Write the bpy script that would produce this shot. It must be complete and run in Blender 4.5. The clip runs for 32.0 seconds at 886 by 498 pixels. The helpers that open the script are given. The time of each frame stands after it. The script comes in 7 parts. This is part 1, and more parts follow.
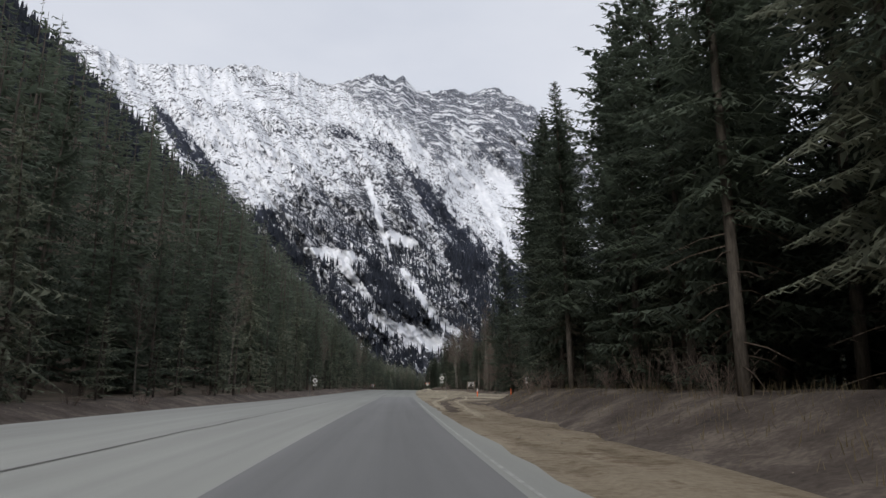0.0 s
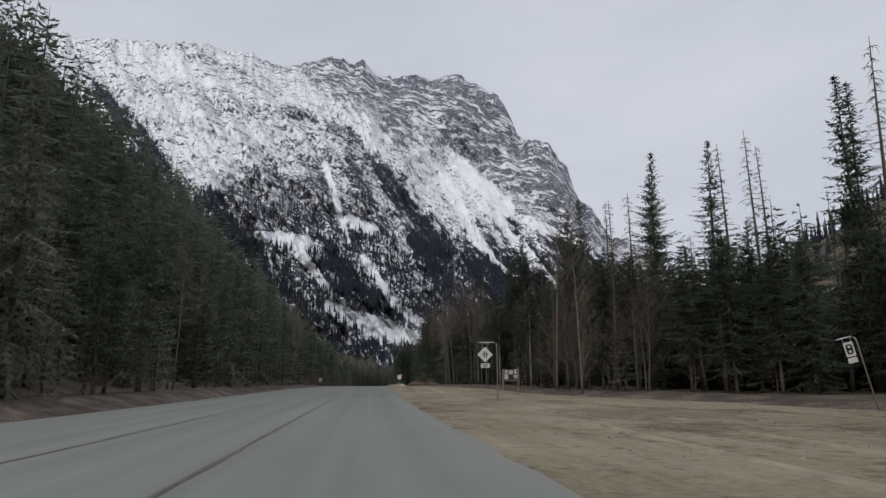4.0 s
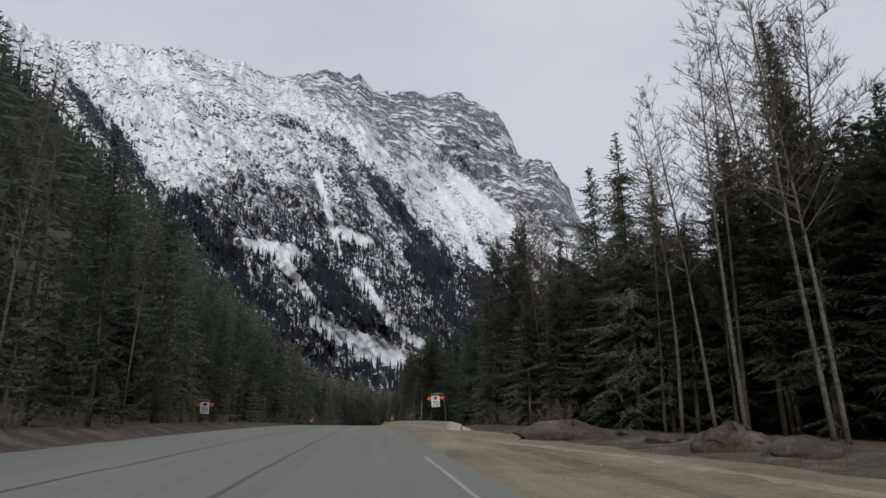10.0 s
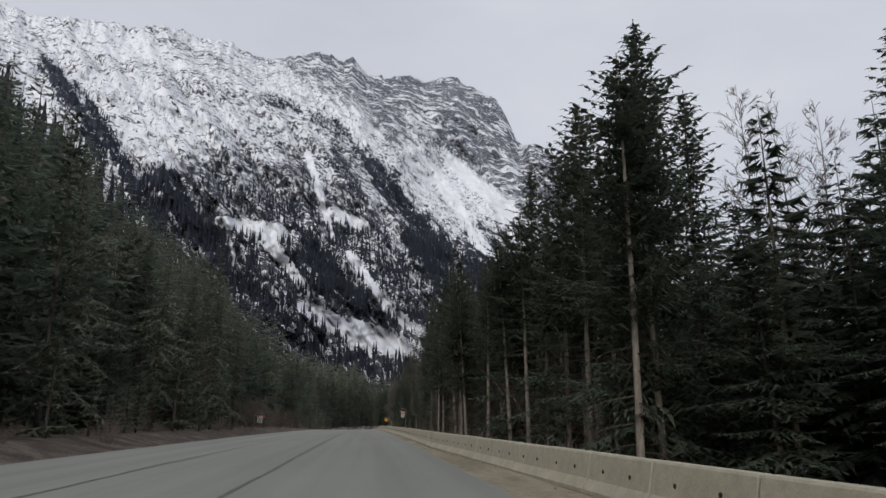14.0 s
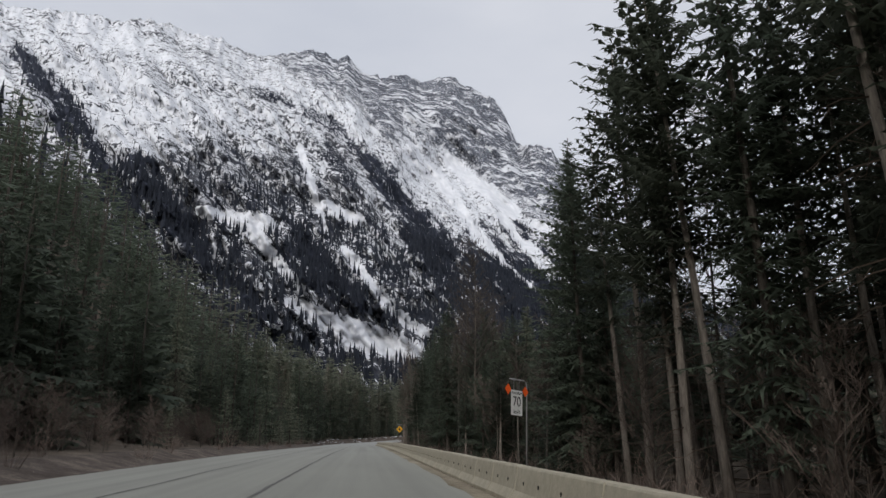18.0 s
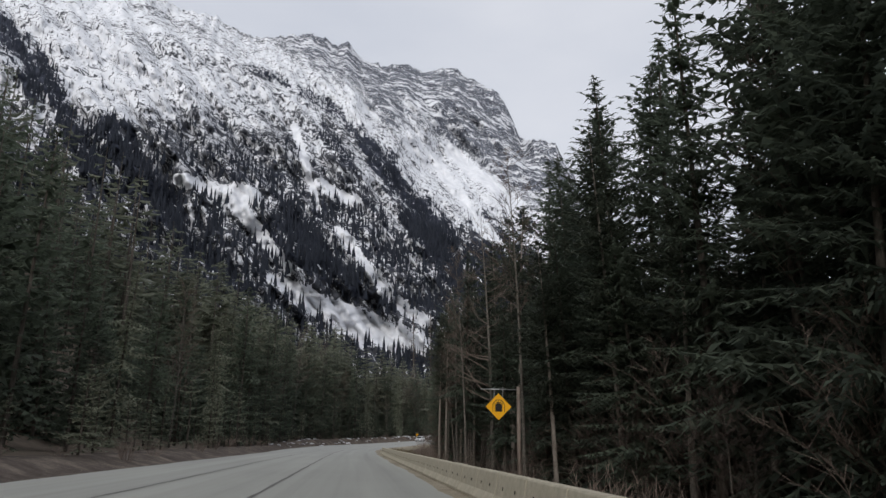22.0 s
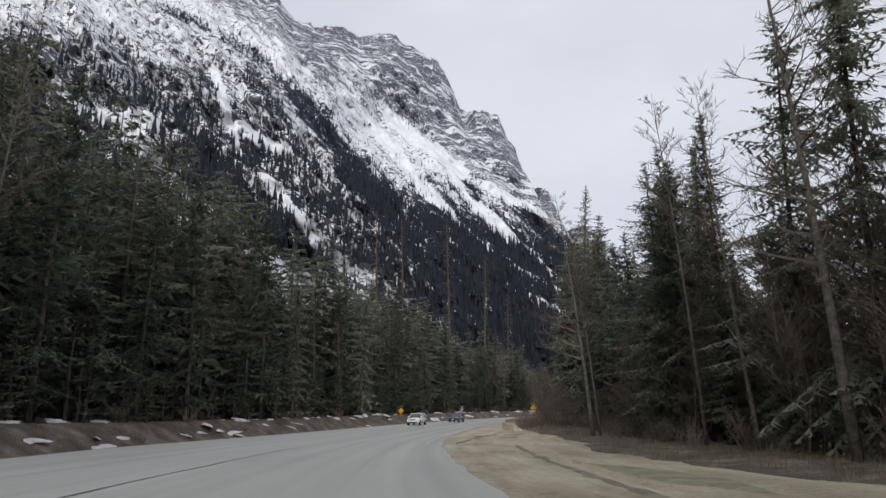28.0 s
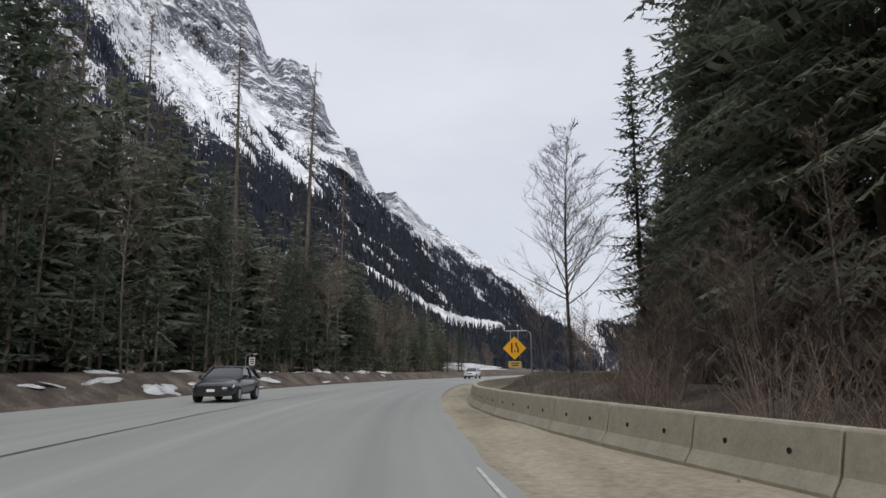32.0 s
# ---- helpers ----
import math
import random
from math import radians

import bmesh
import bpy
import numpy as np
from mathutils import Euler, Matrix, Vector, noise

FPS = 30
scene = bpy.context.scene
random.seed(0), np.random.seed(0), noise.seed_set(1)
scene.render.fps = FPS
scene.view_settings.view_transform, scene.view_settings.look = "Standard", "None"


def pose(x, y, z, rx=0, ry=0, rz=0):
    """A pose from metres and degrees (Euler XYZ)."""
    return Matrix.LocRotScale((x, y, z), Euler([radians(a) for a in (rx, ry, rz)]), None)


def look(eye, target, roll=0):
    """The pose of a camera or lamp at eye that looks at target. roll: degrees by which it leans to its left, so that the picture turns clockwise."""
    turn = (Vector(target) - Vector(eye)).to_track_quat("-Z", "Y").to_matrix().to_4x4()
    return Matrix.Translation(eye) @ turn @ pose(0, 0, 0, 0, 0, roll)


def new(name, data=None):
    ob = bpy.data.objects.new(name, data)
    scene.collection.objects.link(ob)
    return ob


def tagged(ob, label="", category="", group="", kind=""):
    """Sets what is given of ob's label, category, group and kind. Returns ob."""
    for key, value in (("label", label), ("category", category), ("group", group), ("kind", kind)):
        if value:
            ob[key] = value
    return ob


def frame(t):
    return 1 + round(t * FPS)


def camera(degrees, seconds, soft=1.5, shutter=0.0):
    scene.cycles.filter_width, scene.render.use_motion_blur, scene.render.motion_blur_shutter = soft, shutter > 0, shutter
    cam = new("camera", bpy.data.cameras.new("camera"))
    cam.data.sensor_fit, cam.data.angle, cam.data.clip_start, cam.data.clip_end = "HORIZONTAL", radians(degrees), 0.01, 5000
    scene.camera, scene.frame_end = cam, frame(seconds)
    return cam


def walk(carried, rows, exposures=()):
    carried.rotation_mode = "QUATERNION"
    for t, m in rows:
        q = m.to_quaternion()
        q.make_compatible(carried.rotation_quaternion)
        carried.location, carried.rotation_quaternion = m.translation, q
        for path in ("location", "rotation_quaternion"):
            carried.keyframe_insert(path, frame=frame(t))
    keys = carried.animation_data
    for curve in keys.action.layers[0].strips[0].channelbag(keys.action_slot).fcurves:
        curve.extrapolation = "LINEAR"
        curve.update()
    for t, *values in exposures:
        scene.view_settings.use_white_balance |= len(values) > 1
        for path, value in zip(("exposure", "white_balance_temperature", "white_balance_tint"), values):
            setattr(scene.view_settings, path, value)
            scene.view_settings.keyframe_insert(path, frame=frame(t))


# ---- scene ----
LENS = 65.95
PATH = [
    (0.0, 0.00, 0.00, 1.29, 102.294, -0.378, -2.070),
    (0.5, -0.42, 10.55, 1.45, 102.265, -0.292, -2.540),
    (1.0, -0.77, 21.08, 1.61, 102.194, -0.002, -3.423),
    (1.5, -1.07, 31.60, 1.76, 102.113, 0.227, -3.920),
    (2.0, -1.34, 42.10, 1.92, 102.108, 0.473, -4.418),
    (2.5, -1.58, 52.59, 2.07, 102.045, 0.652, -4.966),
    (3.0, -1.81, 63.06, 2.22, 101.916, 0.622, -5.194),
    (3.5, -2.03, 73.52, 2.38, 101.779, 0.439, -5.283),
    (5.5, -2.70, 115.40, 3.05, 101.918, -0.021, -5.634),
    (6.0, -2.78, 125.94, 3.25, 101.874, -0.125, -5.688),
    (6.5, -2.81, 136.51, 3.45, 101.948, -0.219, -5.764),
    (7.0, -2.82, 147.12, 3.66, 101.994, -0.279, -5.851),
    (7.5, -2.81, 157.75, 3.86, 102.061, -0.407, -5.932),
    (8.0, -2.77, 168.42, 4.07, 102.392, -0.408, -5.984),
    (8.5, -2.73, 179.11, 4.27, 103.111, -0.297, -5.950),
    (9.0, -2.69, 189.84, 4.45, 103.441, -0.259, -5.985),
    (9.5, -2.66, 200.59, 4.62, 103.843, -0.278, -6.004),
    (10.0, -2.65, 211.37, 4.76, 104.127, -0.281, -5.995),
    (10.5, -2.64, 222.17, 4.90, 104.218, -0.456, -6.054),
    (11.0, -2.64, 233.01, 5.02, 104.267, -0.541, -6.080),
    (11.5, -2.63, 243.87, 5.13, 104.387, -0.447, -6.036),
    (12.0, -2.59, 254.76, 5.23, 104.399, -0.422, -6.030),
    (12.5, -2.52, 265.68, 5.31, 103.427, -0.263, -6.358),
    (13.0, -2.44, 276.62, 5.37, 103.411, -0.092, -6.378),
    (13.5, -2.35, 287.59, 5.39, 103.499, 0.065, -6.346),
    (14.0, -2.28, 298.59, 5.38, 103.628, 0.116, -6.335),
    (14.5, -2.23, 309.61, 5.35, 103.835, 0.024, -6.356),
    (16.5, -2.20, 353.95, 4.99, 103.924, 0.249, -6.500),
    (17.0, -2.22, 365.06, 4.86, 104.114, 0.400, -6.531),
    (17.5, -2.24, 376.17, 4.73, 104.266, 0.424, -6.562),
    (18.0, -2.26, 387.28, 4.59, 104.385, 0.567, -6.541),
    (18.5, -2.29, 398.40, 4.44, 104.551, 0.574, -6.586),
    (19.0, -2.30, 409.51, 4.28, 104.605, 0.412, -6.663),
    (19.5, -2.30, 420.62, 4.11, 104.684, 0.302, -6.717),
    (20.0, -2.27, 431.73, 3.93, 104.710, 0.054, -6.804),
    (20.5, -2.22, 442.84, 3.74, 104.690, -0.135, -6.923),
    (21.0, -2.14, 453.95, 3.53, 104.668, -0.330, -7.021),
    (21.5, -2.06, 465.07, 3.30, 104.629, -0.541, -7.132),
    (22.0, -1.99, 476.19, 3.06, 104.514, -0.752, -7.255),
    (22.5, -1.94, 487.32, 2.81, 104.298, -0.748, -7.271),
    (23.0, -1.91, 498.45, 2.55, 104.062, -0.745, -7.320),
    (23.5, -1.90, 509.59, 2.29, 103.951, -0.748, -7.366),
    (24.0, -1.89, 520.72, 2.03, 103.956, -0.746, -7.393),
    (24.5, -1.88, 531.87, 1.78, 103.997, -0.636, -7.416),
    (26.5, -1.20, 576.44, 0.76, 103.754, -0.495, -8.445),
    (27.0, -0.68, 587.57, 0.50, 103.666, -0.252, -9.617),
    (27.5, 0.06, 598.70, 0.25, 103.510, -0.057, -11.102),
    (28.0, 1.08, 609.80, 0.00, 103.272, 0.154, -12.873),
    (28.5, 2.42, 620.86, -0.23, 103.009, 0.315, -15.917),
    (29.0, 4.12, 631.85, -0.45, 102.293, 0.421, -17.657),
    (29.5, 6.22, 642.75, -0.64, 101.921, 0.567, -18.949),
    (30.0, 8.73, 653.54, -0.79, 101.627, 0.592, -20.257),
    (30.5, 11.67, 664.20, -0.92, 101.443, 0.889, -22.931),
    (31.0, 15.04, 674.71, -0.99, 101.339, 0.737, -24.986),
    (31.5, 18.85, 685.05, -1.02, 101.260, -0.002, -26.737),
    (32.0, 23.08, 695.20, -1.00, 100.521, 0.401, -29.789),
]
cam = camera(LENS, 32.0)
EXPOSURES = ((0.0, 0.2), (2.0, 0.1), (3.5, -0.06), (6.0, -0.06), (10.0, -0.05), (14.0, 0.0), (18.0, 0.05), (22.0, 0.12), (24.0, 0.24), (28.0, 0.22), (32.0, 0.2))
walk(cam, [(r[0], pose(*r[1:])) for r in PATH], EXPOSURES)

import itertools
# ---------------------------------------------------------------- light
world = bpy.data.worlds.new("sky")
scene.world = world
world.use_nodes = True
wt = world.node_tree
wt.nodes.clear()
w_out = wt.nodes.new("ShaderNodeOutputWorld")
w_bg = wt.nodes.new("ShaderNodeBackground")
w_sky = wt.nodes.new("ShaderNodeTexSky")
w_sky.sky_type = "NISHITA"
w_sky.sun_disc = False
w_sky.sun_elevation = radians(24)
w_sky.sun_rotation = radians(200)
w_map = wt.nodes.new("ShaderNodeTexCoord")
w_scale = wt.nodes.new("ShaderNodeMapping")
w_scale.inputs["Scale"].default_value = (1.0, 1.0, 2.6)
w_noise = wt.nodes.new("ShaderNodeTexNoise")
w_noise.inputs["Scale"].default_value = 2.6
w_noise.inputs["Detail"].default_value = 6.0
w_noise.inputs["Roughness"].default_value = 0.5
w_ramp = wt.nodes.new("ShaderNodeValToRGB")
w_ramp.color_ramp.elements[0].position, w_ramp.color_ramp.elements[0].color = 0.3, (5.1, 5.35, 6.0, 1)
w_ramp.color_ramp.elements[1].position, w_ramp.color_ramp.elements[1].color = 0.7, (6.1, 6.25, 6.75, 1)
w_mix = wt.nodes.new("ShaderNodeMix")
w_mix.data_type = "RGBA"
w_mix.inputs[0].default_value = 0.94
wt.links.new(w_map.outputs["Generated"], w_scale.inputs["Vector"])
wt.links.new(w_scale.outputs["Vector"], w_noise.inputs["Vector"])
wt.links.new(w_noise.outputs["Fac"], w_ramp.inputs["Fac"])
wt.links.new(w_sky.outputs["Color"], w_mix.inputs[6])
wt.links.new(w_ramp.outputs["Color"], w_mix.inputs[7])
wt.links.new(w_mix.outputs[2], w_bg.inputs["Color"])
wt.links.new(w_bg.outputs["Background"], w_out.inputs["Surface"])
w_bg.inputs["Strength"].default_value = 0.112

sun_data = bpy.data.lights.new("sun", "SUN")
sun_data.energy, sun_data.angle, sun_data.color = 2.0, radians(40), (1.0, 0.97, 0.93)
sun = new("sun", sun_data)
sun.matrix_world = look((0, 0, 100), (36, 100, 52))


# ---------------------------------------------------------------- materials
def node_mat(name, rough=0.9, metal=0.0, spec=0.3):
    m = bpy.data.materials.new(name)
    m.use_nodes = True
    nt = m.node_tree
    b = nt.nodes["Principled BSDF"]
    b.inputs["Roughness"].default_value = rough
    b.inputs["Metallic"].default_value = metal
    b.inputs["Specular IOR Level"].default_value = spec
    return m, nt, b


def noise_node(nt, scale, detail=5.0, rough=0.55, vec=None):
    n = nt.nodes.new("ShaderNodeTexNoise")
    n.inputs["Scale"].default_value = scale
    n.inputs["Detail"].default_value = detail
    n.inputs["Roughness"].default_value = rough
    if vec is not None:
        nt.links.new(vec, n.inputs["Vector"])
    return n.outputs["Fac"]


def coords(nt, kind="Object", scale=(1, 1, 1), rot=(0, 0, 0)):
    c = nt.nodes.new("ShaderNodeTexCoord")
    mp = nt.nodes.new("ShaderNodeMapping")
    mp.inputs["Scale"].default_value = scale
    mp.inputs["Rotation"].default_value = rot
    nt.links.new(c.outputs[kind], mp.inputs["Vector"])
    return mp.outputs["Vector"]


def ramp(nt, fac, stops):
    r = nt.nodes.new("ShaderNodeValToRGB")
    els = r.color_ramp.elements
    while len(els) < len(stops):
        els.new(0.5)
    for e, (p, c) in zip(els, stops):
        e.position, e.color = p, (*c, 1)
    nt.links.new(fac, r.inputs["Fac"])
    return r.outputs["Color"]


def mix(nt, fac, a, b, mode="MIX"):
    n = nt.nodes.new("ShaderNodeMix")
    n.data_type = "RGBA"
    n.blend_type = mode
    for sock, v in ((n.inputs[0], fac), (n.inputs[6], a), (n.inputs[7], b)):
        if isinstance(v, (int, float)):
            sock.default_value = v
        elif isinstance(v, tuple):
            sock.default_value = (*v, 1)
        else:
            nt.links.new(v, sock)
    return n.outputs[2]


def maths(nt, op, a, b=0.0, clamp=False):
    n = nt.nodes.new("ShaderNodeMath")
    n.operation, n.use_clamp = op, clamp
    for sock, v in zip(n.inputs, (a, b)):
        if isinstance(v, (int, float)):
            sock.default_value = v
        else:
            nt.links.new(v, sock)
    return n.outputs[0]


def bump(nt, bsdf, height, strength=0.5, dist=0.05):
    n = nt.nodes.new("ShaderNodeBump")
    n.inputs["Strength"].default_value = strength
    n.inputs["Distance"].default_value = dist
    nt.links.new(height, n.inputs["Height"])
    nt.links.new(n.outputs["Normal"], bsdf.inputs["Normal"])


def attr(nt, name):
    n = nt.nodes.new("ShaderNodeAttribute")
    n.attribute_name = name
    return n.outputs["Fac"]


def simple(name, col, rough=0.8, metal=0.0, spec=0.3, vary=0.25, scale=8.0, bumpy=0.0):
    m, nt, b = node_mat(name, rough, metal, spec)
    f = noise_node(nt, scale, 6, 0.6, coords(nt))
    f2 = noise_node(nt, scale * 7, 3, 0.6, coords(nt))
    f = maths(nt, "ADD", maths(nt, "MULTIPLY", f, 0.65), maths(nt, "MULTIPLY", f2, 0.35))
    lo, hi = tuple(c * (1 - vary) for c in col), tuple(min(1, c * (1 + vary)) for c in col)
    nt.links.new(ramp(nt, f, [(0.3, lo), (0.7, hi)]), b.inputs["Base Color"])
    if bumpy:
        bump(nt, b, f2, bumpy, 0.02)
    return m


def foliage(name, dark, light, through_light=0.48):
    m, nt, b = node_mat(name, 0.75, 0, 0.2)
    oi = nt.nodes.new("ShaderNodeObjectInfo")
    geo = nt.nodes.new("ShaderNodeNewGeometry")
    big = noise_node(nt, 0.7, 3, 0.6, coords(nt))
    f = maths(nt, "ADD", maths(nt, "MULTIPLY", big, 0.5), maths(nt, "MULTIPLY", geo.outputs["Random Per Island"], 0.35))
    f = maths(nt, "ADD", f, maths(nt, "MULTIPLY", oi.outputs["Random"], 0.3))
    col = ramp(nt, f, [(0.3, dark), (0.85, light)])
    nt.links.new(col, b.inputs["Base Color"])
    thin = nt.nodes.new("ShaderNodeBsdfTranslucent")
    both = nt.nodes.new("ShaderNodeMixShader")
    both.inputs[0].default_value = through_light
    nt.links.new(col, thin.inputs["Color"])
    nt.links.new(b.outputs[0], both.inputs[1])
    nt.links.new(thin.outputs[0], both.inputs[2])
    out = next(n for n in nt.nodes if n.type == "OUTPUT_MATERIAL")
    nt.links.new(both.outputs[0], out.inputs["Surface"])
    return m


def bark(name, dark, light, scale=(14, 14, 2.5)):
    m, nt, b = node_mat(name, 0.9, 0, 0.2)
    f = noise_node(nt, 1.0, 6, 0.65, coords(nt, scale=scale))
    g = noise_node(nt, 0.5, 3, 0.5, coords(nt))
    f2 = maths(nt, "ADD", maths(nt, "MULTIPLY", f, 0.7), maths(nt, "MULTIPLY", g, 0.3))
    nt.links.new(ramp(nt, f2, [(0.35, dark), (0.65, light)]), b.inputs["Base Color"])
    bump(nt, b, f, 0.6, 0.03)
    return m


def asphalt_mat(name, base, tones=()):
    """Dusty road surface: grain, patches, and streaks that run along the lanes (UV: metres across, metres along)."""
    m, nt, b = node_mat(name, 0.85, 0, 0.35)
    uv = nt.nodes.new("ShaderNodeUVMap")
    mp = nt.nodes.new("ShaderNodeMapping")
    mp.inputs["Scale"].default_value = (1.1, 0.012, 1)
    nt.links.new(uv.outputs["UV"], mp.inputs["Vector"])
    streak = noise_node(nt, 1.0, 4, 0.55, mp.outputs["Vector"])
    mp2 = nt.nodes.new("ShaderNodeMapping")
    mp2.inputs["Scale"].default_value = (0.25, 0.06, 1)
    nt.links.new(uv.outputs["UV"], mp2.inputs["Vector"])
    patch = noise_node(nt, 1.0, 6, 0.6, mp2.outputs["Vector"])
    grain = noise_node(nt, 60.0, 4, 0.7, uv.outputs["UV"])
    f = maths(nt, "ADD", maths(nt, "MULTIPLY", streak, 0.55), maths(nt, "MULTIPLY", patch, 0.3))
    f = maths(nt, "ADD", f, maths(nt, "MULTIPLY", grain, 0.18))
    lo, hi = tuple(c * 0.78 for c in base), tuple(c * 1.2 for c in base)
    col = ramp(nt, f, [(0.32, lo), (0.7, hi)])
    if tones:
        sep = nt.nodes.new("ShaderNodeSeparateXYZ")
        nt.links.new(uv.outputs["UV"], sep.inputs[0])
        far = maths(nt, "MULTIPLY", maths(nt, "ADD", sep.outputs["Y"], 80.0), 1 / 1080)
        col = mix(nt, 1.0, col, ramp(nt, far, [((p + 80) / 1080, c) for p, c in tones]), "MULTIPLY")
    nt.links.new(col, b.inputs["Base Color"])
    bump(nt, b, grain, 0.25, 0.01)
    return m


def earth_mat(name, stops, scale=0.35, fine=9.0, bumpy=0.7):
    m, nt, b = node_mat(name, 0.95, 0, 0.15)
    co = coords(nt)
    big = noise_node(nt, scale, 7, 0.6, co)
    small = noise_node(nt, fine, 6, 0.7, co)
    f = maths(nt, "ADD", maths(nt, "MULTIPLY", big, 0.62), maths(nt, "MULTIPLY", small, 0.38))
    nt.links.new(ramp(nt, f, stops), b.inputs["Base Color"])
    bump(nt, b, f, bumpy, 0.12)
    return m


M_ASPHALT = asphalt_mat("dusty_asphalt", (0.36, 0.36, 0.33), ((20, (0.92, 0.93, 0.94)), (62, (0.74, 0.75, 0.76)), (150, (0.52, 0.54, 0.54)), (260, (0.6, 0.61, 0.59)), (420, (0.8, 0.8, 0.77)), (620, (0.99, 1.0, 1.03))))
M_PATCH = asphalt_mat("newer_asphalt", (0.195, 0.195, 0.193))
M_SEAL = simple("crack_sealant", (0.12, 0.115, 0.105), 0.6, vary=0.4, scale=2)
M_LINE_OLD = simple("nearly_gone_paint", (0.38, 0.38, 0.36), 0.7, vary=0.35, scale=3)
M_LINE = simple("worn_white_paint", (0.62, 0.62, 0.60), 0.7, vary=0.35, scale=3)
def gravel_mat(name, stops, tones):
    m, nt, b = node_mat(name, 0.95, 0, 0.15)
    uv = nt.nodes.new("ShaderNodeUVMap")
    co = coords(nt)
    mp = nt.nodes.new("ShaderNodeMapping")
    mp.inputs["Scale"].default_value = (1.1, 0.10, 1)
    mp.inputs["Rotation"].default_value = (0, 0, 0.05)
    nt.links.new(uv.outputs["UV"], mp.inputs["Vector"])
    rut = noise_node(nt, 0.8, 6, 0.62, mp.outputs["Vector"])
    big = noise_node(nt, 0.16, 6, 0.6, co)
    small = noise_node(nt, 6.0, 7, 0.72, co)
    f = maths(nt, "ADD", maths(nt, "MULTIPLY", rut, 0.34), maths(nt, "MULTIPLY", big, 0.30))
    f = maths(nt, "ADD", f, maths(nt, "MULTIPLY", small, 0.36))
    sep = nt.nodes.new("ShaderNodeSeparateXYZ")
    nt.links.new(uv.outputs["UV"], sep.inputs[0])
    far = maths(nt, "MULTIPLY", maths(nt, "ADD", sep.outputs["Y"], 80.0), 1 / 1080)
    col = mix(nt, 1.0, ramp(nt, f, stops), ramp(nt, far, [((p + 80) / 1080, c) for p, c in tones]), "MULTIPLY")
    churn = noise_node(nt, 0.32, 9, 0.68, coords(nt, scale=(1.0, 0.62, 1.0), rot=(0, 0, 0.35)))
    clods = noise_node(nt, 2.2, 6, 0.7, co)
    stain = maths(nt, "ADD", maths(nt, "MULTIPLY", maths(nt, "SUBTRACT", churn, 0.5), 7.0), maths(nt, "MULTIPLY", maths(nt, "SUBTRACT", clods, 0.5), 5.0), True)
    amount = ramp(nt, far, [(0.0, (0.8, 0.8, 0.8)), ((112 + 80) / 1080, (0.85, 0.85, 0.85)), ((150 + 80) / 1080, (0.45, 0.45, 0.45)), ((640 + 80) / 1080, (0.4, 0.4, 0.4)), ((690 + 80) / 1080, (0.25, 0.25, 0.25))])
    col = mix(nt, maths(nt, "MULTIPLY", stain, amount), col, mix(nt, 1.0, col, (0.46, 0.38, 0.33), "MULTIPLY"))
    nt.links.new(col, b.inputs["Base Color"])
    bump(nt, b, f, 0.8, 0.10)
    return m


M_GRAVEL = gravel_mat("tan_gravel", [(0.34, (0.165, 0.142, 0.103)), (0.46, (0.3, 0.262, 0.193)), (0.56, (0.42, 0.374, 0.286)), (0.68, (0.56, 0.51, 0.404))],
                      ((0, (0.85, 0.8, 0.77)), (62, (0.66, 0.62, 0.59)), (95, (0.8, 0.79, 0.76)), (270, (0.8, 0.79, 0.78)), (590, (0.85, 0.85, 0.85)), (690, (1.18, 1.18, 1.19))))
M_SOIL = earth_mat("forest_floor", [(0.3, (0.07, 0.057, 0.046)), (0.5, (0.145, 0.118, 0.093)), (0.7, (0.26, 0.21, 0.16))], 0.3, 5)
M_VERGE = earth_mat("brown_verge", [(0.32, (0.042, 0.034, 0.03)), (0.5, (0.112, 0.091, 0.077)), (0.68, (0.265, 0.22, 0.18))], 0.55, 7)
M_SNOW_OLD = earth_mat("old_snow", [(0.3, (0.36, 0.35, 0.345)), (0.5, (0.6, 0.605, 0.615)), (0.65, (0.72, 0.73, 0.75))], 0.9, 8, 0.5)
M_CONCRETE = simple("weathered_concrete", (0.44, 0.40, 0.31), 0.9, vary=0.22, scale=3, bumpy=0.3)
# Near-black colour that stands in for the shade inside the barrier holes.
M_HOLE_SHADE = simple("hole_shade", (0.03, 0.028, 0.025), 0.95)
M_NEEDLE = foliage("spruce_needles", (0.055, 0.068, 0.052), (0.154, 0.186, 0.136))
# Pine green darkened: shade of the right-hand woods is put into the colour.
M_NEEDLE_SHADED = foliage("shaded_pine_needles", (0.042, 0.049, 0.037), (0.118, 0.134, 0.097))
# Hemlock green lightened: the windscreen's milky haze is put into the colour.
M_NEEDLE_HAZED = foliage("hazed_hemlock_needles", (0.115, 0.128, 0.096), (0.31, 0.33, 0.245))
M_DEADTWIG = foliage("dead_twigs", (0.085, 0.066, 0.053), (0.23, 0.18, 0.142))
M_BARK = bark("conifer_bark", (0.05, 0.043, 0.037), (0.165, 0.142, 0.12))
M_PINEBARK = bark("pale_pine_bark", (0.13, 0.113, 0.097), (0.36, 0.315, 0.27))
M_BIRCH = bark("pale_birch_bark", (0.055, 0.048, 0.041), (0.225, 0.204, 0.175), (5, 5, 7))
M_TWIG = foliage("bare_twigs", (0.065, 0.05, 0.043), (0.19, 0.15, 0.124), 0.0)
M_SHRUB = foliage("bare_shrub_stems", (0.15, 0.118, 0.102), (0.43, 0.345, 0.29))
M_GRASS = foliage("dry_grass", (0.13, 0.10, 0.06), (0.33, 0.27, 0.17))
M_STEEL = simple("galvanised_steel", (0.42, 0.42, 0.42), 0.45, 0.7, 0.5, 0.2, 6)
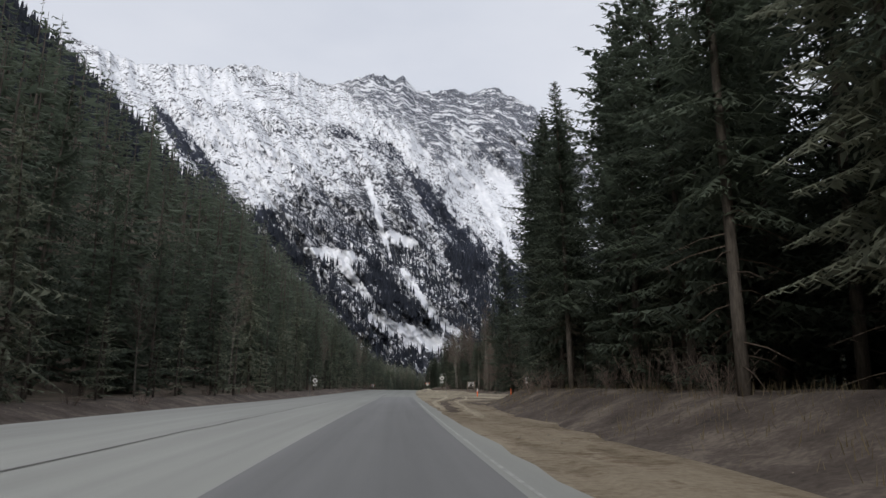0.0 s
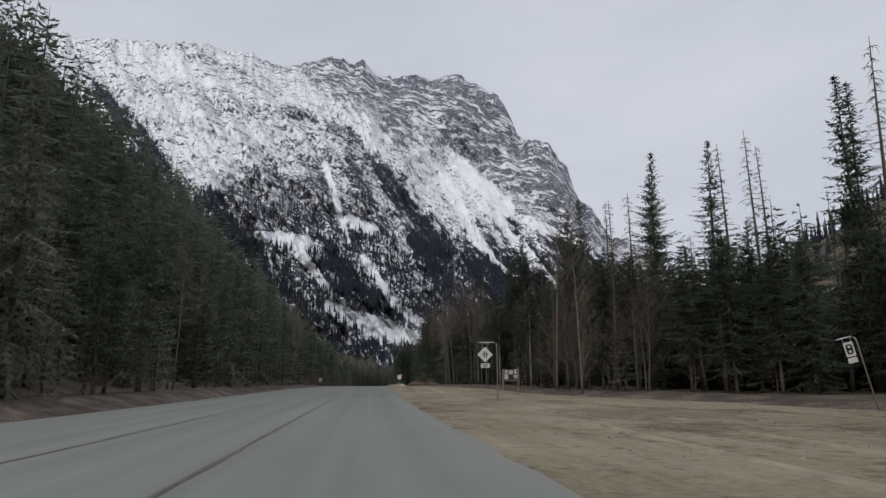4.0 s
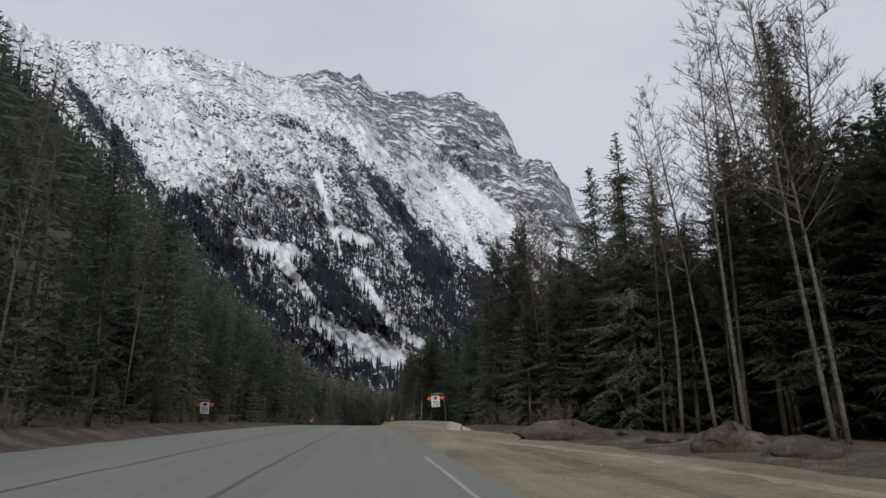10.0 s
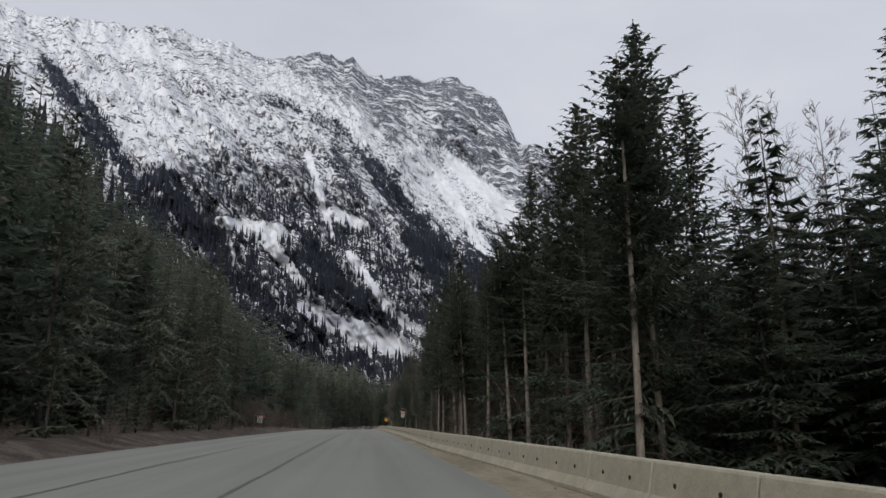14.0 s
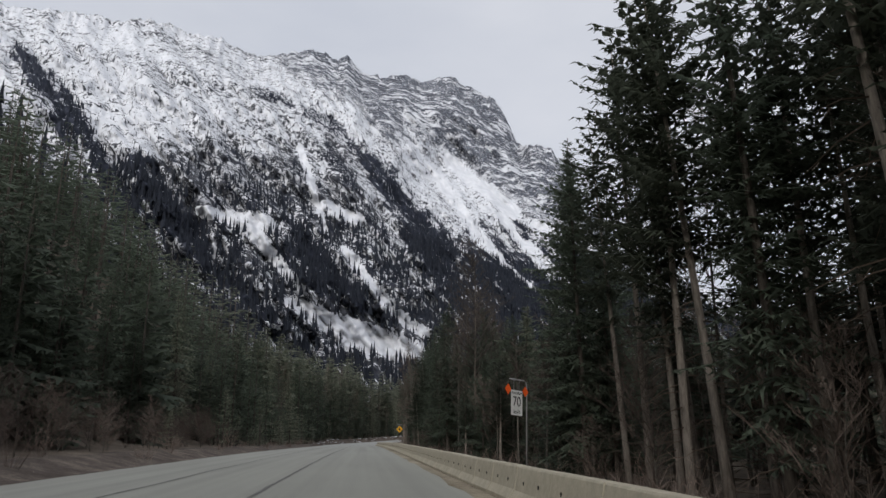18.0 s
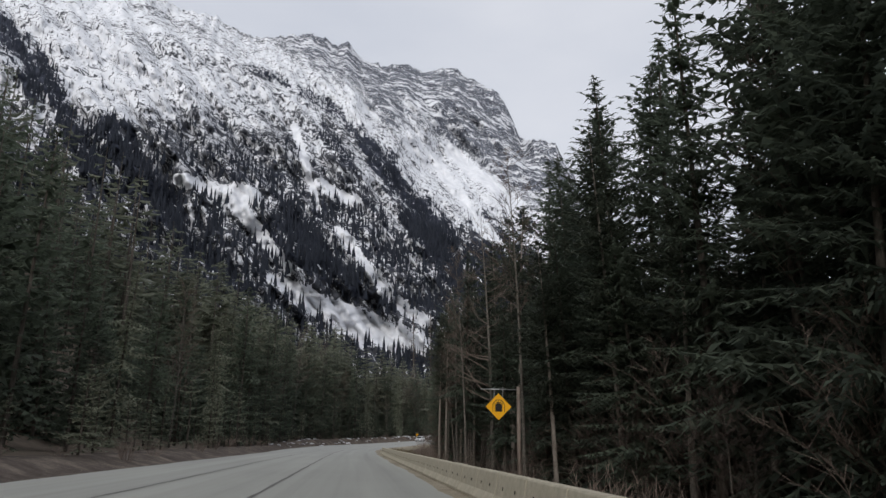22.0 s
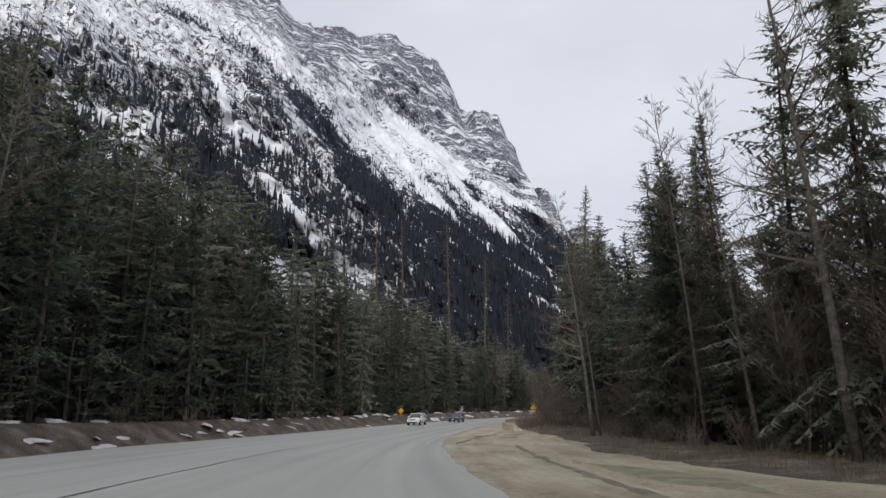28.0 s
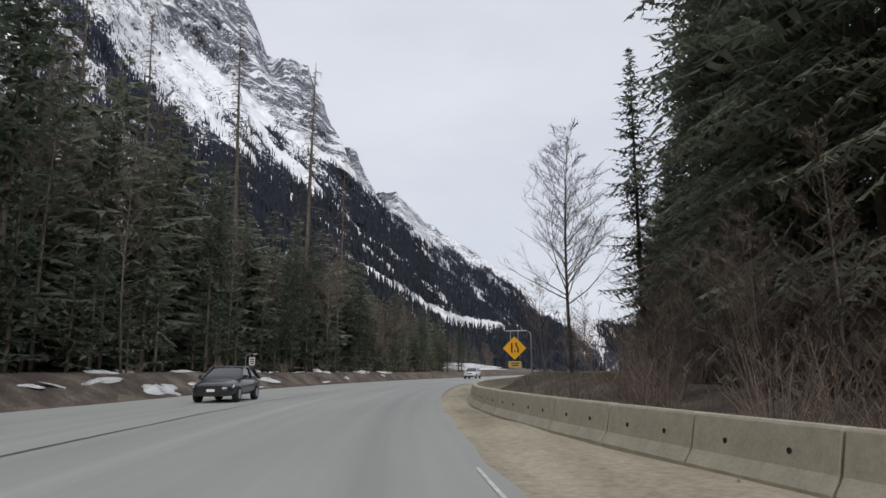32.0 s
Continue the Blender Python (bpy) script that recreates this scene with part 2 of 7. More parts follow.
M_WHITE = simple("white_sign_sheet", (0.72, 0.72, 0.70), 0.4, vary=0.06)
M_BLACK = simple("black_sign_ink", (0.012, 0.012, 0.012), 0.5, vary=0.1)
M_YELLOW = simple("yellow_sign_sheet", (0.85, 0.42, 0.01), 0.4, vary=0.08)
M_ORANGE = simple("orange_flag_sheet", (0.9, 0.13, 0.02), 0.5, vary=0.08)
M_WOOD = bark("weathered_wood", (0.11, 0.085, 0.07), (0.27, 0.22, 0.185), (8, 8, 1.5))


# ---------------------------------------------------------------- helpers
def mesh_of(name, verts, faces, mat, smooth=False):
    me = bpy.data.meshes.new(name)
    me.from_pydata([tuple(v) for v in verts], [], faces)
    if mat is not None:
        me.materials.append(mat)
    if smooth:
        me.polygons.foreach_set("use_smooth", [True] * len(me.polygons))
    me.update()
    return me


def grid_mesh(name, pts, mat, smooth=True):
    """pts: array (rows, columns, 3)."""
    n, m = pts.shape[:2]
    i = np.arange(n * m).reshape(n, m)
    f = np.stack([i[:-1, :-1], i[:-1, 1:], i[1:, 1:], i[1:, :-1]], -1).reshape(-1, 4)
    return mesh_of(name, pts.reshape(-1, 3).tolist(), f.tolist(), mat, smooth)


def part(name, data, parent, label="", loc=None):
    ob = new(name, data)
    ob.parent = parent
    if loc is not None:
        ob.matrix_basis = loc
    if label:
        ob["label"] = label
    return ob


def thing(name, label, category, group="", loc=None):
    ob = new(name)
    ob.empty_display_size = 0.3
    tagged(ob, label, category, group)
    if loc is not None:
        ob.matrix_basis = loc
    return ob


class Shape:
    """Collects vertices and faces of one mesh."""

    def __init__(self):
        self.v, self.f = [], []

    def add(self, verts, faces):
        k = len(self.v)
        self.v += [tuple(p) for p in verts]
        self.f += [tuple(k + i for i in q) for q in faces]

    def twig(self, p, e, w):
        """A tapering twig tip."""
        p, e = Vector(p), Vector(e)
        u = (e - p).orthogonal().normalized() * w
        k = len(self.v)
        self.v += [tuple(p + u), tuple(p - u), tuple(e)]
        self.f.append((k, k + 1, k + 2))

    def tube(self, pts, radii, sides=6, cap=True):
        rings = []
        for n, (p, r) in enumerate(zip(pts, radii)):
            p = Vector(p)
            d = (Vector(pts[min(n + 1, len(pts) - 1)]) - Vector(pts[max(n - 1, 0)])).normalized()
            u = d.orthogonal().normalized()
            w = d.cross(u)
            k = len(self.v)
            self.v += [tuple(p + r * (math.cos(a) * u + math.sin(a) * w)) for a in (2 * math.pi * j / sides for j in range(sides))]
            rings.append(k)
        for a, b in zip(rings, rings[1:]):
            self.f += [(a + j, a + (j + 1) % sides, b + (j + 1) % sides, b + j) for j in range(sides)]
        if cap:
            self.f.append(tuple(rings[-1] + j for j in range(sides)))
            self.f.append(tuple(rings[0] + j for j in reversed(range(sides))))

    def box(self, lo, hi, m=None):
        (a, b, c), (d, e, g) = lo, hi
        vs = [Vector(p) for p in ((a, b, c), (d, b, c), (d, e, c), (a, e, c), (a, b, g), (d, b, g), (d, e, g), (a, e, g))]
        if m is not None:
            vs = [m @ p for p in vs]
        self.add(vs, [(3, 2, 1, 0), (4, 5, 6, 7), (0, 1, 5, 4), (1, 2, 6, 5), (2, 3, 7, 6), (3, 0, 4, 7)])

    def prism(self, outline, y0, y1):
        """A flat outline of (x, z) with thickness from y0 to y1."""
        n = len(outline)
        self.add([(x, y0, z) for x, z in outline] + [(x, y1, z) for x, z in outline],
                 [tuple(range(n)), tuple(reversed(range(n, 2 * n)))] + [(j, n + j, n + (j + 1) % n, (j + 1) % n) for j in range(n)])

    def mesh(self, name, mat, smooth=False):
        return mesh_of(name, self.v, self.f, mat, smooth)


# ---------------------------------------------------------------- the road's line
BEARING = [-4.86, -4.26, -3.66, -3.06, -2.46, -1.79, -1.39, -1.27, -1.14, -0.85, -0.42, -0.06, 0.15, 0.22, 0.14, 0.02, 0.07, 0.34, 0.46, 0.31, 0.10,
-0.03, -0.07, -0.13, -0.10, 0.06, 0.31, 0.43, 0.27, 0.10, 0.02, 0.27, 1.03, 2.46, 4.64, 7.63, 11.32, 15.43, 19.78, 24.11, 28.11, 32.11, 36.11, 40.11,
44.11, 45.81, 45.81, 45.81, 45.81, 45.81, 45.81, 45.81, 45.81, 45.81, 45.81]
GRADE = [0.88, 0.88, 0.88, 0.88, 0.88, 0.85, 0.83, 0.84, 0.87, 0.95, 1.06, 1.11, 1.12, 1.02, 0.83, 0.68, 0.59, 0.43, 0.15, -0.13, -0.36, -0.55, -0.66,
-0.72, -0.80, -0.89, -1.01, -1.17, -1.29, -1.33, -1.33, -1.33, -1.30, -1.30, -1.29, -1.17, -0.95, -0.63, -0.20, 0.52, 0.46, 0.41, 0.38, 0.36, 0.34,
0.33, 0.32, 0.32, 0.31, 0.31, 0.31, 0.30, 0.30, 0.30, 0.30]
KNOTS = np.arange(-80, 1001, 20.0)
S1 = np.arange(-80, 1000.1, 1.0)
L_B = np.radians(np.interp(S1, KNOTS, BEARING))
L_G = np.radians(np.interp(S1, KNOTS, GRADE))


def running(a):
    c = np.concatenate([[0], np.cumsum((a[1:] + a[:-1]) / 2)])
    return c - c[80]


L_X, L_Y, L_Z = running(np.sin(L_B)), running(np.cos(L_B)), running(L_G)


def road_at(s, d, h=0.0):
    """The place s metres along the lane, d metres to its right, h above the road."""
    b = np.interp(s, S1, L_B)
    return np.stack(np.broadcast_arrays(np.interp(s, S1, L_X) + d * np.cos(b), np.interp(s, S1, L_Y) - d * np.sin(b), np.interp(s, S1, L_Z) + h), -1)


def road_sd(x, y):
    """Along and across for arrays of world places."""
    x, y = np.asarray(x, float).ravel(), np.asarray(y, float).ravel()
    s, d = np.empty(len(x)), np.empty(len(x))
    ks = slice(None, None, 4)
    for a in range(0, len(x), 4000):
        q = slice(a, a + 4000)
        k = np.argmin((x[q, None] - L_X[None, ks]) ** 2 + (y[q, None] - L_Y[None, ks]) ** 2, 1) * 4
        dx, dy = x[q] - L_X[k], y[q] - L_Y[k]
        s[q] = S1[k] + dx * np.sin(L_B[k]) + dy * np.cos(L_B[k])
        d[q] = dx * np.cos(L_B[k]) - dy * np.sin(L_B[k])
    return s, d


def hermite(x):
    x = np.clip(x, 0, 1)
    return x * x * (3 - 2 * x)


LEFT_EDGE = ((-80, -12.6), (40, -12.4), (70, -11.4), (260, -10.9), (320, -10.4), (560, -10.2), (610, -13), (650, -16.4), (690, -15), (725, -12.2), (780, -11.5), (1000, -11.5))
GRAVEL_EDGE = ((-80, 5.0), (40, 5.6), (56, 7.0), (72, 11), (92, 22), (118, 20), (140, 14.5), (175, 14.2), (195, 13.2), (215, 10.8), (232, 9.4), (250, 8.6), (262, 9.2), (272, 7.4), (290, 6.0), (330, 3.8), (560, 3.7), (585, 6), (598, 9.2), (608, 11.5), (618, 11.2), (628, 9.8), (643, 9.2), (655, 11), (672, 10.8), (690, 8.4), (700, 6.4), (720, 5.0), (760, 4.4), (1000, 4.4))
TREE_EDGE = ((-80, 9.8), (45, 10), (56, 11.5), (64, 13), (74, 26), (92, 33), (118, 30), (140, 17.5), (165, 18), (190, 19), (245, 18.5), (258, 16), (270, 13.5), (312, 13), (317, 8.3), (375, 9), (395, 10.3), (415, 10.5), (425, 10.5), (466, 10), (560, 9.4), (600, 12), (612, 14), (620, 15), (680, 17.5), (695, 14), (720, 9.5), (1000, 9))


def along(table, s):
    return np.interp(s, [a for a, _ in table], [b for _, b in table])


def rough_field(x, y, scale, seed=0.0):
    return np.array([noise.fractal(Vector((a / scale + seed, b / scale, seed * 1.7)), 0.8, 2.1, 4) for a, b in zip(np.ravel(x), np.ravel(y))])


def land_h(s, d):
    """Height of the land above the road's level."""
    s, d = np.asarray(s, float), np.asarray(d, float)
    le, ge = along(LEFT_EDGE, s), along(GRAVEL_EDGE, s)
    left = np.maximum(le - d, 0)
    amp = np.interp(s, [-80, 560, 600, 650, 720, 1000], [1, 1, 0.7, 0.3, 0.16, 0.1])
    hl = -0.35 * hermite(left / 2.0) + np.interp(s, [-80, 610, 650, 800, 1000], [0.75, 0.75, 1.7, 1.5, 1.0]) * hermite((left - 2) / 3.5) + amp * 0.95 * np.clip(left - 8, 0, 330) * hermite((left - 8) / 30)
    right = np.maximum(d - ge, 0)
    fall = np.interp(s, [-80, 58, 72, 280, 310, 545, 585, 610, 700, 730, 1000], [1.25, 1.2, 0.3, 0.3, -1.6, -1.6, -0.6, 0.2, 0.2, 0.9, 0.9])
    hr = fall * hermite(right / 4.0) + 0.28 * np.clip(right - 110, 0, 420) * hermite((right - 110) / 80)
    hr = hr + 0.62 * np.clip(right - 46, 0, 300) * hermite((right - 46) / 60) * hermite((s - 60) / 80) * hermite((330 - s) / 90)
    return np.where(left > 0, hl, np.where(right > 0, hr, 0.0))


def land_point(s, d, sink=0.0):
    p = road_at(s, d)
    p[..., 2] += land_h(s, d) - sink
    return p


# ---------------------------------------------------------------- ground and road
gx = np.concatenate([np.arange(-1900, -160, 60), np.arange(-160, 320, 5), np.arange(320, 2300, 60)])
gy = np.concatenate([np.arange(-700, -120, 60), np.arange(-120, 960, 5), np.arange(960, 3700, 60)])
GX, GY = np.meshgrid(gx, gy)
gs, gd = road_sd(GX, GY)
gsc = np.clip(gs, -80, 1000)
gz = np.interp(gsc, S1, L_Z) + land_h(gsc, gd)
inside = np.minimum(gd - along(LEFT_EDGE, gsc), along(GRAVEL_EDGE, gsc) - gd)
gz -= 0.55 * hermite((inside + 6.4) / 1.6)
gz += np.where(inside < -1, 0.22, 0.0) * rough_field(GX, GY, 9.0) * hermite((-inside - 1) / 4)
ground = new("ground", grid_mesh("ground", np.stack([GX, GY, gz.reshape(GX.shape)], -1), M_SOIL))
tagged(ground, "brown forest floor rising into a wooded slope", "ground", kind="structure")


def strip(name, s, ds, heights, mat, label, category):
    """A band along the road; ds: one row of offsets for each s."""
    pts = road_at(s[:, None], ds, 0.0)
    pts[..., 2] += heights
    me = grid_mesh(name, pts, mat)
    uv = me.uv_layers.new(name="UVMap")
    flat = np.stack([ds.ravel(), np.broadcast_to(s[:, None], ds.shape).ravel()], -1)
    idx = np.empty(len(me.loops), int)
    me.loops.foreach_get("vertex_index", idx)
    uv.data.foreach_set("uv", flat[idx].ravel())
    return tagged(new(name, me), label, category, kind="structure")


sv = np.arange(-80, 1000, 2.0)
cols = np.linspace(0, 1, 13)
le_v, re_v = along(LEFT_EDGE, sv), np.interp(sv, [-80, 640, 700, 1000], [2.45, 2.45, 1.4, 1.6])
re_v = re_v + 0.18 * rough_field(sv, 0 * sv, 3.0, 4.0)
le_w = le_v + 0.15 * rough_field(sv, 0 * sv, 3.0, 9.0)
strip("road", sv, le_w[:, None] * (1 - cols) + re_v[:, None] * cols, 0.0, M_ASPHALT, "dusty grey two-way highway asphalt, dry and worn", "road")
# gravel shoulder and lay-bys, tucked under the asphalt's edge
cg = np.linspace(0, 1, 28) ** 1.15
ge_v = along(GRAVEL_EDGE, sv) + 0.5 * rough_field(sv, 0 * sv, 6.0, 2.0)
dg = (re_v[:, None] - 0.4) * (1 - cg) + (ge_v[:, None] + 1.0) * cg
hg = 0.05 * rough_field(np.broadcast_to(sv[:, None], dg.shape), dg, 2.5, 6.0).reshape(dg.shape)
hg = np.where(dg < re_v[:, None] + 0.7, -0.03, hg)
hg[:, -1] = -0.35
hg[:, 0] = -0.06
strip("gravel_shoulder", sv, dg, hg, M_GRAVEL, "tan gravel shoulder and lay-by with wheel ruts", "shoulder")
cl = np.linspace(0, 1, 14)
dl = (le_v[:, None] + 0.4) * (1 - cl) + (le_v[:, None] - 8.2) * cl
hl = land_h(np.broadcast_to(sv[:, None], dl.shape), dl) + 0.10 * rough_field(np.broadcast_to(sv[:, None], dl.shape), dl, 2.0, 3.0).reshape(dl.shape)
hl[:, 0] = -0.05
hl[:, -1] -= 0.4
strip("verge", sv, dl, hl, M_VERGE, "bare brown earth verge with plant litter", "verge")
cr = np.linspace(0, 1, 14)
dr = (ge_v[:, None] - 0.2) * (1 - cr) + (ge_v[:, None] + 7.8) * cr
hr = land_h(np.broadcast_to(sv[:, None], dr.shape), dr) + 0.12 * rough_field(np.broadcast_to(sv[:, None], dr.shape), dr, 2.2, 5.0).reshape(dr.shape) + 0.03
hr[:, 0] = -0.12
hr[:, -1] -= 0.4
strip("verge_right", sv, dr, hr, M_VERGE, "brown earth bank with dead grass and litter", "verge")


def ribbon(name, s0, s1, d, width, h, mat, label, wobble=0.03, seed=1.0):
    s = np.arange(s0, s1 + 0.1, 1.5)
    mid = d + wobble * rough_field(s, 0 * s, 5.0, seed)
    w = width * (1 + 0.5 * rough_field(s, 0 * s, 2.0, seed + 3))
    ds = np.stack([mid - w / 2, mid + w / 2], -1)
    return strip(name, s, ds, h, mat, label, "road marking")


patch_s = np.concatenate([np.arange(-80, 88, 2.0), [88.5]])
pc = np.linspace(-2.2, 1.68, 6)
strip("road_patch", patch_s, np.broadcast_to(pc, (len(patch_s), 6)).copy(), 0.006, M_PATCH, "darker strip of newer asphalt in the lane", "road patch")
ribbon("road_seam_1", -80, 990, -5.8, 0.10, 0.008, M_SEAL, "dark sealed joint along the asphalt", 0.10, 1.0)
ribbon("road_seam_2", 89, 585, -2.35, 0.11, 0.008, M_SEAL, "dark sealed joint along the asphalt", 0.06, 7.0)
ribbon("edge_line_1", -80, 60, 1.85, 0.07, 0.009, M_LINE_OLD, "faint worn white edge line", 0.02, 3.0)
ribbon("edge_line_2", 219, 233, 1.7, 0.09, 0.009, M_LINE_OLD, "faint worn white edge line", 0.02, 5.0)
ribbon("edge_line_3", 655, 708, 1.15, 0.055, 0.009, M_LINE, "faint worn white edge line", 0.02, 4.0)

M_TRACK = earth_mat("pale_track_dust", [(0.3, (0.21, 0.178, 0.13)), (0.6, (0.42, 0.365, 0.272))], 0.9, 9, 0.6)
M_DAMP = earth_mat("damp_dark_gravel", [(0.3, (0.11, 0.095, 0.073)), (0.6, (0.25, 0.22, 0.17))], 1.2, 10, 0.6)
M_MUD = earth_mat("churned_brown_mud", [(0.3, (0.045, 0.035, 0.028)), (0.6, (0.15, 0.118, 0.092))], 1.3, 10, 0.8)
M_MOSS = earth_mat("mossy_gravel", [(0.3, (0.13, 0.127, 0.085)), (0.6, (0.27, 0.257, 0.18))], 1.0, 10, 0.6)


def track(name, path, width, mat, label, seed=1.0):
    """A wheel track worn into the gravel, on a plan of (s, d) points."""
    a, b = [q[0] for q in path], [q[1] for q in path]
    s = np.arange(a[0], a[-1], 0.7)
    mid = np.interp(s, a, b) + 0.10 * rough_field(s, 0 * s, 2.2, seed)
    w = width * np.clip(0.75 + 0.9 * rough_field(s, 0 * s, 1.6, seed + 3), 0.12, 1.6) * np.clip(np.minimum(s - a[0], a[-1] - s) / 2.5, 0.05, 1)
    ds = mid[:, None] + w[:, None] * np.array([-0.5, -0.22, 0.22, 0.5])[None, :]
    lift = np.array([-0.03, 0.04, 0.045, -0.03])[None, :] + np.maximum(land_h(np.broadcast_to(s[:, None], ds.shape), ds), 0)
    return strip(name, s, ds, lift, mat, label, "wheel track")


def ground_patch(name, s0, d0, half_s, half_d, mat, label, seed):
    """A flat irregular stain of other soil on the gravel."""
    r = random.Random(seed)
    n = 22
    rim = [(math.cos(6.283 * k / n), math.sin(6.283 * k / n), 1 + 0.3 * math.sin(12.566 * k / n + seed) + r.uniform(-0.28, 0.28)) for k in range(n)]
    sh = Shape()
    for ring, lift in ((1.0, -0.03), (0.8, 0.035), (0.4, 0.045)):
        for c, q, k in rim:
            p = road_at(s0 + half_s * c * k * ring, d0 + half_d * q * k * ring)
            sh.v.append((p[0], p[1], p[2] + lift))
    for a in range(2):
        sh.f += [(a * n + k, a * n + (k + 1) % n, (a + 1) * n + (k + 1) % n, (a + 1) * n + k) for k in range(n)]
    sh.f.append(tuple(range(2 * n, 3 * n)))
    return tagged(new(name, sh.mesh(name, mat, True)), label, "ground patch", kind="structure")


track("track_1", ((30, 3.9), (48, 4.6), (58, 5.1), (63.7, 5.3), (67, 5.8), (73, 7.0), (84, 8.2), (101, 9.4)), 0.55, M_TRACK, "pale tan wheel track in the dirt", 2.0)
track("track_2", ((36, 3.2), (50, 3.6), (60.4, 4.1), (64.3, 4.3), (69.7, 5.3), (78.8, 6.6), (92, 8.0)), 1.1, M_MUD, "dark churned wheel rut in the dirt", 5.0)
track("track_3", ((40, 2.9), (61.3, 3.2), (69, 4.0), (83, 5.6), (104, 6.8)), 0.6, M_TRACK, "pale tan wheel track in the gravel", 8.0)
track("track_4", ((590, 3.6), (610, 4.4), (632, 5.6), (652, 6.6)), 0.5, M_DAMP, "dark wheel rut in the gravel", 14.0)
track("track_5", ((596, 5.9), (606, 5.7), (617, 5.1), (634, 6.6), (655, 8.0)), 0.5, M_TRACK, "pale wheel track in the gravel", 17.0)
track("track_6", ((655, 3.0), (668, 4.4), (676, 5.3), (683, 6.2)), 0.5, M_DAMP, "dark wheel rut in the gravel", 19.0)
track("track_7", ((150, 4.0), (175, 4.8), (205, 5.6), (240, 5.4)), 0.9, M_DAMP, "dark wheel rut in the gravel", 23.0)
track("track_8", ((150, 7.0), (190, 8.0), (223, 8.1), (231, 8.0), (237, 7.1), (247, 5.3)), 1.0, M_TRACK, "pale wheel track in the gravel", 29.0)
for k, (s0, d0, hs0, hd0, m_, lab) in enumerate((
        (77.5, 4.1, 1.3, 0.75, M_MUD, "dark churned patch of mud and stones"), (75.4, 5.9, 1.0, 0.5, M_MUD, "dark churned patch of mud and stones"), (84, 9.0, 3.0, 1.6, M_MUD, "dark churned patch of mud and stones"), (92, 13, 4.0, 2.4, M_TRACK, "pale dusty patch of gravel"),
        (677, 7.4, 1.6, 1.2, M_MOSS, "greenish mossy patch of gravel"), (669, 7.0, 0.8, 0.9, M_DAMP, "dark damp patch of gravel"), (672, 4.3, 0.7, 0.4, M_DAMP, "dark damp patch of gravel"), (628, 7.4, 5.0, 0.9, M_MOSS, "greenish mossy strip of gravel"), (110, 11, 5.0, 2.0, M_DAMP, "dark damp patch of gravel"), (76, 13.4, 4.5, 2.4, M_MUD, "dark churned patch of mud"), (66.5, 8.8, 4.0, 1.5, M_MUD, "dark churned patch of mud"), (72, 10.6, 3.2, 1.3, M_MUD, "dark churned patch of mud"), (57, 6.4, 4.5, 0.8, M_MUD, "dark churned patch of mud"))):
    ground_patch("ground_patch_%d" % (k + 1), s0, d0, hs0, hd0, m_, lab, 40 + k)

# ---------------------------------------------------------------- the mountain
# crest, shaped to the camera's view: bearing, height angle from the camera, both in degrees
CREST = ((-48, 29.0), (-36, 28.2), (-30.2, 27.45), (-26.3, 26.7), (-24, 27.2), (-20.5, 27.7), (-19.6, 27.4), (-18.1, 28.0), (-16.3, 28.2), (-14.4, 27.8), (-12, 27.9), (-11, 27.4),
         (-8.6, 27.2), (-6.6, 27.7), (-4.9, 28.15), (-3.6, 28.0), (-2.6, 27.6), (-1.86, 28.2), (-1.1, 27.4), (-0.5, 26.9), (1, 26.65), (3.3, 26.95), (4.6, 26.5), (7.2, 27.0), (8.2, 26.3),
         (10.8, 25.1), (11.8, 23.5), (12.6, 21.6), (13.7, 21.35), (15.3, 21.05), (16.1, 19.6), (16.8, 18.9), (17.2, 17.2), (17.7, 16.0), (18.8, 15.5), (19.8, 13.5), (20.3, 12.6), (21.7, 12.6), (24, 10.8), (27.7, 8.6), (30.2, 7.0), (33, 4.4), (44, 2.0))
# shoulders of the massif: bearing and height angle from the camera, distance
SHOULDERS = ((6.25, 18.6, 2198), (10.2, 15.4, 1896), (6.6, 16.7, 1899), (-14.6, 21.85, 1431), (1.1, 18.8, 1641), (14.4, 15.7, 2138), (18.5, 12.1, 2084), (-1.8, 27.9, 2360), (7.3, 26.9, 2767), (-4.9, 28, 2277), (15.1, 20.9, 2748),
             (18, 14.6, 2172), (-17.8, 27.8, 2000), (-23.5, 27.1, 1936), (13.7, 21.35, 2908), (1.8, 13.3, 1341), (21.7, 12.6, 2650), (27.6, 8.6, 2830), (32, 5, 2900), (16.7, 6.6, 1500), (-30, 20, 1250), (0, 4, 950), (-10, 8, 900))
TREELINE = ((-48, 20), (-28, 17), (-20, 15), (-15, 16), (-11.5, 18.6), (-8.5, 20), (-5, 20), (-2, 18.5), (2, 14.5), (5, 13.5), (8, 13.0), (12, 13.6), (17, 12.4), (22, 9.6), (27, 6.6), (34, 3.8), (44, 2))
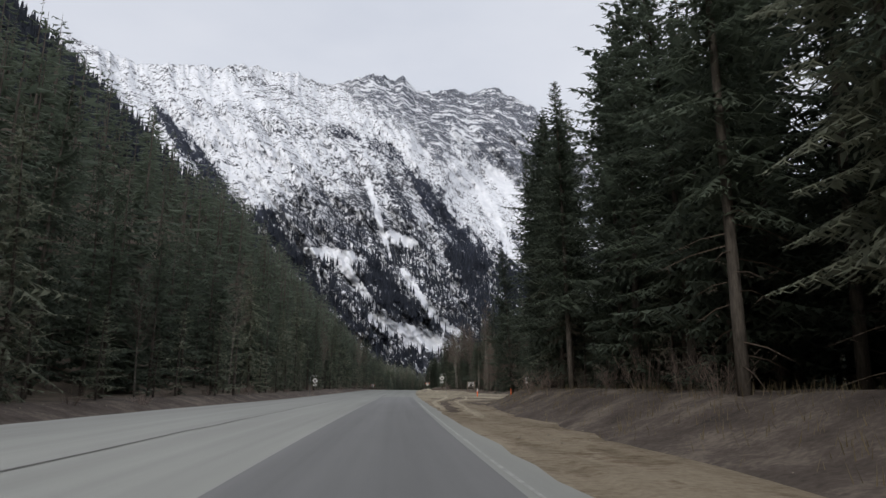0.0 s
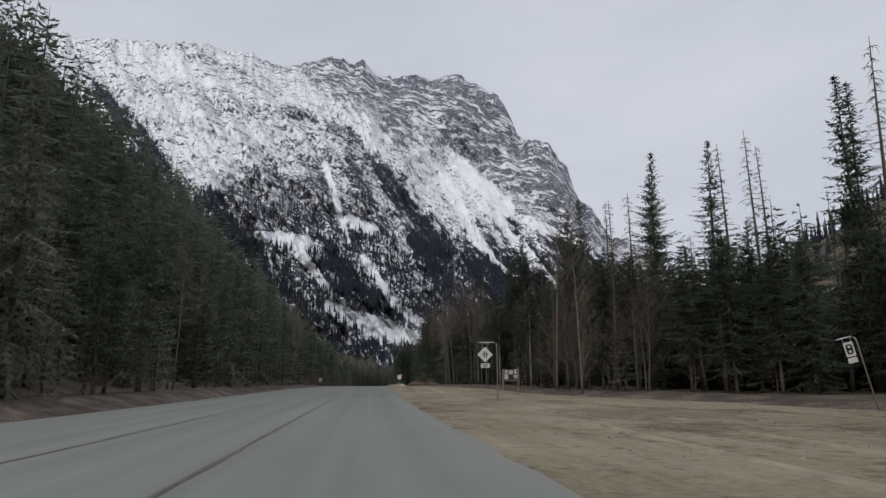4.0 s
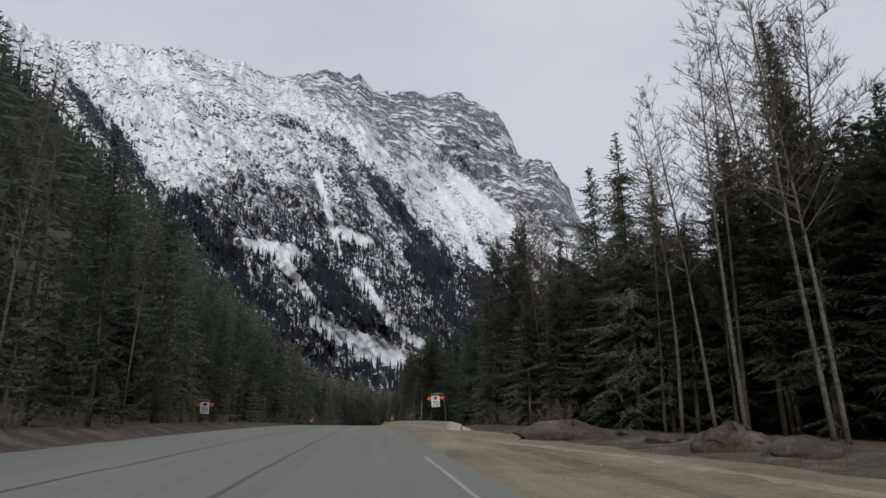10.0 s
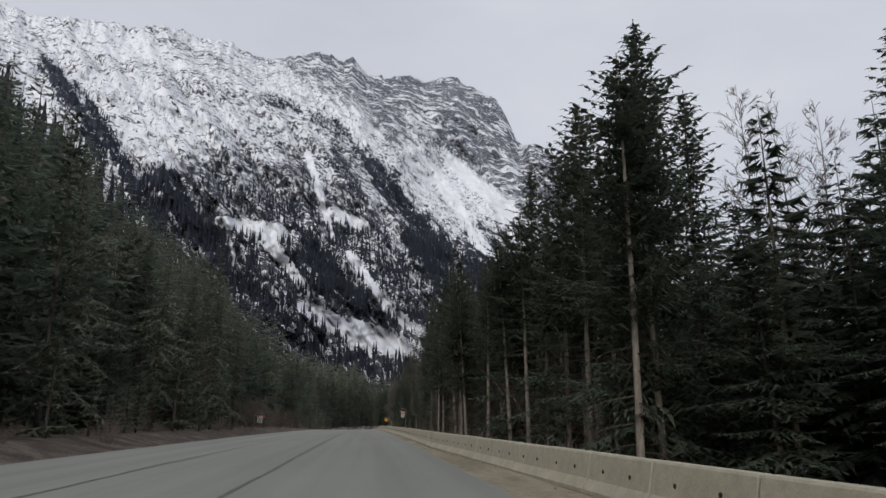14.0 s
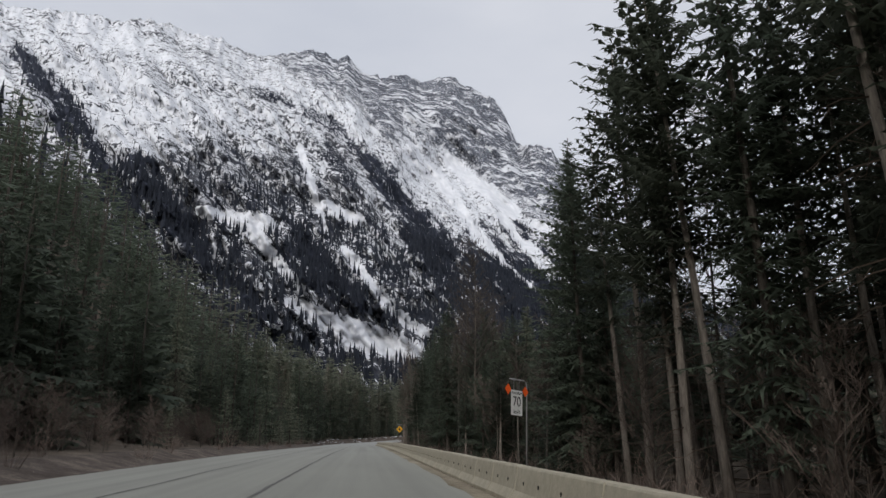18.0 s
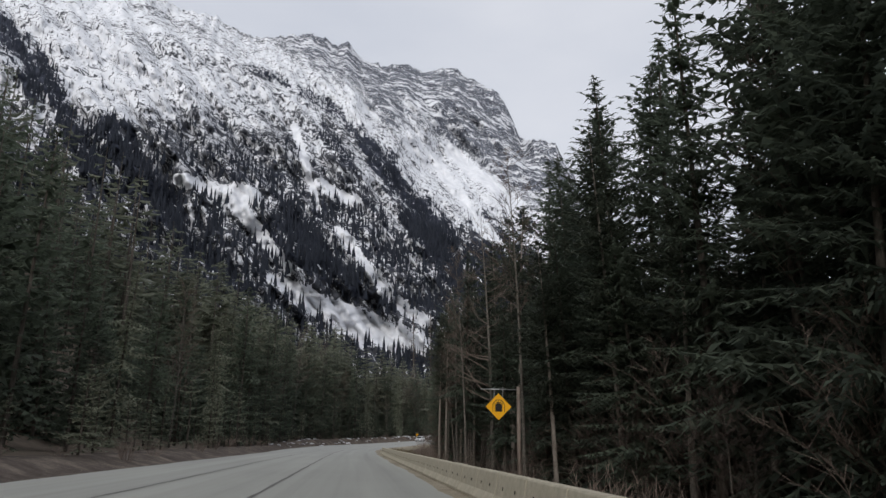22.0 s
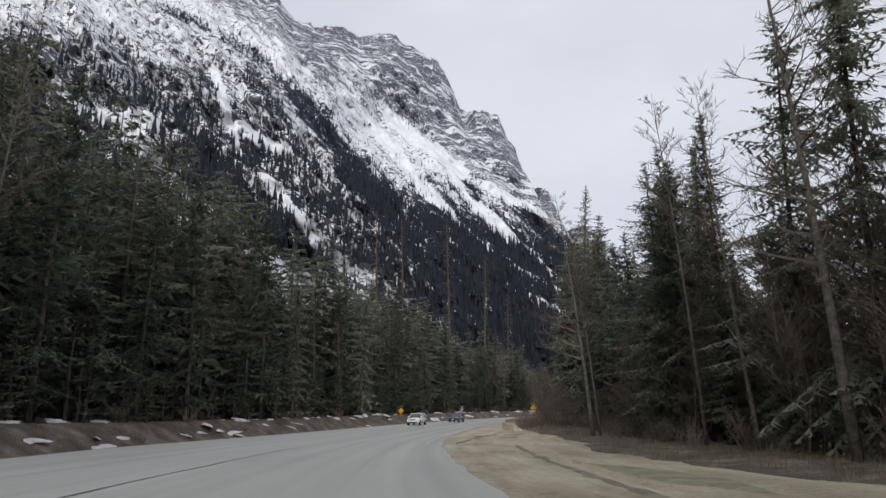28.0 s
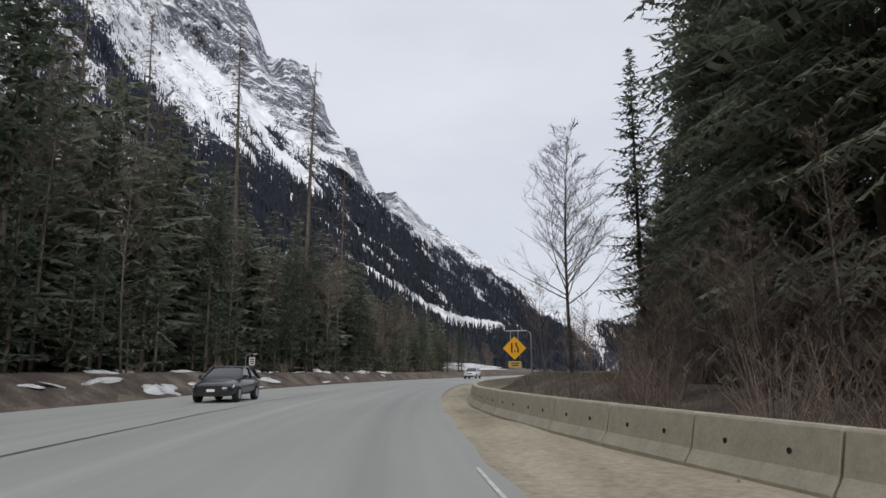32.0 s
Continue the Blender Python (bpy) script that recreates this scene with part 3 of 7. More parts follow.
# slope belts placed to the camera's view: ends by bearing, height angle, half width
UPPER_WOODS = ((-24.89, 23.7, -21.96, 21.19, 0.55, 1.03), (-21.96, 21.19, -19.14, 18.23, 1.03, 0.95), (-15.58, 16.71, -12.61, 12.73, 1.11, 0.87),
               (-0.3, 19.73, 2.76, 16.06, 0.8, 1.25), (2.76, 16.06, 6.22, 12.07, 1.25, 1.5))
THIN_WOODS = ((-8.86, 24.16, -3.37, 22.35, 0.35, 0.6), (-3.37, 22.35, -0.3, 19.73, 0.6, 0.8), (-2.75, 19.38, -0.69, 16.67, 0.9, 0.6))
LOWER_WOODS = ((-19.14, 18.23, -15.23, 12.96, 0.47, 0.63), (-12.61, 12.73, -10.16, 9.71, 0.79, 0.47), (-10.16, 9.71, -4.51, 5.8, 0.47, 0.4), (-4.84, 12.74, -2.34, 9.33, 0.79, 1.11), (-2.34, 9.33, 0.32, 7.19, 0.95, 0.32),
               (3.28, 13.94, 6.71, 8.76, 1.03, 1.34), (6.7, 17.28, 9.14, 13.48, 0.45, 0.8), (9.14, 13.48, 11.46, 7.81, 1.03, 1.34), (11.58, 14.39, 14.36, 10.57, 0.5, 0.95), (-5.68, 10.84, -2.77, 8.39, 0.4, 0.32),
               (8.91, 10.88, 14.61, 8.37, 1.0, 1.24), (15.84, 12.66, 23.02, 6.82, 0.92, 1.16), (10.07, 8.97, 14.0, 4.88, 1.31, 1.55))
SNOW_CHUTES = ((-5.1, 19.71, -3.98, 16.52, 0.3, 0.3), (-3.98, 16.52, -2.88, 13.3, 0.28, 0.22), (5.7, 18.69, 8.65, 13.96, 0.5, 0.5), (8.65, 13.96, 10.33, 11.58, 0.42, 0.3), (10.62, 15.36, 13.88, 10.58, 0.36, 0.42),
               (6.69, 20.1, 11.61, 15.81, 0.5, 0.6), (-26.07, 22.42, -24.05, 20.37, 0.3, 0.4), (13.33, 14.75, 17.34, 12.83, 0.31, 0.35))
SNOW_APRONS = ((-11.13, 13.75, -6.74, 13.12, 0.4, 0.7), (-7.63, 12.6, -4.18, 8.58, 0.5, 0.3), (-4.6, 7.64, -0.81, 5.84, 0.4, 1.0), (-0.81, 5.84, 3.44, 4.6, 1.15, 0.95), (1.48, 7.77, 4.12, 5.93, 0.4, 0.45), (-1.49, 11.93, 1.48, 8.01, 0.32, 0.38),
               (-3.05, 15.16, -0.61, 14.32, 0.5, 0.5), (12.63, 13.2, 16.67, 8.0, 0.28, 0.28), (14.0, 6.2, 18.5, 4.5, 0.3, 0.45), (18.5, 4.5, 23.1, 3.3, 0.5, 0.5), (23.1, 3.3, 28.0, 3.1, 0.45, 0.3), (16.67, 8.0, 23.06, 4.41, 0.22, 0.26), (8.2, 13.5, 13.8, 8.4, 0.22, 0.22), (13.8, 8.4, 18.5, 5.6, 0.2, 0.2))
CLIFFS = ((-0.54, 25.59, 2.29, 22.63, 1.06, 1.41), (7.07, 25.24, 11.63, 20.35, 1.47, 1.41), (13.47, 19.88, 16.29, 16.51, 1.03, 1.0), (18.48, 15.99, 19.66, 14.62, 0.91, 0.81))
# bare dark rock face in the middle of the slope
ROCK_FACE = ((-11.19, 17.61, -5.09, 17.62, 1.25, 1.1), (-12.35, 15.01, -6.87, 15.43, 1.1, 1.1), (-5.09, 17.62, -3.01, 14.23, 0.7, 0.9))
# Crest distances are set so the skyline fits the camera's later view.
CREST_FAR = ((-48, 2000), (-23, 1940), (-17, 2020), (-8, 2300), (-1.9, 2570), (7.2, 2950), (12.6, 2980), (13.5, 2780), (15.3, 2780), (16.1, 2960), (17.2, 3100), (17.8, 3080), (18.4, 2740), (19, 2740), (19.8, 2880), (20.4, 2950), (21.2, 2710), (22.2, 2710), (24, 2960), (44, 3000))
# Camera place from which the mountain's bearings and angles are taken.
CAMERA_EYE = (-2.7, 190.0, 4.5)


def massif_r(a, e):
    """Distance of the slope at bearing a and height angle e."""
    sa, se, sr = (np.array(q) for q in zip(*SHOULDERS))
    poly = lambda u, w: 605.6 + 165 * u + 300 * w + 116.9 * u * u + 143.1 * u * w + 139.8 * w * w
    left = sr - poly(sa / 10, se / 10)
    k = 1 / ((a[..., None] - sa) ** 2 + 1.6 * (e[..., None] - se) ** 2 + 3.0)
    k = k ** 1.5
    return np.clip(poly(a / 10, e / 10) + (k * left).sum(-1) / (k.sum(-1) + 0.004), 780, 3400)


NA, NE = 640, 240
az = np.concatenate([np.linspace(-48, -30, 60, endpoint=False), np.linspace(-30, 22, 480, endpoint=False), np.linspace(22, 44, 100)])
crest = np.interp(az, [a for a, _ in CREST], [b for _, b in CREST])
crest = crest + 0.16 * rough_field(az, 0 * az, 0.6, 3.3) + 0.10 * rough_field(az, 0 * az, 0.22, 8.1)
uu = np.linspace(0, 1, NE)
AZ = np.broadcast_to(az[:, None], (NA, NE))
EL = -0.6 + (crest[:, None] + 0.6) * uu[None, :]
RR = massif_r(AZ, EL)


def field(fx, fy, seed, octaves=4):
    """Ridged and plain noise over the slope, its grain running down to the right."""
    fall = (AZ * 0.66 - EL * 0.75) * fx
    side = (AZ * 0.75 + EL * 0.66) * fy
    out = [noise.fractal(Vector((p, q, seed)), 0.9, 2.0, octaves) for p, q in zip(fall.ravel(), side.ravel())]
    return np.array(out).reshape(NA, NE)


ribs = field(0.10, 0.5, 1.5)
crags = field(0.55, 0.9, 6.5, 5)
fade = hermite((EL + 0.6) / 5.0)
near_top = hermite(1 - (crest[:, None] - EL) / 3.5)
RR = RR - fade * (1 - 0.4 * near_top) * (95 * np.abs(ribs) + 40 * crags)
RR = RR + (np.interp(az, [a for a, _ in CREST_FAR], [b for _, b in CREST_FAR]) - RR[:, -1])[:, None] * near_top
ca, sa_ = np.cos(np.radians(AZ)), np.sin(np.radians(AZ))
MP = np.stack([CAMERA_EYE[0] + RR * sa_, CAMERA_EYE[1] + RR * ca, CAMERA_EYE[2] + RR * np.tan(np.radians(EL))], -1)
# the far side of the crest
back = MP[:, -1:, :] + np.stack([sa_[:, -1:] * 260, ca[:, -1:] * 260, np.full((NA, 1), -420.0)], -1)
MPB = np.concatenate([MP, back], 1)
line_e = np.interp(az, [a for a, _ in TREELINE], [b for _, b in TREELINE])[:, None]
cover = hermite((line_e - EL + 2.2 * ribs + 1.2 * crags + 0.6) / 1.8)
streaks = 0.55 * field(0.28, 1.3, 12.0) + 0.6 * field(0.9, 3.2, 21.0)


def belts(*tables, fray=1.1):
    """1 inside any of the belts, 0 outside, with frayed edges."""
    out = np.zeros((NA, NE))
    for a0, e0, a1, e1, w0, w1 in itertools.chain(*tables):
        ux, uy = a1 - a0, e1 - e0
        t_ = np.clip(((AZ - a0) * ux + (EL - e0) * uy) / (ux * ux + uy * uy), 0, 1)
        off = np.hypot(AZ - a0 - t_ * ux, EL - e0 - t_ * uy) / (w0 + (w1 - w0) * t_)
        out = np.maximum(out, hermite((1.2 - off + fray * streaks) / 0.8))
    return out


open_snow = belts(SNOW_CHUTES, SNOW_APRONS, fray=0.6)
forest = np.clip(np.maximum(np.interp(AZ, [-48, 5, 11, 44], [0.47, 0.47, 0.9, 0.95]) * cover * (0.5 + 0.7 * hermite((streaks + np.interp(AZ, [-48, 5, 11, 44], [0.16, 0.16, 0.5, 0.5])) / 0.5)), np.maximum(0.87 * belts(UPPER_WOODS, LOWER_WOODS, fray=1.35), 0.6 * belts(THIN_WOODS, fray=1.6))) * (1 - 0.96 * open_snow), 0, 1)
rocky = hermite((EL - np.interp(AZ, [-48, -12, -7, -2, 4, 10, 14, 18, 44], [40, 31, 26.6, 24.0, 21.6, 18.0, 14.8, 11.8, 4.0])) / 2.0 + 0.3 + 1.0 * streaks)
rocky = np.maximum(rocky, belts(CLIFFS)) * (1 - 0.8 * open_snow)
face = belts(ROCK_FACE) * (1 - open_snow)
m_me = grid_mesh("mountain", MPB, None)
for nm, arr in (("forest", forest), ("rocky", rocky), ("face", face), ("drifts", open_snow), ("mixed", hermite((line_e + 3.5 - EL) / 4) * hermite((11 - AZ) / 3))):
    at_ = m_me.attributes.new(nm, "FLOAT", "POINT")
    at_.data.foreach_set("value", np.concatenate([arr, arr[:, -1:]], 1).astype(np.float32).ravel())
M_MOUNT, nt, bs = node_mat("snowy_rock", 0.9, 0, 0.2)
co = coords(nt)
band = coords(nt, scale=(1.0, 1.0, 4.5), rot=(0.42, 0.30, 0.2))
gully = coords(nt, scale=(1.0, 1.0, 0.45), rot=(-0.5, -0.75, 0.0))
upright = coords(nt, scale=(1.0, 1.0, 0.55))
n1 = noise_node(nt, 0.013, 4, 0.55, band)
n2 = noise_node(nt, 0.034, 4, 0.6, gully)
n3 = noise_node(nt, 0.13, 3, 0.6, upright)
n4 = noise_node(nt, 0.0042, 5, 0.6, co)
n5 = noise_node(nt, 0.3, 2, 0.6, co)
rk = maths(nt, "ADD", maths(nt, "MULTIPLY", n1, 0.16), maths(nt, "MULTIPLY", n2, 0.26))
rk = maths(nt, "ADD", rk, maths(nt, "MULTIPLY", n3, 0.5))
rk = maths(nt, "ADD", rk, maths(nt, "MULTIPLY", n5, 0.08))
bare = maths(nt, "ADD", maths(nt, "MULTIPLY", attr(nt, "rocky"), 0.125), maths(nt, "MULTIPLY", attr(nt, "forest"), 0.085))
bare = maths(nt, "ADD", bare, maths(nt, "MULTIPLY", attr(nt, "face"), 0.09))
bare = maths(nt, "ADD", bare, maths(nt, "MULTIPLY", attr(nt, "mixed"), 0.04))
bare = maths(nt, "SUBTRACT", bare, maths(nt, "MULTIPLY", attr(nt, "drifts"), 0.2))
bare = maths(nt, "ADD", bare, maths(nt, "MULTIPLY", maths(nt, "SUBTRACT", n4, 0.5), 0.2))
rk = maths(nt, "ADD", rk, bare)
rockf = maths(nt, "MULTIPLY", maths(nt, "SUBTRACT", rk, 0.532), 80.0, True)
strata = nt.nodes.new("ShaderNodeTexWave")
strata.bands_direction = "Z"
nt.links.new(coords(nt, rot=(0.30, 0.26, 0.0)), strata.inputs["Vector"])
strata.inputs["Scale"].default_value = 0.0026
strata.inputs["Distortion"].default_value = 9.0
strata.inputs["Detail"].default_value = 4.0
strata.inputs["Detail Scale"].default_value = 2.6
shelf = maths(nt, "ADD", maths(nt, "MULTIPLY", strata.outputs["Fac"], 0.16), maths(nt, "MULTIPLY", n1, 1.5))
shelf = maths(nt, "ADD", shelf, maths(nt, "ADD", maths(nt, "MULTIPLY", n3, 0.8), maths(nt, "MULTIPLY", n2, 1.0)))
shelf = maths(nt, "ADD", shelf, maths(nt, "ADD", maths(nt, "MULTIPLY", n5, 0.5), maths(nt, "MULTIPLY", n4, 1.1)))
ledge = maths(nt, "MULTIPLY", maths(nt, "SUBTRACT", shelf, 2.58), 13.0, True)
ledge = maths(nt, "MULTIPLY", ledge, attr(nt, "rocky"))
rockf = maths(nt, "MULTIPLY", rockf, maths(nt, "SUBTRACT", 1.0, maths(nt, "MULTIPLY", ledge, 0.88)))
veins = maths(nt, "SUBTRACT", 1.0, maths(nt, "MULTIPLY", maths(nt, "ABSOLUTE", maths(nt, "SUBTRACT", n2, 0.5)), 22.0), True)
veins = maths(nt, "MULTIPLY", maths(nt, "MULTIPLY", veins, 1.6, True), attr(nt, "face"))
rockf = maths(nt, "MULTIPLY", rockf, maths(nt, "SUBTRACT", 1.0, maths(nt, "MULTIPLY", veins, 0.85)))
# Distance haze is put into both rock colours as extra blue.
dark_rock = ramp(nt, n3, [(0.36, (0.014, 0.016, 0.02)), (0.62, (0.075, 0.078, 0.09))])
pale_rock = ramp(nt, n3, [(0.36, (0.02, 0.0225, 0.03)), (0.5, (0.07, 0.076, 0.094)), (0.66, (0.205, 0.22, 0.26))])
rock_col = mix(nt, attr(nt, "rocky"), dark_rock, pale_rock)
snow_col = ramp(nt, n2, [(0.3, (0.57, 0.588, 0.625)), (0.6, (0.71, 0.722, 0.755))])
tint = mix(nt, rockf, snow_col, rock_col)
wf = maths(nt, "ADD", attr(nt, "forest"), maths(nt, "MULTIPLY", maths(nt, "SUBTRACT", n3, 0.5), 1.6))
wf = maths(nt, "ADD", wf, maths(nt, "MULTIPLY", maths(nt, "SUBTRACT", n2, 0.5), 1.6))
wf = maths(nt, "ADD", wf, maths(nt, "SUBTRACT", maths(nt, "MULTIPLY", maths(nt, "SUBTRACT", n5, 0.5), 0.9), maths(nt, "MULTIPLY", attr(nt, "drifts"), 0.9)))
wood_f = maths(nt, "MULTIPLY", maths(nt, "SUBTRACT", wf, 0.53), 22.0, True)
# Wooded ground is tinted blue, a painted stand-in for distance haze.
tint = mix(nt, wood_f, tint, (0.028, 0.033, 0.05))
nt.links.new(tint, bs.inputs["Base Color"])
bump(nt, bs, maths(nt, "ADD", n1, maths(nt, "MULTIPLY", n2, 0.5)), 0.4, 12.0)
m_me.materials.append(M_MOUNT)
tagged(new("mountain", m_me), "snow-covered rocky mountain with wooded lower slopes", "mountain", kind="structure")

rng = np.random.default_rng(5)


def spire(sh, p, h, w, layers, sides, spin):
    """A far conifer: a few jagged skirts and a tip."""
    x, y, z = p
    for k in range(layers):
        t0, t1 = k / layers, (k + 1.5) / layers
        r0, zb, zt = w * (1 - t0) ** 0.9, z + h * (0.08 + 0.92 * t0), z + h * min(1.0, 0.10 + 0.92 * t1)
        ring = []
        for j in range(sides):
            a = spin + k * 0.9 + 2 * math.pi * j / sides
            r = r0 * (1.0 if j % 2 else 0.62)
            ring.append((x + r * math.cos(a), y + r * math.sin(a), zb + (0.0 if j % 2 else 0.05 * h)))
        base = len(sh.v)
        sh.v += ring + [(x, y, zt)]
        sh.f += [(base + j, base + (j + 1) % sides, base + sides) for j in range(sides)]


# woods on the mountain
sparse = 0.07 + 0.2 * np.clip((17 - EL) / 5, 0, 1)
wts = (forest ** 1.8 + sparse * (AZ < 9) * (crest[:, None] - EL > 1.5) * (1 - 0.97 * open_snow) * (1 - 0.7 * face)) * (EL > 1.5) * np.cos(np.radians(EL))
prob = (wts * RR).ravel()
pick = rng.choice(prob.size, 34000, p=prob / prob.sum())
sh = Shape()
flat = MP.reshape(-1, 3)
for n, k in enumerate(pick):
    p = flat[k] + rng.normal(0, 4, 3) * (1, 1, 0)
    h = rng.uniform(5, 11) if forest.ravel()[k] < 0.25 else (rng.uniform(9, 17) if p[2] > 330 else rng.uniform(12, 23))
    spire(sh, (p[0], p[1], p[2] - 3), h, h * 0.13, 2, 4, rng.uniform(0, 6))
# The blue of distance haze is put into this needle colour.
M_FARWOOD = foliage("haze_tinted_conifers", (0.026, 0.031, 0.045), (0.055, 0.064, 0.084))
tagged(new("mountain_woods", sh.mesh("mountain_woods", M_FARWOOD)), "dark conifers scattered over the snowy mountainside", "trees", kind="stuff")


# ---------------------------------------------------------------- trees
def trunk_line(h, lean, seed, n=9, bend=0.04):
    r = random.Random(seed)
    bx, by = r.uniform(-1, 1) * lean, r.uniform(-1, 1) * lean
    cx, cy = r.uniform(-1, 1) * bend, r.uniform(-1, 1) * bend
    return [(bx * t * t * h + cx * math.sin(t * 4) * 1.0, by * t * t * h + cy * math.sin(t * 5) * 1.0, h * t - (0.3 if t == 0 else 0)) for t in (k / (n - 1) for k in range(n))]


def on_line(pts, t):
    k = min(int(t * (len(pts) - 1)), len(pts) - 2)
    return Vector(pts[k]).lerp(Vector(pts[k + 1]), t * (len(pts) - 1) - k)


def joined(name, shapes):
    """One mesh of several shapes, each with its own material."""
    verts, faces, which = [], [], []
    for n, (sh, _) in enumerate(shapes):
        k = len(verts)
        verts += sh.v
        faces += [tuple(k + i for i in f) for f in sh.f]
        which += [n] * len(sh.f)
    me = mesh_of(name, verts, faces, None)
    for _, mat in shapes:
        me.materials.append(mat)
    me.polygons.foreach_set("material_index", which)
    return me


def frond(sh, b, tip, out, fine, r):
    """A side branch: a narrow blade with pairs of shorter sprigs, hanging a little."""
    ln = (tip - b).length
    w = len(sh.v)
    sh.v += [tuple(b - out * fine * 0.8), tuple(b + out * fine * 0.8), tuple(tip)]
    sh.f.append((w, w + 1, w + 2))
    n, foot = (1, 0.3) if fine > 0.06 else ((2, 0.22) if ln < 0.6 else (4, 0.15))
    for q in range(n):
        f = 0.12 + 0.66 * (q + r.random() * 0.7) / n
        p, e = b.lerp(tip, f), b.lerp(tip, min(1.0, f + foot))
        sg = 1 if q % 2 else -1
        k = ln * (0.46 - 0.22 * f) * r.uniform(0.7, 1.3)
        w = len(sh.v)
        sh.v += [tuple(p), tuple(e), tuple(e + out * sg * k - Vector((0, 0, k * r.uniform(0.25, 0.8))))]
        sh.f.append((w, w + 1, w + 2))


def conifer_shapes(seed, h, clear, width, droop, gap, step, fine, thin=1.0, ragged=0.35, lean=0.03, taper=3.0):
    """Trunk, green sprays and dead limbs. step: metres between sprays on a bough; fine: width of a spray."""
    r = random.Random(seed)
    pts = trunk_line(h, lean, seed)
    tr, cr, tw = Shape(), Shape(), Shape()
    r0 = 0.0066 * h + 0.03
    tr.tube(pts, [r0 * (1 - k / 8.3) + 0.012 for k in range(9)], 7)
    z = clear * h
    while z < h - 0.12:
        t = z / h
        u = (t - clear) / (1 - clear)
        reach = (width * (1 - math.exp(-taper * (1 - u))) / (1 - math.exp(-taper)) * min(1.0, 0.6 + 2.5 * u) + 0.09) * r.uniform(0.78, 1.14)
        n = max(3, int(r.uniform(3.6, 6.4) * thin))
        spin = r.uniform(0, 6.28)
        for j in range(n):
            a = spin + 6.283 * j / n + r.uniform(-0.5, 0.5)
            ln = reach * r.uniform(1 - ragged - 0.25, 1.15)
            if r.random() < 0.13:
                continue
            p = on_line(pts, min(0.99, t + r.uniform(-0.008, 0.008)))
            out, side = Vector((math.cos(a), math.sin(a), 0)), Vector((-math.sin(a), math.cos(a), 0))
            dip = droop * r.uniform(0.5, 1.35) * (1.15 - 0.75 * u) - 0.25 * u
            k = max(2, min(10, int(ln / step + 0.5)))
            prev = p
            for q in range(1, k + 1):
                f = q / k
                c = p + out * ln * f + Vector((0, 0, -dip * ln * (f ** 1.3) + 0.24 * ln * f * f))
                c += side * r.uniform(-0.05, 0.05) * ln
                if f > 0.12:
                    wr = (0.05 + 0.075 * ln * (1.1 - f)) * r.uniform(0.7, 1.3)
                    dn = Vector((0, 0, -0.6 * wr))
                    w = len(cr.v)
                    cr.v += [tuple(prev), tuple(c), tuple(prev.lerp(c, 0.8) + side * wr * 1.6 + dn), tuple(prev.lerp(c, 0.7) - side * wr * 1.6 + dn)]
                    cr.f += [(w, w + 1, w + 2), (w, w + 3, w + 1)]
                if f > 0.18:
                    wid = (0.16 + 0.27 * ln) * (1.12 - f) * r.uniform(0.6, 1.25) + 0.10
                    for sg in (-1, 1):
                        b = prev.lerp(c, r.uniform(0.0, 0.8))
                        tip = b + side * sg * wid + (c - prev).normalized() * wid * r.uniform(0.3, 0.9) + Vector((0, 0, -wid * r.uniform(0.15, 0.7)))
                        frond(cr, b, tip, out, fine, r)
                prev = c
            w = len(cr.v)
            cr.v += [tuple(p + side * 0.02), tuple(p - side * 0.02), tuple(prev), tuple(prev + side * 0.05), tuple(prev - side * 0.05), tuple(prev + out * 0.2 - Vector((0, 0, 0.05)))]
            cr.f += [(w, w + 1, w + 2), (w + 3, w + 4, w + 5)]
        z += gap * r.uniform(0.65, 1.35) * (0.58 + 0.62 * (1 - u))
    zz = 0.05 * h
    while zz < clear * h:
        a = r.uniform(0, 6.28)
        p = on_line(pts, zz / h)
        ln = r.uniform(0.4, 1.0) * width * 0.75
        e = p + Vector((math.cos(a) * ln, math.sin(a) * ln, -0.3 * ln))
        tw.tube([p, p.lerp(e, 0.5) + Vector((0, 0, 0.1)), e], [0.022, 0.014, 0.004], 3, False)
        for _ in range(3):
            q = p.lerp(e, r.uniform(0.3, 0.9))
            tw.twig(q, q + Vector((r.uniform(-.4, .4), r.uniform(-.4, .4), r.uniform(-.3, .15))), 0.011)
        zz += r.uniform(0.16, 0.4)
    return tr, cr, tw


def conifer_meshes(needle, *args, barkmat=None, **kw):
    tr, cr, tw = conifer_shapes(*args, **kw)
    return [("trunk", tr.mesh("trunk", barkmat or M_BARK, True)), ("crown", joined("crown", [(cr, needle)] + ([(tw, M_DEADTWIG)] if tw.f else [])))]


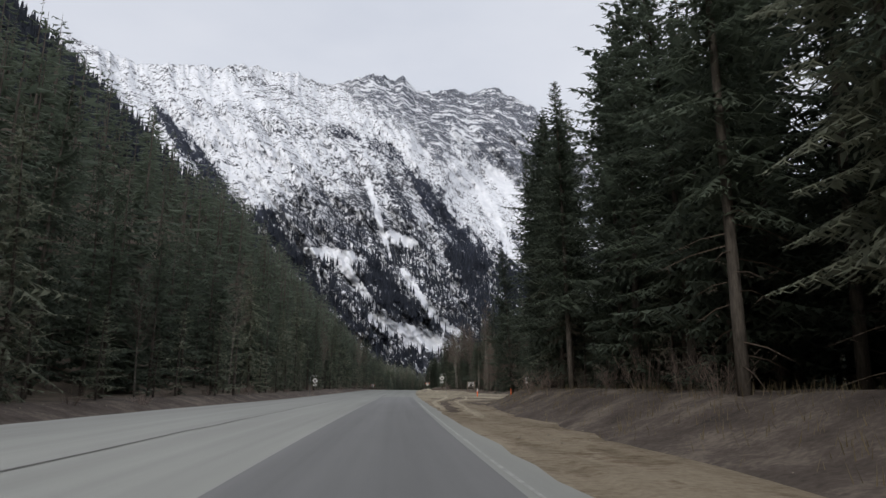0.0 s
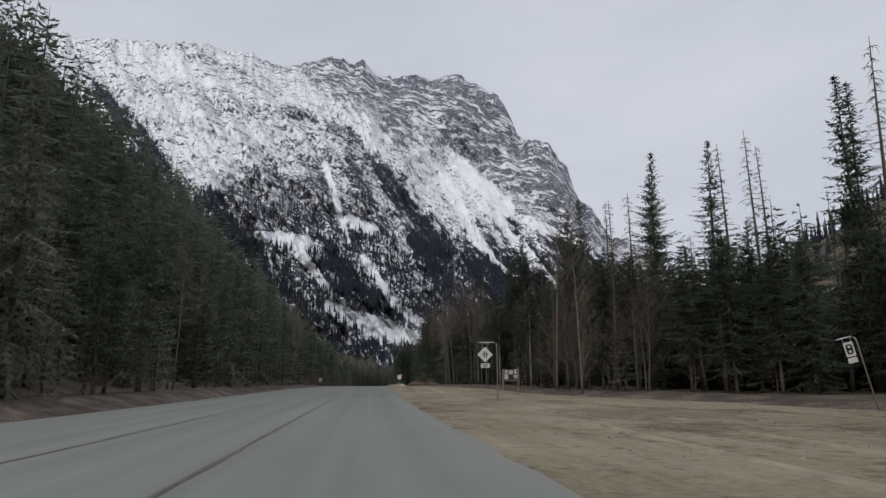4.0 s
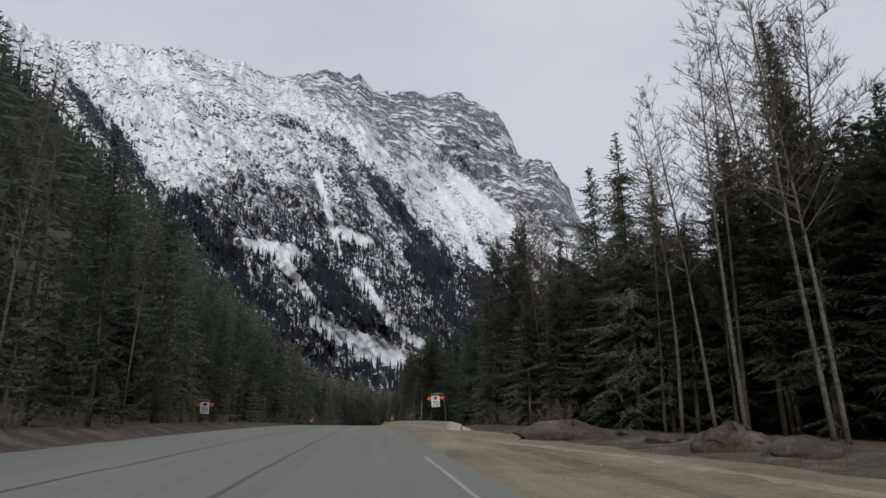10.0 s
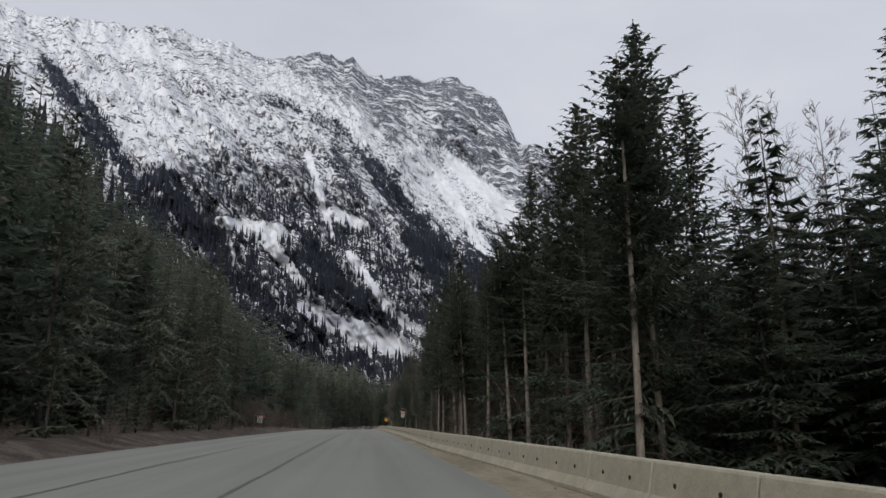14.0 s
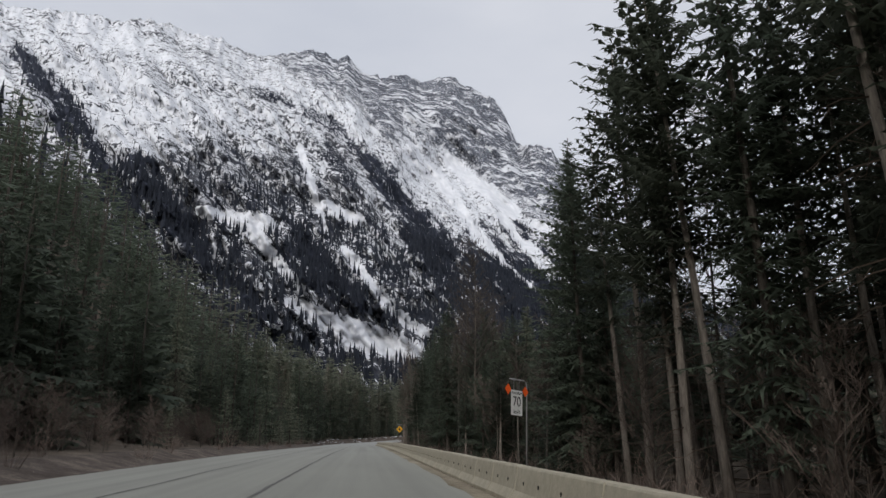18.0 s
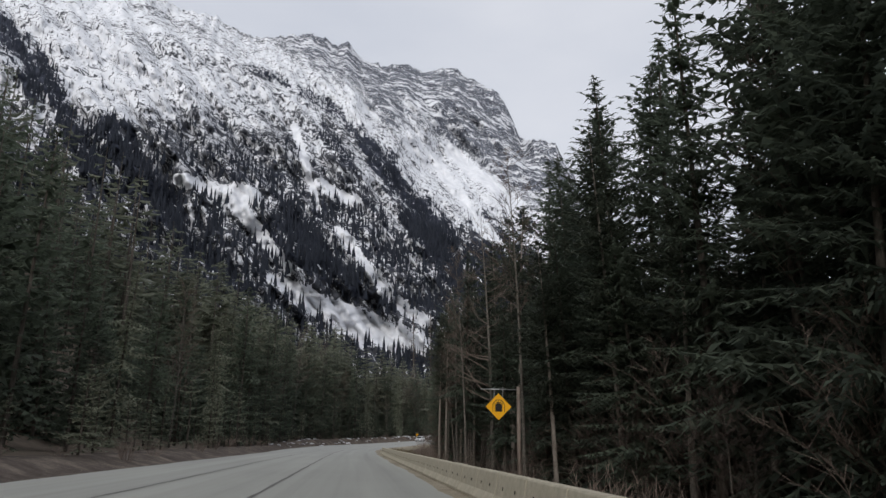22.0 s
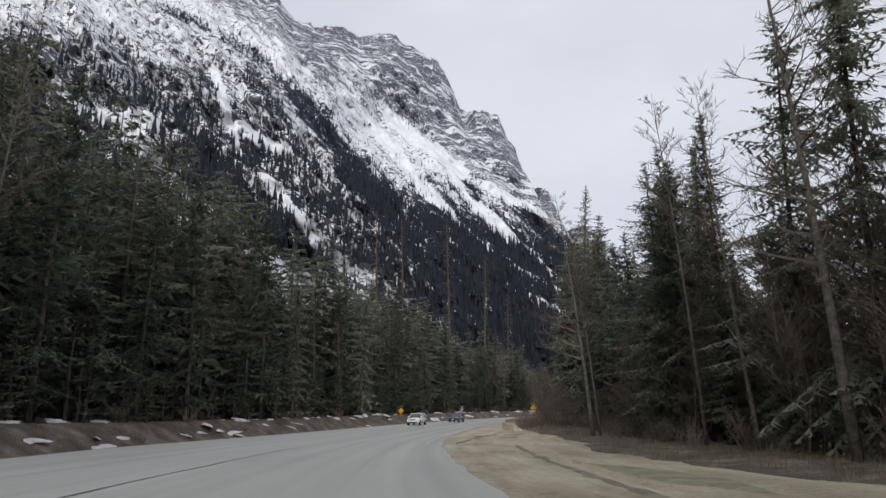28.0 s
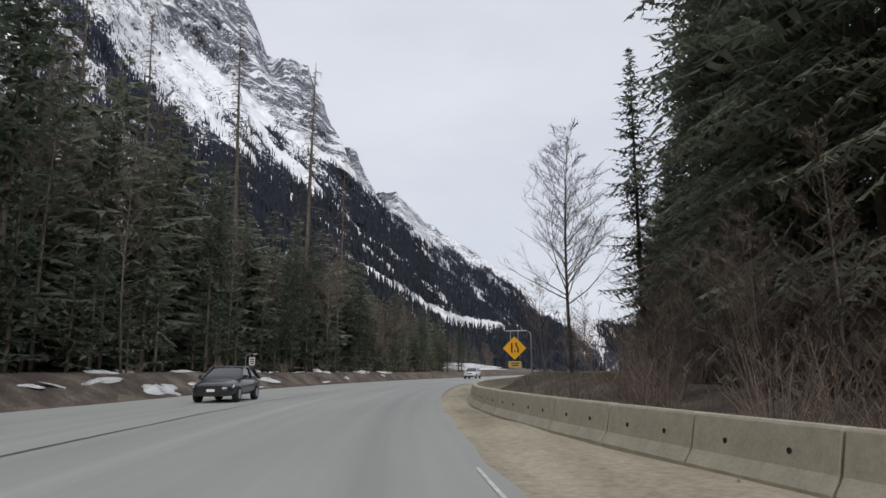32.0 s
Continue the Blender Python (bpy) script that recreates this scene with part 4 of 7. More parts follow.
def snag_meshes(seed, h):
    r = random.Random(seed)
    pts = trunk_line(h, 0.02, seed)
    tr, tw = Shape(), Shape()
    tr.tube(pts, [(0.0085 * h + 0.03) * (1 - k / 8.2) + 0.012 for k in range(9)], 6)
    z = 0.25 * h
    while z < h * 0.985:
        u = z / h
        for _ in range(3):
            a = r.uniform(0, 6.28)
            ln = (1.7 * (1 - u) + 0.35) * r.uniform(0.4, 1.1)
            p = on_line(pts, u)
            e = p + Vector((math.cos(a) * ln, math.sin(a) * ln, ln * r.uniform(-0.45, 0.05)))
            tw.tube([p, p.lerp(e, 0.55) + Vector((0, 0, 0.08 * ln)), e], [0.026, 0.016, 0.005], 3, False)
            for _ in range(4):
                q = p.lerp(e, r.uniform(0.35, 0.95))
                tw.twig(q, q + Vector((r.uniform(-.35, .35), r.uniform(-.35, .35), r.uniform(-.4, .1))), 0.013)
        z += 0.34
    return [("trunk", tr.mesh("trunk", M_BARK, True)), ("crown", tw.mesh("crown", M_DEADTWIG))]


def bare_tree_meshes(seed, h, clear=0.35, spread=0.24, barkmat=None, lean=0.05, limbs=28, thick=1.0, up_lo=0.45, up_hi=1.15, bushy=1.0, twigmat=None):
    """A leafless birch, aspen or cottonwood."""
    r = random.Random(seed)
    pts = trunk_line(h, lean, seed, 11, 0.32)
    tr, br = Shape(), Shape()
    r0 = (0.0046 * h + 0.026) * thick
    tr.tube(pts, [r0 * (1 - 0.94 * (k / 10) ** 0.9) for k in range(11)], 7)
    for n in range(limbs):
        u = clear + (0.98 - clear) * (n + r.random()) / limbs
        p = on_line(pts, u)
        a = r.uniform(0, 6.28)
        ln = h * spread * (1.08 - u) * r.uniform(0.6, 1.25) + 0.5
        d = Vector((math.cos(a), math.sin(a), r.uniform(up_lo, up_hi))).normalized()
        line, rad = [p], [r0 * (1.05 - u) * 0.5]
        q, dd = p.copy(), d.copy()
        for k in range(4):
            dd = (dd + Vector((r.uniform(-.24, .24), r.uniform(-.24, .24), r.uniform(-0.02, 0.22)))).normalized()
            q = q + dd * ln / 4
            line.append(q.copy())
            rad.append(max(0.006, rad[0] * (1 - (k + 1) / 4.3)))
        br.tube(line, rad, 3, False)
        for m in range(int(4 * bushy)):
            b = on_line([tuple(v) for v in line], min(r.uniform(0.2, 1.0), 0.995))
            e = (d * 0.7 + Vector((r.uniform(-.9, .9), r.uniform(-.9, .9), r.uniform(-0.1, .8)))).normalized()
            l2 = ln * r.uniform(0.24, 0.45)
            c = b + e * l2
            br.tube([b, b.lerp(c, 0.5) + Vector((0, 0, 0.03)), c], [0.013, 0.009, 0.005], 3, False)
            for _ in range(int(3 * bushy)):
                g = b.lerp(c, r.uniform(0.25, 1.0))
                br.twig(g, g + (e * 0.6 + Vector((r.uniform(-.8, .8), r.uniform(-.8, .8), r.uniform(-.1, .7)))) * l2 * 0.6, 0.009)
    return [("trunk", tr.mesh("trunk", barkmat or M_BIRCH, True)), ("crown", br.mesh("crown", twigmat or M_TWIG))]


def shrub_meshes(seed, h, n=34):
    r = random.Random(seed)
    st = Shape()
    for _ in range(n):
        a, o = r.uniform(0, 6.28), r.uniform(0, 0.35)
        b = Vector((math.cos(a) * o, math.sin(a) * o, -0.25))
        lean = r.uniform(0.1, 0.55)
        top = b + Vector((math.cos(a) * lean * h, math.sin(a) * lean * h, h * r.uniform(0.55, 1.0)))
        mid = b.lerp(top, 0.5) + Vector((r.uniform(-.1, .1), r.uniform(-.1, .1), 0.08 * h))
        st.tube([b, mid, top], [0.010, 0.007, 0.002], 3, False)
        for _ in range(6):
            p = mid.lerp(top, r.uniform(-0.5, 0.9))
            st.twig(p, p + Vector((r.uniform(-.3, .3), r.uniform(-.3, .3), r.uniform(0.1, .5))) * h * 0.45, 0.009)
    return [("branchwork", st.mesh("branchwork", M_SHRUB))]


KINDS = {}


def kind_of(name, label, category, group, variants, coarse=None):
    """variants: (height, parts); coarse: the same for trees that stand back."""
    KINDS[name] = (label, category, group, variants, coarse or variants, [0])


def stand(needle, rows, near, **kw):
    gap, step, fine = (0.42, 0.30, 0.048) if near else (0.54, 0.46, 0.085)
    return [(h, conifer_meshes(needle, s, h, c, w, d, gap, step, fine, taper=k, **kw)) for s, h, c, w, d, k in rows]


SPRUCES = ((1, 18, 0.08, 3.3, 0.5, 3.0), (2, 20, 0.16, 3.2, 0.55, 2.4), (3, 16, 0.05, 3.1, 0.42, 3.2), (4, 14, 0.04, 2.9, 0.4, 2.6), (5, 21, 0.24, 2.9, 0.6, 1.8), (6, 17, 0.12, 2.3, 0.5, 1.2))
PINES = ((11, 16, 0.46, 2.4, 0.2, 3.6), (12, 18, 0.50, 2.5, 0.25, 3.4), (13, 15, 0.40, 2.5, 0.25, 4.0), (14, 17, 0.36, 2.7, 0.3, 3.4))
HEMLOCKS = ((21, 22, 0.05, 4.0, 0.85, 2.6), (22, 26, 0.10, 4.0, 0.9, 2.2), (23, 19, 0.04, 3.7, 0.8, 2.8))
kind_of("spruce_tree", "tall dark green spruce with drooping boughs", "tree", "roadside conifers", stand(M_NEEDLE, SPRUCES, True, thin=1.15), stand(M_NEEDLE, SPRUCES, False, thin=1.15))
kind_of("pine_tree", "slender pine with bare lower trunk and dead limbs", "tree", "roadside pines", stand(M_NEEDLE_SHADED, PINES, True, thin=1.0, ragged=0.45, barkmat=M_PINEBARK), stand(M_NEEDLE_SHADED, PINES, False, thin=1.0, ragged=0.45, barkmat=M_PINEBARK))
kind_of("hemlock_tree", "broad shaggy hemlock with hanging green boughs", "tree", "roadside hemlocks", stand(M_NEEDLE_HAZED, HEMLOCKS, True, ragged=0.5), stand(M_NEEDLE_HAZED, HEMLOCKS, False, ragged=0.5))
kind_of("fir_tree", "dark green fir with dense short boughs", "tree", "firs at the foot of the slope", stand(M_NEEDLE, SPRUCES[:4], False))
kind_of("young_spruce", "young green spruce growing at the wood's edge", "tree", "young conifers", stand(M_NEEDLE_HAZED, ((31, 4, 0.02, 1.4, 0.35, 1.6), (32, 6, 0.02, 1.7, 0.35, 1.8), (33, 8, 0.02, 1.9, 0.35, 2.0)), False))
kind_of("young_fir", "young green fir in the thicket at the wood's foot", "tree", "young firs", stand(M_NEEDLE, ((34, 4, 0.02, 1.6, 0.35, 1.8), (35, 6, 0.02, 2.0, 0.4, 2.0), (36, 8, 0.03, 2.4, 0.4, 2.2)), False))
kind_of("dead_tree", "dead grey conifer with bare broken twigs", "tree", "dead conifers", [(18, snag_meshes(41, 18)), (20, snag_meshes(42, 20)), (15, snag_meshes(43, 15))])
kind_of("birch_tree", "leafless pale-barked birch with fine twigs", "tree", "bare birches",
        [(h, bare_tree_meshes(s, h, c, sp, limbs=40, bushy=1.6)) for s, h, c, sp in ((51, 16, 0.42, 0.20), (52, 18, 0.48, 0.18), (53, 13, 0.30, 0.24), (54, 19, 0.40, 0.2))])
kind_of("alder_tree", "leafless brown alder thicket with many thin stems", "tree", "bare alders",
        [(h, bare_tree_meshes(s, h, 0.08, 0.40, None, 0.08, 38, 0.8, 0.7, 1.6, 1.6)) for s, h in ((56, 7), (57, 9), (58, 6))])
kind_of("bare_shrub", "leafless reddish-brown roadside shrub", "shrub", "bare shrubs", [(2.2, shrub_meshes(61, 2.2)), (3.2, shrub_meshes(62, 3.2, 30)), (1.4, shrub_meshes(63, 1.4, 22))])


def plant(name, s, d, height, variant=None, spin=None, tilt=(0, 0), label="", near=True, sink=0.15, most=300):
    lab, cat, grp, variants, coarse, count = KINDS[name]
    if count[0] >= most:
        return None
    k = int(rng.integers(len(variants))) if variant is None else variant
    h, parts = (variants if near else coarse)[k]
    p = land_point(s, d, sink)
    ob = thing(name, label or lab, cat, grp)
    for nm, me in parts:
        part(nm, me, ob)
    spin = rng.uniform(0, 360) if spin is None else spin
    k = height / h
    kw = k * max(1.0, min(1.5, (h / height) ** 0.55))
    ob.matrix_basis = pose(p[0], p[1], p[2], tilt[0], tilt[1], 0) @ pose(0, 0, 0, 0, 0, spin) @ Matrix.Diagonal((kw, kw, k, 1))
    count[0] += 1
    return ob


# wood's edge on the right: from, to, spacing, rows, kinds with shares, heights, further back
RIGHT_WOODS = (
    (-30, 55, 3.2, 3, (("spruce_tree", 0.9), ("hemlock_tree", 0.1)), 18, 23, 0.0),
    (80, 132, 3.4, 3, (("spruce_tree", 0.7), ("dead_tree", 0.2), ("birch_tree", 0.1)), 9.5, 13, 0.0),
    (132, 180, 2.8, 3, (("spruce_tree", 0.34), ("birch_tree", 0.2), ("pine_tree", 0.26), ("dead_tree", 0.2)), 10, 14, 1.5),
    (180, 204, 2.8, 3, (("spruce_tree", 0.35), ("birch_tree", 0.1), ("pine_tree", 0.55)), 12, 16, 1.0),
    (204, 250, 2.4, 3, (("birch_tree", 0.32), ("pine_tree", 0.2), ("spruce_tree", 0.48)), 13, 18, 1.5),
    (250, 288, 3.0, 3, (("spruce_tree", 0.6), ("birch_tree", 0.12), ("hemlock_tree", 0.28)), 13, 17, 0.5),
    (288, 316, 3.0, 3, (("spruce_tree", 0.6), ("birch_tree", 0.4)), 7, 10.5, 1.0),
    (317, 345, 2.1, 1, (("pine_tree", 0.75), ("spruce_tree", 0.25)), 12.5, 16, 0.0),
    (318, 346, 3.0, 2, (("spruce_tree", 0.6), ("birch_tree", 0.4)), 8, 11.5, 4.5),
    (346, 392, 2.4, 4, (("pine_tree", 0.88), ("spruce_tree", 0.06), ("birch_tree", 0.06)), 14, 18.5, 0.0),
    (392, 419, 2.6, 4, (("pine_tree", 0.8), ("spruce_tree", 0.05), ("birch_tree", 0.15)), 15, 20, 0.4),
    (419, 466, 2.8, 3, (("spruce_tree", 0.45), ("birch_tree", 0.35), ("pine_tree", 0.2)), 8, 12, 0.5),
    (466, 524, 2.6, 4, (("spruce_tree", 0.45), ("birch_tree", 0.1), ("pine_tree", 0.45)), 13, 17.5, 0.5),
    (524, 590, 2.8, 4, (("spruce_tree", 0.15), ("pine_tree", 0.65), ("birch_tree", 0.2)), 12, 16.5, 2.0),
    (590, 625, 3.0, 3, (("birch_tree", 0.3), ("spruce_tree", 0.5), ("hemlock_tree", 0.2)), 12, 16.5, 1.0),
    (625, 690, 3.2, 3, (("spruce_tree", 0.5), ("birch_tree", 0.3), ("hemlock_tree", 0.2)), 8, 12.5, 1.5),
    (690, 712, 3.4, 3, (("hemlock_tree", 0.6), ("spruce_tree", 0.4)), 12, 16, 3.0),
)
for s0, s1, gap, rows_, shares, h0, h1, back_off in RIGHT_WOODS:
    for row in range(rows_):
        s = s0 + rng.uniform(0, gap)
        while s < s1:
            d = along(TREE_EDGE, s) + back_off + row * 4.4 + rng.uniform(-1.0, 2.2)
            x = rng.random()
            for nm, share in shares:
                x -= share
                if x <= 0:
                    break
            plant(nm, s, d, rng.uniform(h0, h1) * (0.94 if row == 0 else 1.04), tilt=(rng.normal(0, 1.5), rng.normal(0, 1.5)), near=row < 2)
            s += gap * rng.uniform(0.6, 1.4) * (1.0 + 0.25 * row)

# tall hemlocks inside the bend
BEND_EDGE = ((690, 18), (705, 13.5), (715, 12.5), (725, 13.2), (735, 14.8), (745, 16.6), (760, 19), (780, 21), (800, 22))
for row in range(2):
    s = 712.0
    while s < 790:
        plant("hemlock_tree" if rng.random() < 0.75 else "spruce_tree", s, along(BEND_EDGE, s) + 4.2 * row + rng.uniform(-0.3, 1.2), (rng.uniform(24, 29) if s < 735 else rng.uniform(14, 18)) * (1 + 0.05 * row), near=True)
        s += rng.uniform(3.0, 4.6)

# wood's edge on the left
s = -25.0
while s < 860:
    for row in range(2):
        d = along(LEFT_EDGE, s) - (6.4 if s < 395 else (11.5 if s < 480 else 8.4 if s < 590 else 6.5)) - row * 5 - rng.uniform(0, 2.5)
        nm = "birch_tree" if rng.random() < (0.12 if s < 620 else 0.36) else ("fir_tree" if rng.random() < 0.75 else "hemlock_tree")
        plant(nm, s + rng.uniform(-2, 2), d, rng.uniform(8, 21) if s < 590 else (rng.uniform(17, 29) if s < 690 else rng.uniform(14, 25) * np.interp(s, [755, 810], [1, 0.6])), near=False)
    s += rng.uniform(5.0, 7.5)
s = -20.0
while s < 840:
    if not 392 < s < 480 or rng.random() < 0.25:
        plant("young_spruce", s, along(LEFT_EDGE, s) - rng.uniform(5.0, 8.0), rng.uniform(2.5, 8))
    s += rng.uniform(3.5, 6.5)
s = -10.0
while s < 720:
    if rng.random() < (0.2 if 317 < s < 590 else 0.8):
        plant("young_spruce", s, along(TREE_EDGE, s) + rng.uniform(0.5, 4.5), rng.uniform(2, 6.5))
    s += rng.uniform(6, 12)


s = 575.0
while s < 800:
    plant("young_fir", s, along(LEFT_EDGE, s) - rng.uniform(6.0, 11.0), rng.uniform(3, 10))
    s += rng.uniform(0.9, 2.4)

# deeper woods as one mass each
def shaggy(seed, h, clear, width, tiers, sides, sprigs, foot=0.2):
    """A conifer of drooping boughs with side sprigs, for the depth of the wood."""
    r = random.Random(seed)
    sh = Shape()
    sh.tube([(0, 0, -0.4), (0, 0, h * 0.97)], [0.011 * h, 0.01], 5, False)
    nb = len(sh.f)
    for k in range(tiers):
        u = (k + r.uniform(-0.4, 0.4)) / tiers
        rad = (width * (1 - math.exp(-2.6 * (1 - max(0, u)))) / 0.926 + 0.08) * r.uniform(0.75, 1.15)
        spin = r.uniform(0, 6.28)
        n = max(4, int(sides * (1.15 - 0.55 * u)))
        for j in range(n):
            a = spin + 6.283 * (j + r.uniform(-0.4, 0.4)) / n
            ln = rad * (r.uniform(0.75, 1.15) if r.random() < 0.7 else r.uniform(0.4, 0.75))
            z = h * (clear + (1 - clear) * u) + r.uniform(-0.35, 0.35) * h / tiers
            ox, oy = math.cos(a), math.sin(a)
            dip = r.uniform(0.25, 0.7) - 0.45 * u
            at = lambda f: (ox * ln * f, oy * ln * f, z - dip * ln * f ** 1.3 + 0.16 * ln * f * f)
            w = 0.05 + 0.10 * ln
            b, m, e = at(0.1), at(0.6), at(1.0)
            base = len(sh.v)
            sh.v += [b, (m[0] - oy * w, m[1] + ox * w, m[2] - 0.9 * w), e, (m[0] + oy * w, m[1] - ox * w, m[2] - 0.9 * w)]
            sh.f += [(base, base + 2, base + 1), (base, base + 3, base + 2)]
            for q in range(sprigs):
                f = 0.3 + 0.6 * (q + r.random()) / sprigs
                sg = 1 if q % 2 else -1
                c, sl = at(f), (0.22 + 0.34 * ln * (1.15 - f)) * r.uniform(0.7, 1.3)
                base = len(sh.v)
                hang = r.uniform(0.3, 0.9)
                sh.v += [c, at(min(1.0, f + foot)), (c[0] + (ox * 0.6 - oy * sg) * sl, c[1] + (oy * 0.6 + ox * sg) * sl, c[2] - hang * sl)]
                sh.f.append((base, base + 1, base + 2))
    return np.array(sh.v), sh.f, nb


MASS_ROWS = ((17, 0.05, 2.6), (20, 0.10, 2.6), (15, 0.04, 2.6), (18, 0.30, 2.2), (16, 0.08, 2.0), (19, 0.18, 3.0), (18, 0.5, 2.1), (20, 0.45, 2.3))
MASS_FINE = [shaggy(100 + k, h, c, w, 25, 8, 5) for k, (h, c, w) in enumerate(MASS_ROWS)]
MASS_NEAR = [shaggy(100 + k, h, c, w, 27, 8, 9, 0.13) for k, (h, c, w) in enumerate(MASS_ROWS)]
MASS_FAR = [shaggy(100 + k, h, c, w * 1.05, 12, 6, 1) for k, (h, c, w) in enumerate(MASS_ROWS)]


class Mass:
    def __init__(self):
        self.v, self.f, self.n, self.bark = [], [], 0, []

    def tree(self, p, h, k, spin, wide, grade):
        pts, faces, nb = grade[k]
        sc = h / pts[:, 2].max()
        c, s_ = math.cos(spin) * sc * wide, math.sin(spin) * sc * wide
        self.v.append(np.stack([p[0] + pts[:, 0] * c - pts[:, 1] * s_, p[1] + pts[:, 0] * s_ + pts[:, 1] * c, p[2] + pts[:, 2] * sc], -1))
        tri = np.array([f[:3] for f in faces[nb:]] + [(f[0], f[1], f[2]) for f in faces[:nb]] + [(f[0], f[2], f[3]) for f in faces[:nb]])
        self.f.append(tri + self.n)
        self.bark.append(np.concatenate([np.zeros(len(faces) - nb, np.int32), np.ones(2 * nb, np.int32)]))
        self.n += len(pts)

    def make(self, name, needle):
        v, f = np.concatenate(self.v), np.concatenate(self.f)
        me = bpy.data.meshes.new(name)
        me.vertices.add(len(v))
        me.vertices.foreach_set("co", v.astype(np.float32).ravel())
        me.loops.add(f.size)
        me.loops.foreach_set("vertex_index", f.astype(np.int32).ravel())
        me.polygons.add(len(f))
        me.polygons.foreach_set("loop_start", np.arange(0, f.size, 3, dtype=np.int32))
        me.materials.append(needle)
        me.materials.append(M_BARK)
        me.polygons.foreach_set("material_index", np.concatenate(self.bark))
        me.update(calc_edges=True)
        me.validate()
        return new(name, me)


def woods(name, s0, s1, d0, d1, count, label, hs=(15, 25), seed=1, needle=None, power=1.25, tall=None, grade=None, stems=None):
    g = np.random.default_rng(seed)
    sh = Mass()
    for _ in range(count):
        s = g.uniform(s0, s1)
        a_, b_ = d0(s), d1(s)
        d = a_ + (b_ - a_) * g.random() ** power
        k_ = tall(s) if tall else 1.0
        sh.tree(land_point(s, d, 0.3), g.uniform(*hs) * k_, int(g.choice((3, 6, 7))) if stems and stems[0] < s < stems[1] else int(g.integers(6)), g.uniform(0, 6), g.uniform(0.85, 1.35), grade or MASS_FAR)
    return tagged(sh.make(name, needle or M_NEEDLE), label, "trees", kind="stuff")


def far_woods(name, places, label, seed, hs=(15, 24)):
    g = np.random.default_rng(seed)
    sh = Shape()
    for p in places:
        h = g.uniform(*hs)
        spire(sh, (p[0], p[1], p[2] - 0.4), h, h * g.uniform(0.10, 0.14), 5, 6, g.uniform(0, 6))
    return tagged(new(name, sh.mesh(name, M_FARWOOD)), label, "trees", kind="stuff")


WOOD_TALL = ((-80, 1.1), (52, 1.05), (66, 0.66), (130, 0.7), (180, 0.78), (206, 0.82), (250, 0.84), (286, 0.8), (294, 0.56), (340, 0.6), (350, 0.88), (415, 0.88), (424, 0.6), (464, 0.6), (474, 0.82), (590, 0.78), (612, 0.66), (690, 0.66), (704, 0.85), (1000, 1.1))
# Valley and bend masses take the lightened needles; most right-hand masses the shaded.
woods("hillside_edge_woods", -30, 620, lambda s: along(LEFT_EDGE, s) - 13, lambda s: along(LEFT_EDGE, s) - 27, 310, "dark conifers at the foot of the steep slope", (8, 22), 3, grade=MASS_FINE)
woods("hillside_woods", -30, 640, lambda s: along(LEFT_EDGE, s) - 24, lambda s: -80, 950, "dense dark conifers on the steep slope beside the road", (9, 25), 13, tall=lambda s: np.interp(s, [-30, 90, 170, 330, 380, 560, 640], [1.0, 1.05, 1.15, 1.15, 0.95, 1, 1.25]))
woods("valley_edge_woods", 600, 860, lambda s: along(LEFT_EDGE, s) - 12, lambda s: along(LEFT_EDGE, s) - 26, 270, "dark conifers on the outer side of the bend", (12, 29), 4, M_NEEDLE_HAZED, tall=lambda s: np.interp(s, [600, 712, 735, 755, 800, 860], [1.15, 1.22, 1.0, 1, 0.72, 0.45]), grade=MASS_FINE)
woods("valley_woods", 590, 980, lambda s: along(LEFT_EDGE, s) - 24, lambda s: along(LEFT_EDGE, s) - 70, 480, "dense conifers behind the outer side of the bend", (15, 30), 14, M_NEEDLE_HAZED, tall=lambda s: np.interp(s, [600, 712, 735, 755, 800, 860, 980], [1.2, 1.28, 1.05, 1, 0.65, 0.4, 0.35]))
woods("inner_edge_woods", -40, 700, lambda s: along(TREE_EDGE, s) + 11, lambda s: along(TREE_EDGE, s) + 20, 620, "dark conifers close behind the roadside trees", (15, 21), 6, M_NEEDLE_SHADED, 1.0, lambda s: along(WOOD_TALL, s), MASS_NEAR, (350, 560))
woods("lay_by_woods", 168, 288, lambda s: along(TREE_EDGE, s) + 10, lambda s: along(TREE_EDGE, s) + 17, 190, "dark conifers behind the trees at the lay-by", (13, 19), 36, M_NEEDLE_SHADED, 1.0, None, MASS_NEAR)
woods("corner_woods", 284, 322, lambda s: along(TREE_EDGE, s) + 3.5, lambda s: along(TREE_EDGE, s) + 14, 60, "low dark conifers behind the barrier", (9, 13.5), 46, M_NEEDLE, 1.0, None, MASS_NEAR)
woods("lay_by_edge_woods", 224, 280, lambda s: along(TREE_EDGE, s) + 2.5, lambda s: along(TREE_EDGE, s) + 10, 80, "dark conifers between the bare trees at the lay-by", (11.5, 16), 37, M_NEEDLE_SHADED, 1.0, None, MASS_NEAR)
woods("barrier_woods", 436, 482, lambda s: along(TREE_EDGE, s) + 2.5, lambda s: along(TREE_EDGE, s) + 11, 75, "low dark conifers behind the barrier", (8, 12.5), 47, M_NEEDLE, 1.0, None, MASS_NEAR)
woods("bend_edge_woods", 662, 696, lambda s: along(TREE_EDGE, s) + 1.5, lambda s: along(TREE_EDGE, s) + 9, 60, "dark conifers behind the lay-by in the bend", (9, 14.5), 57, M_NEEDLE, 1.0, None, MASS_NEAR)
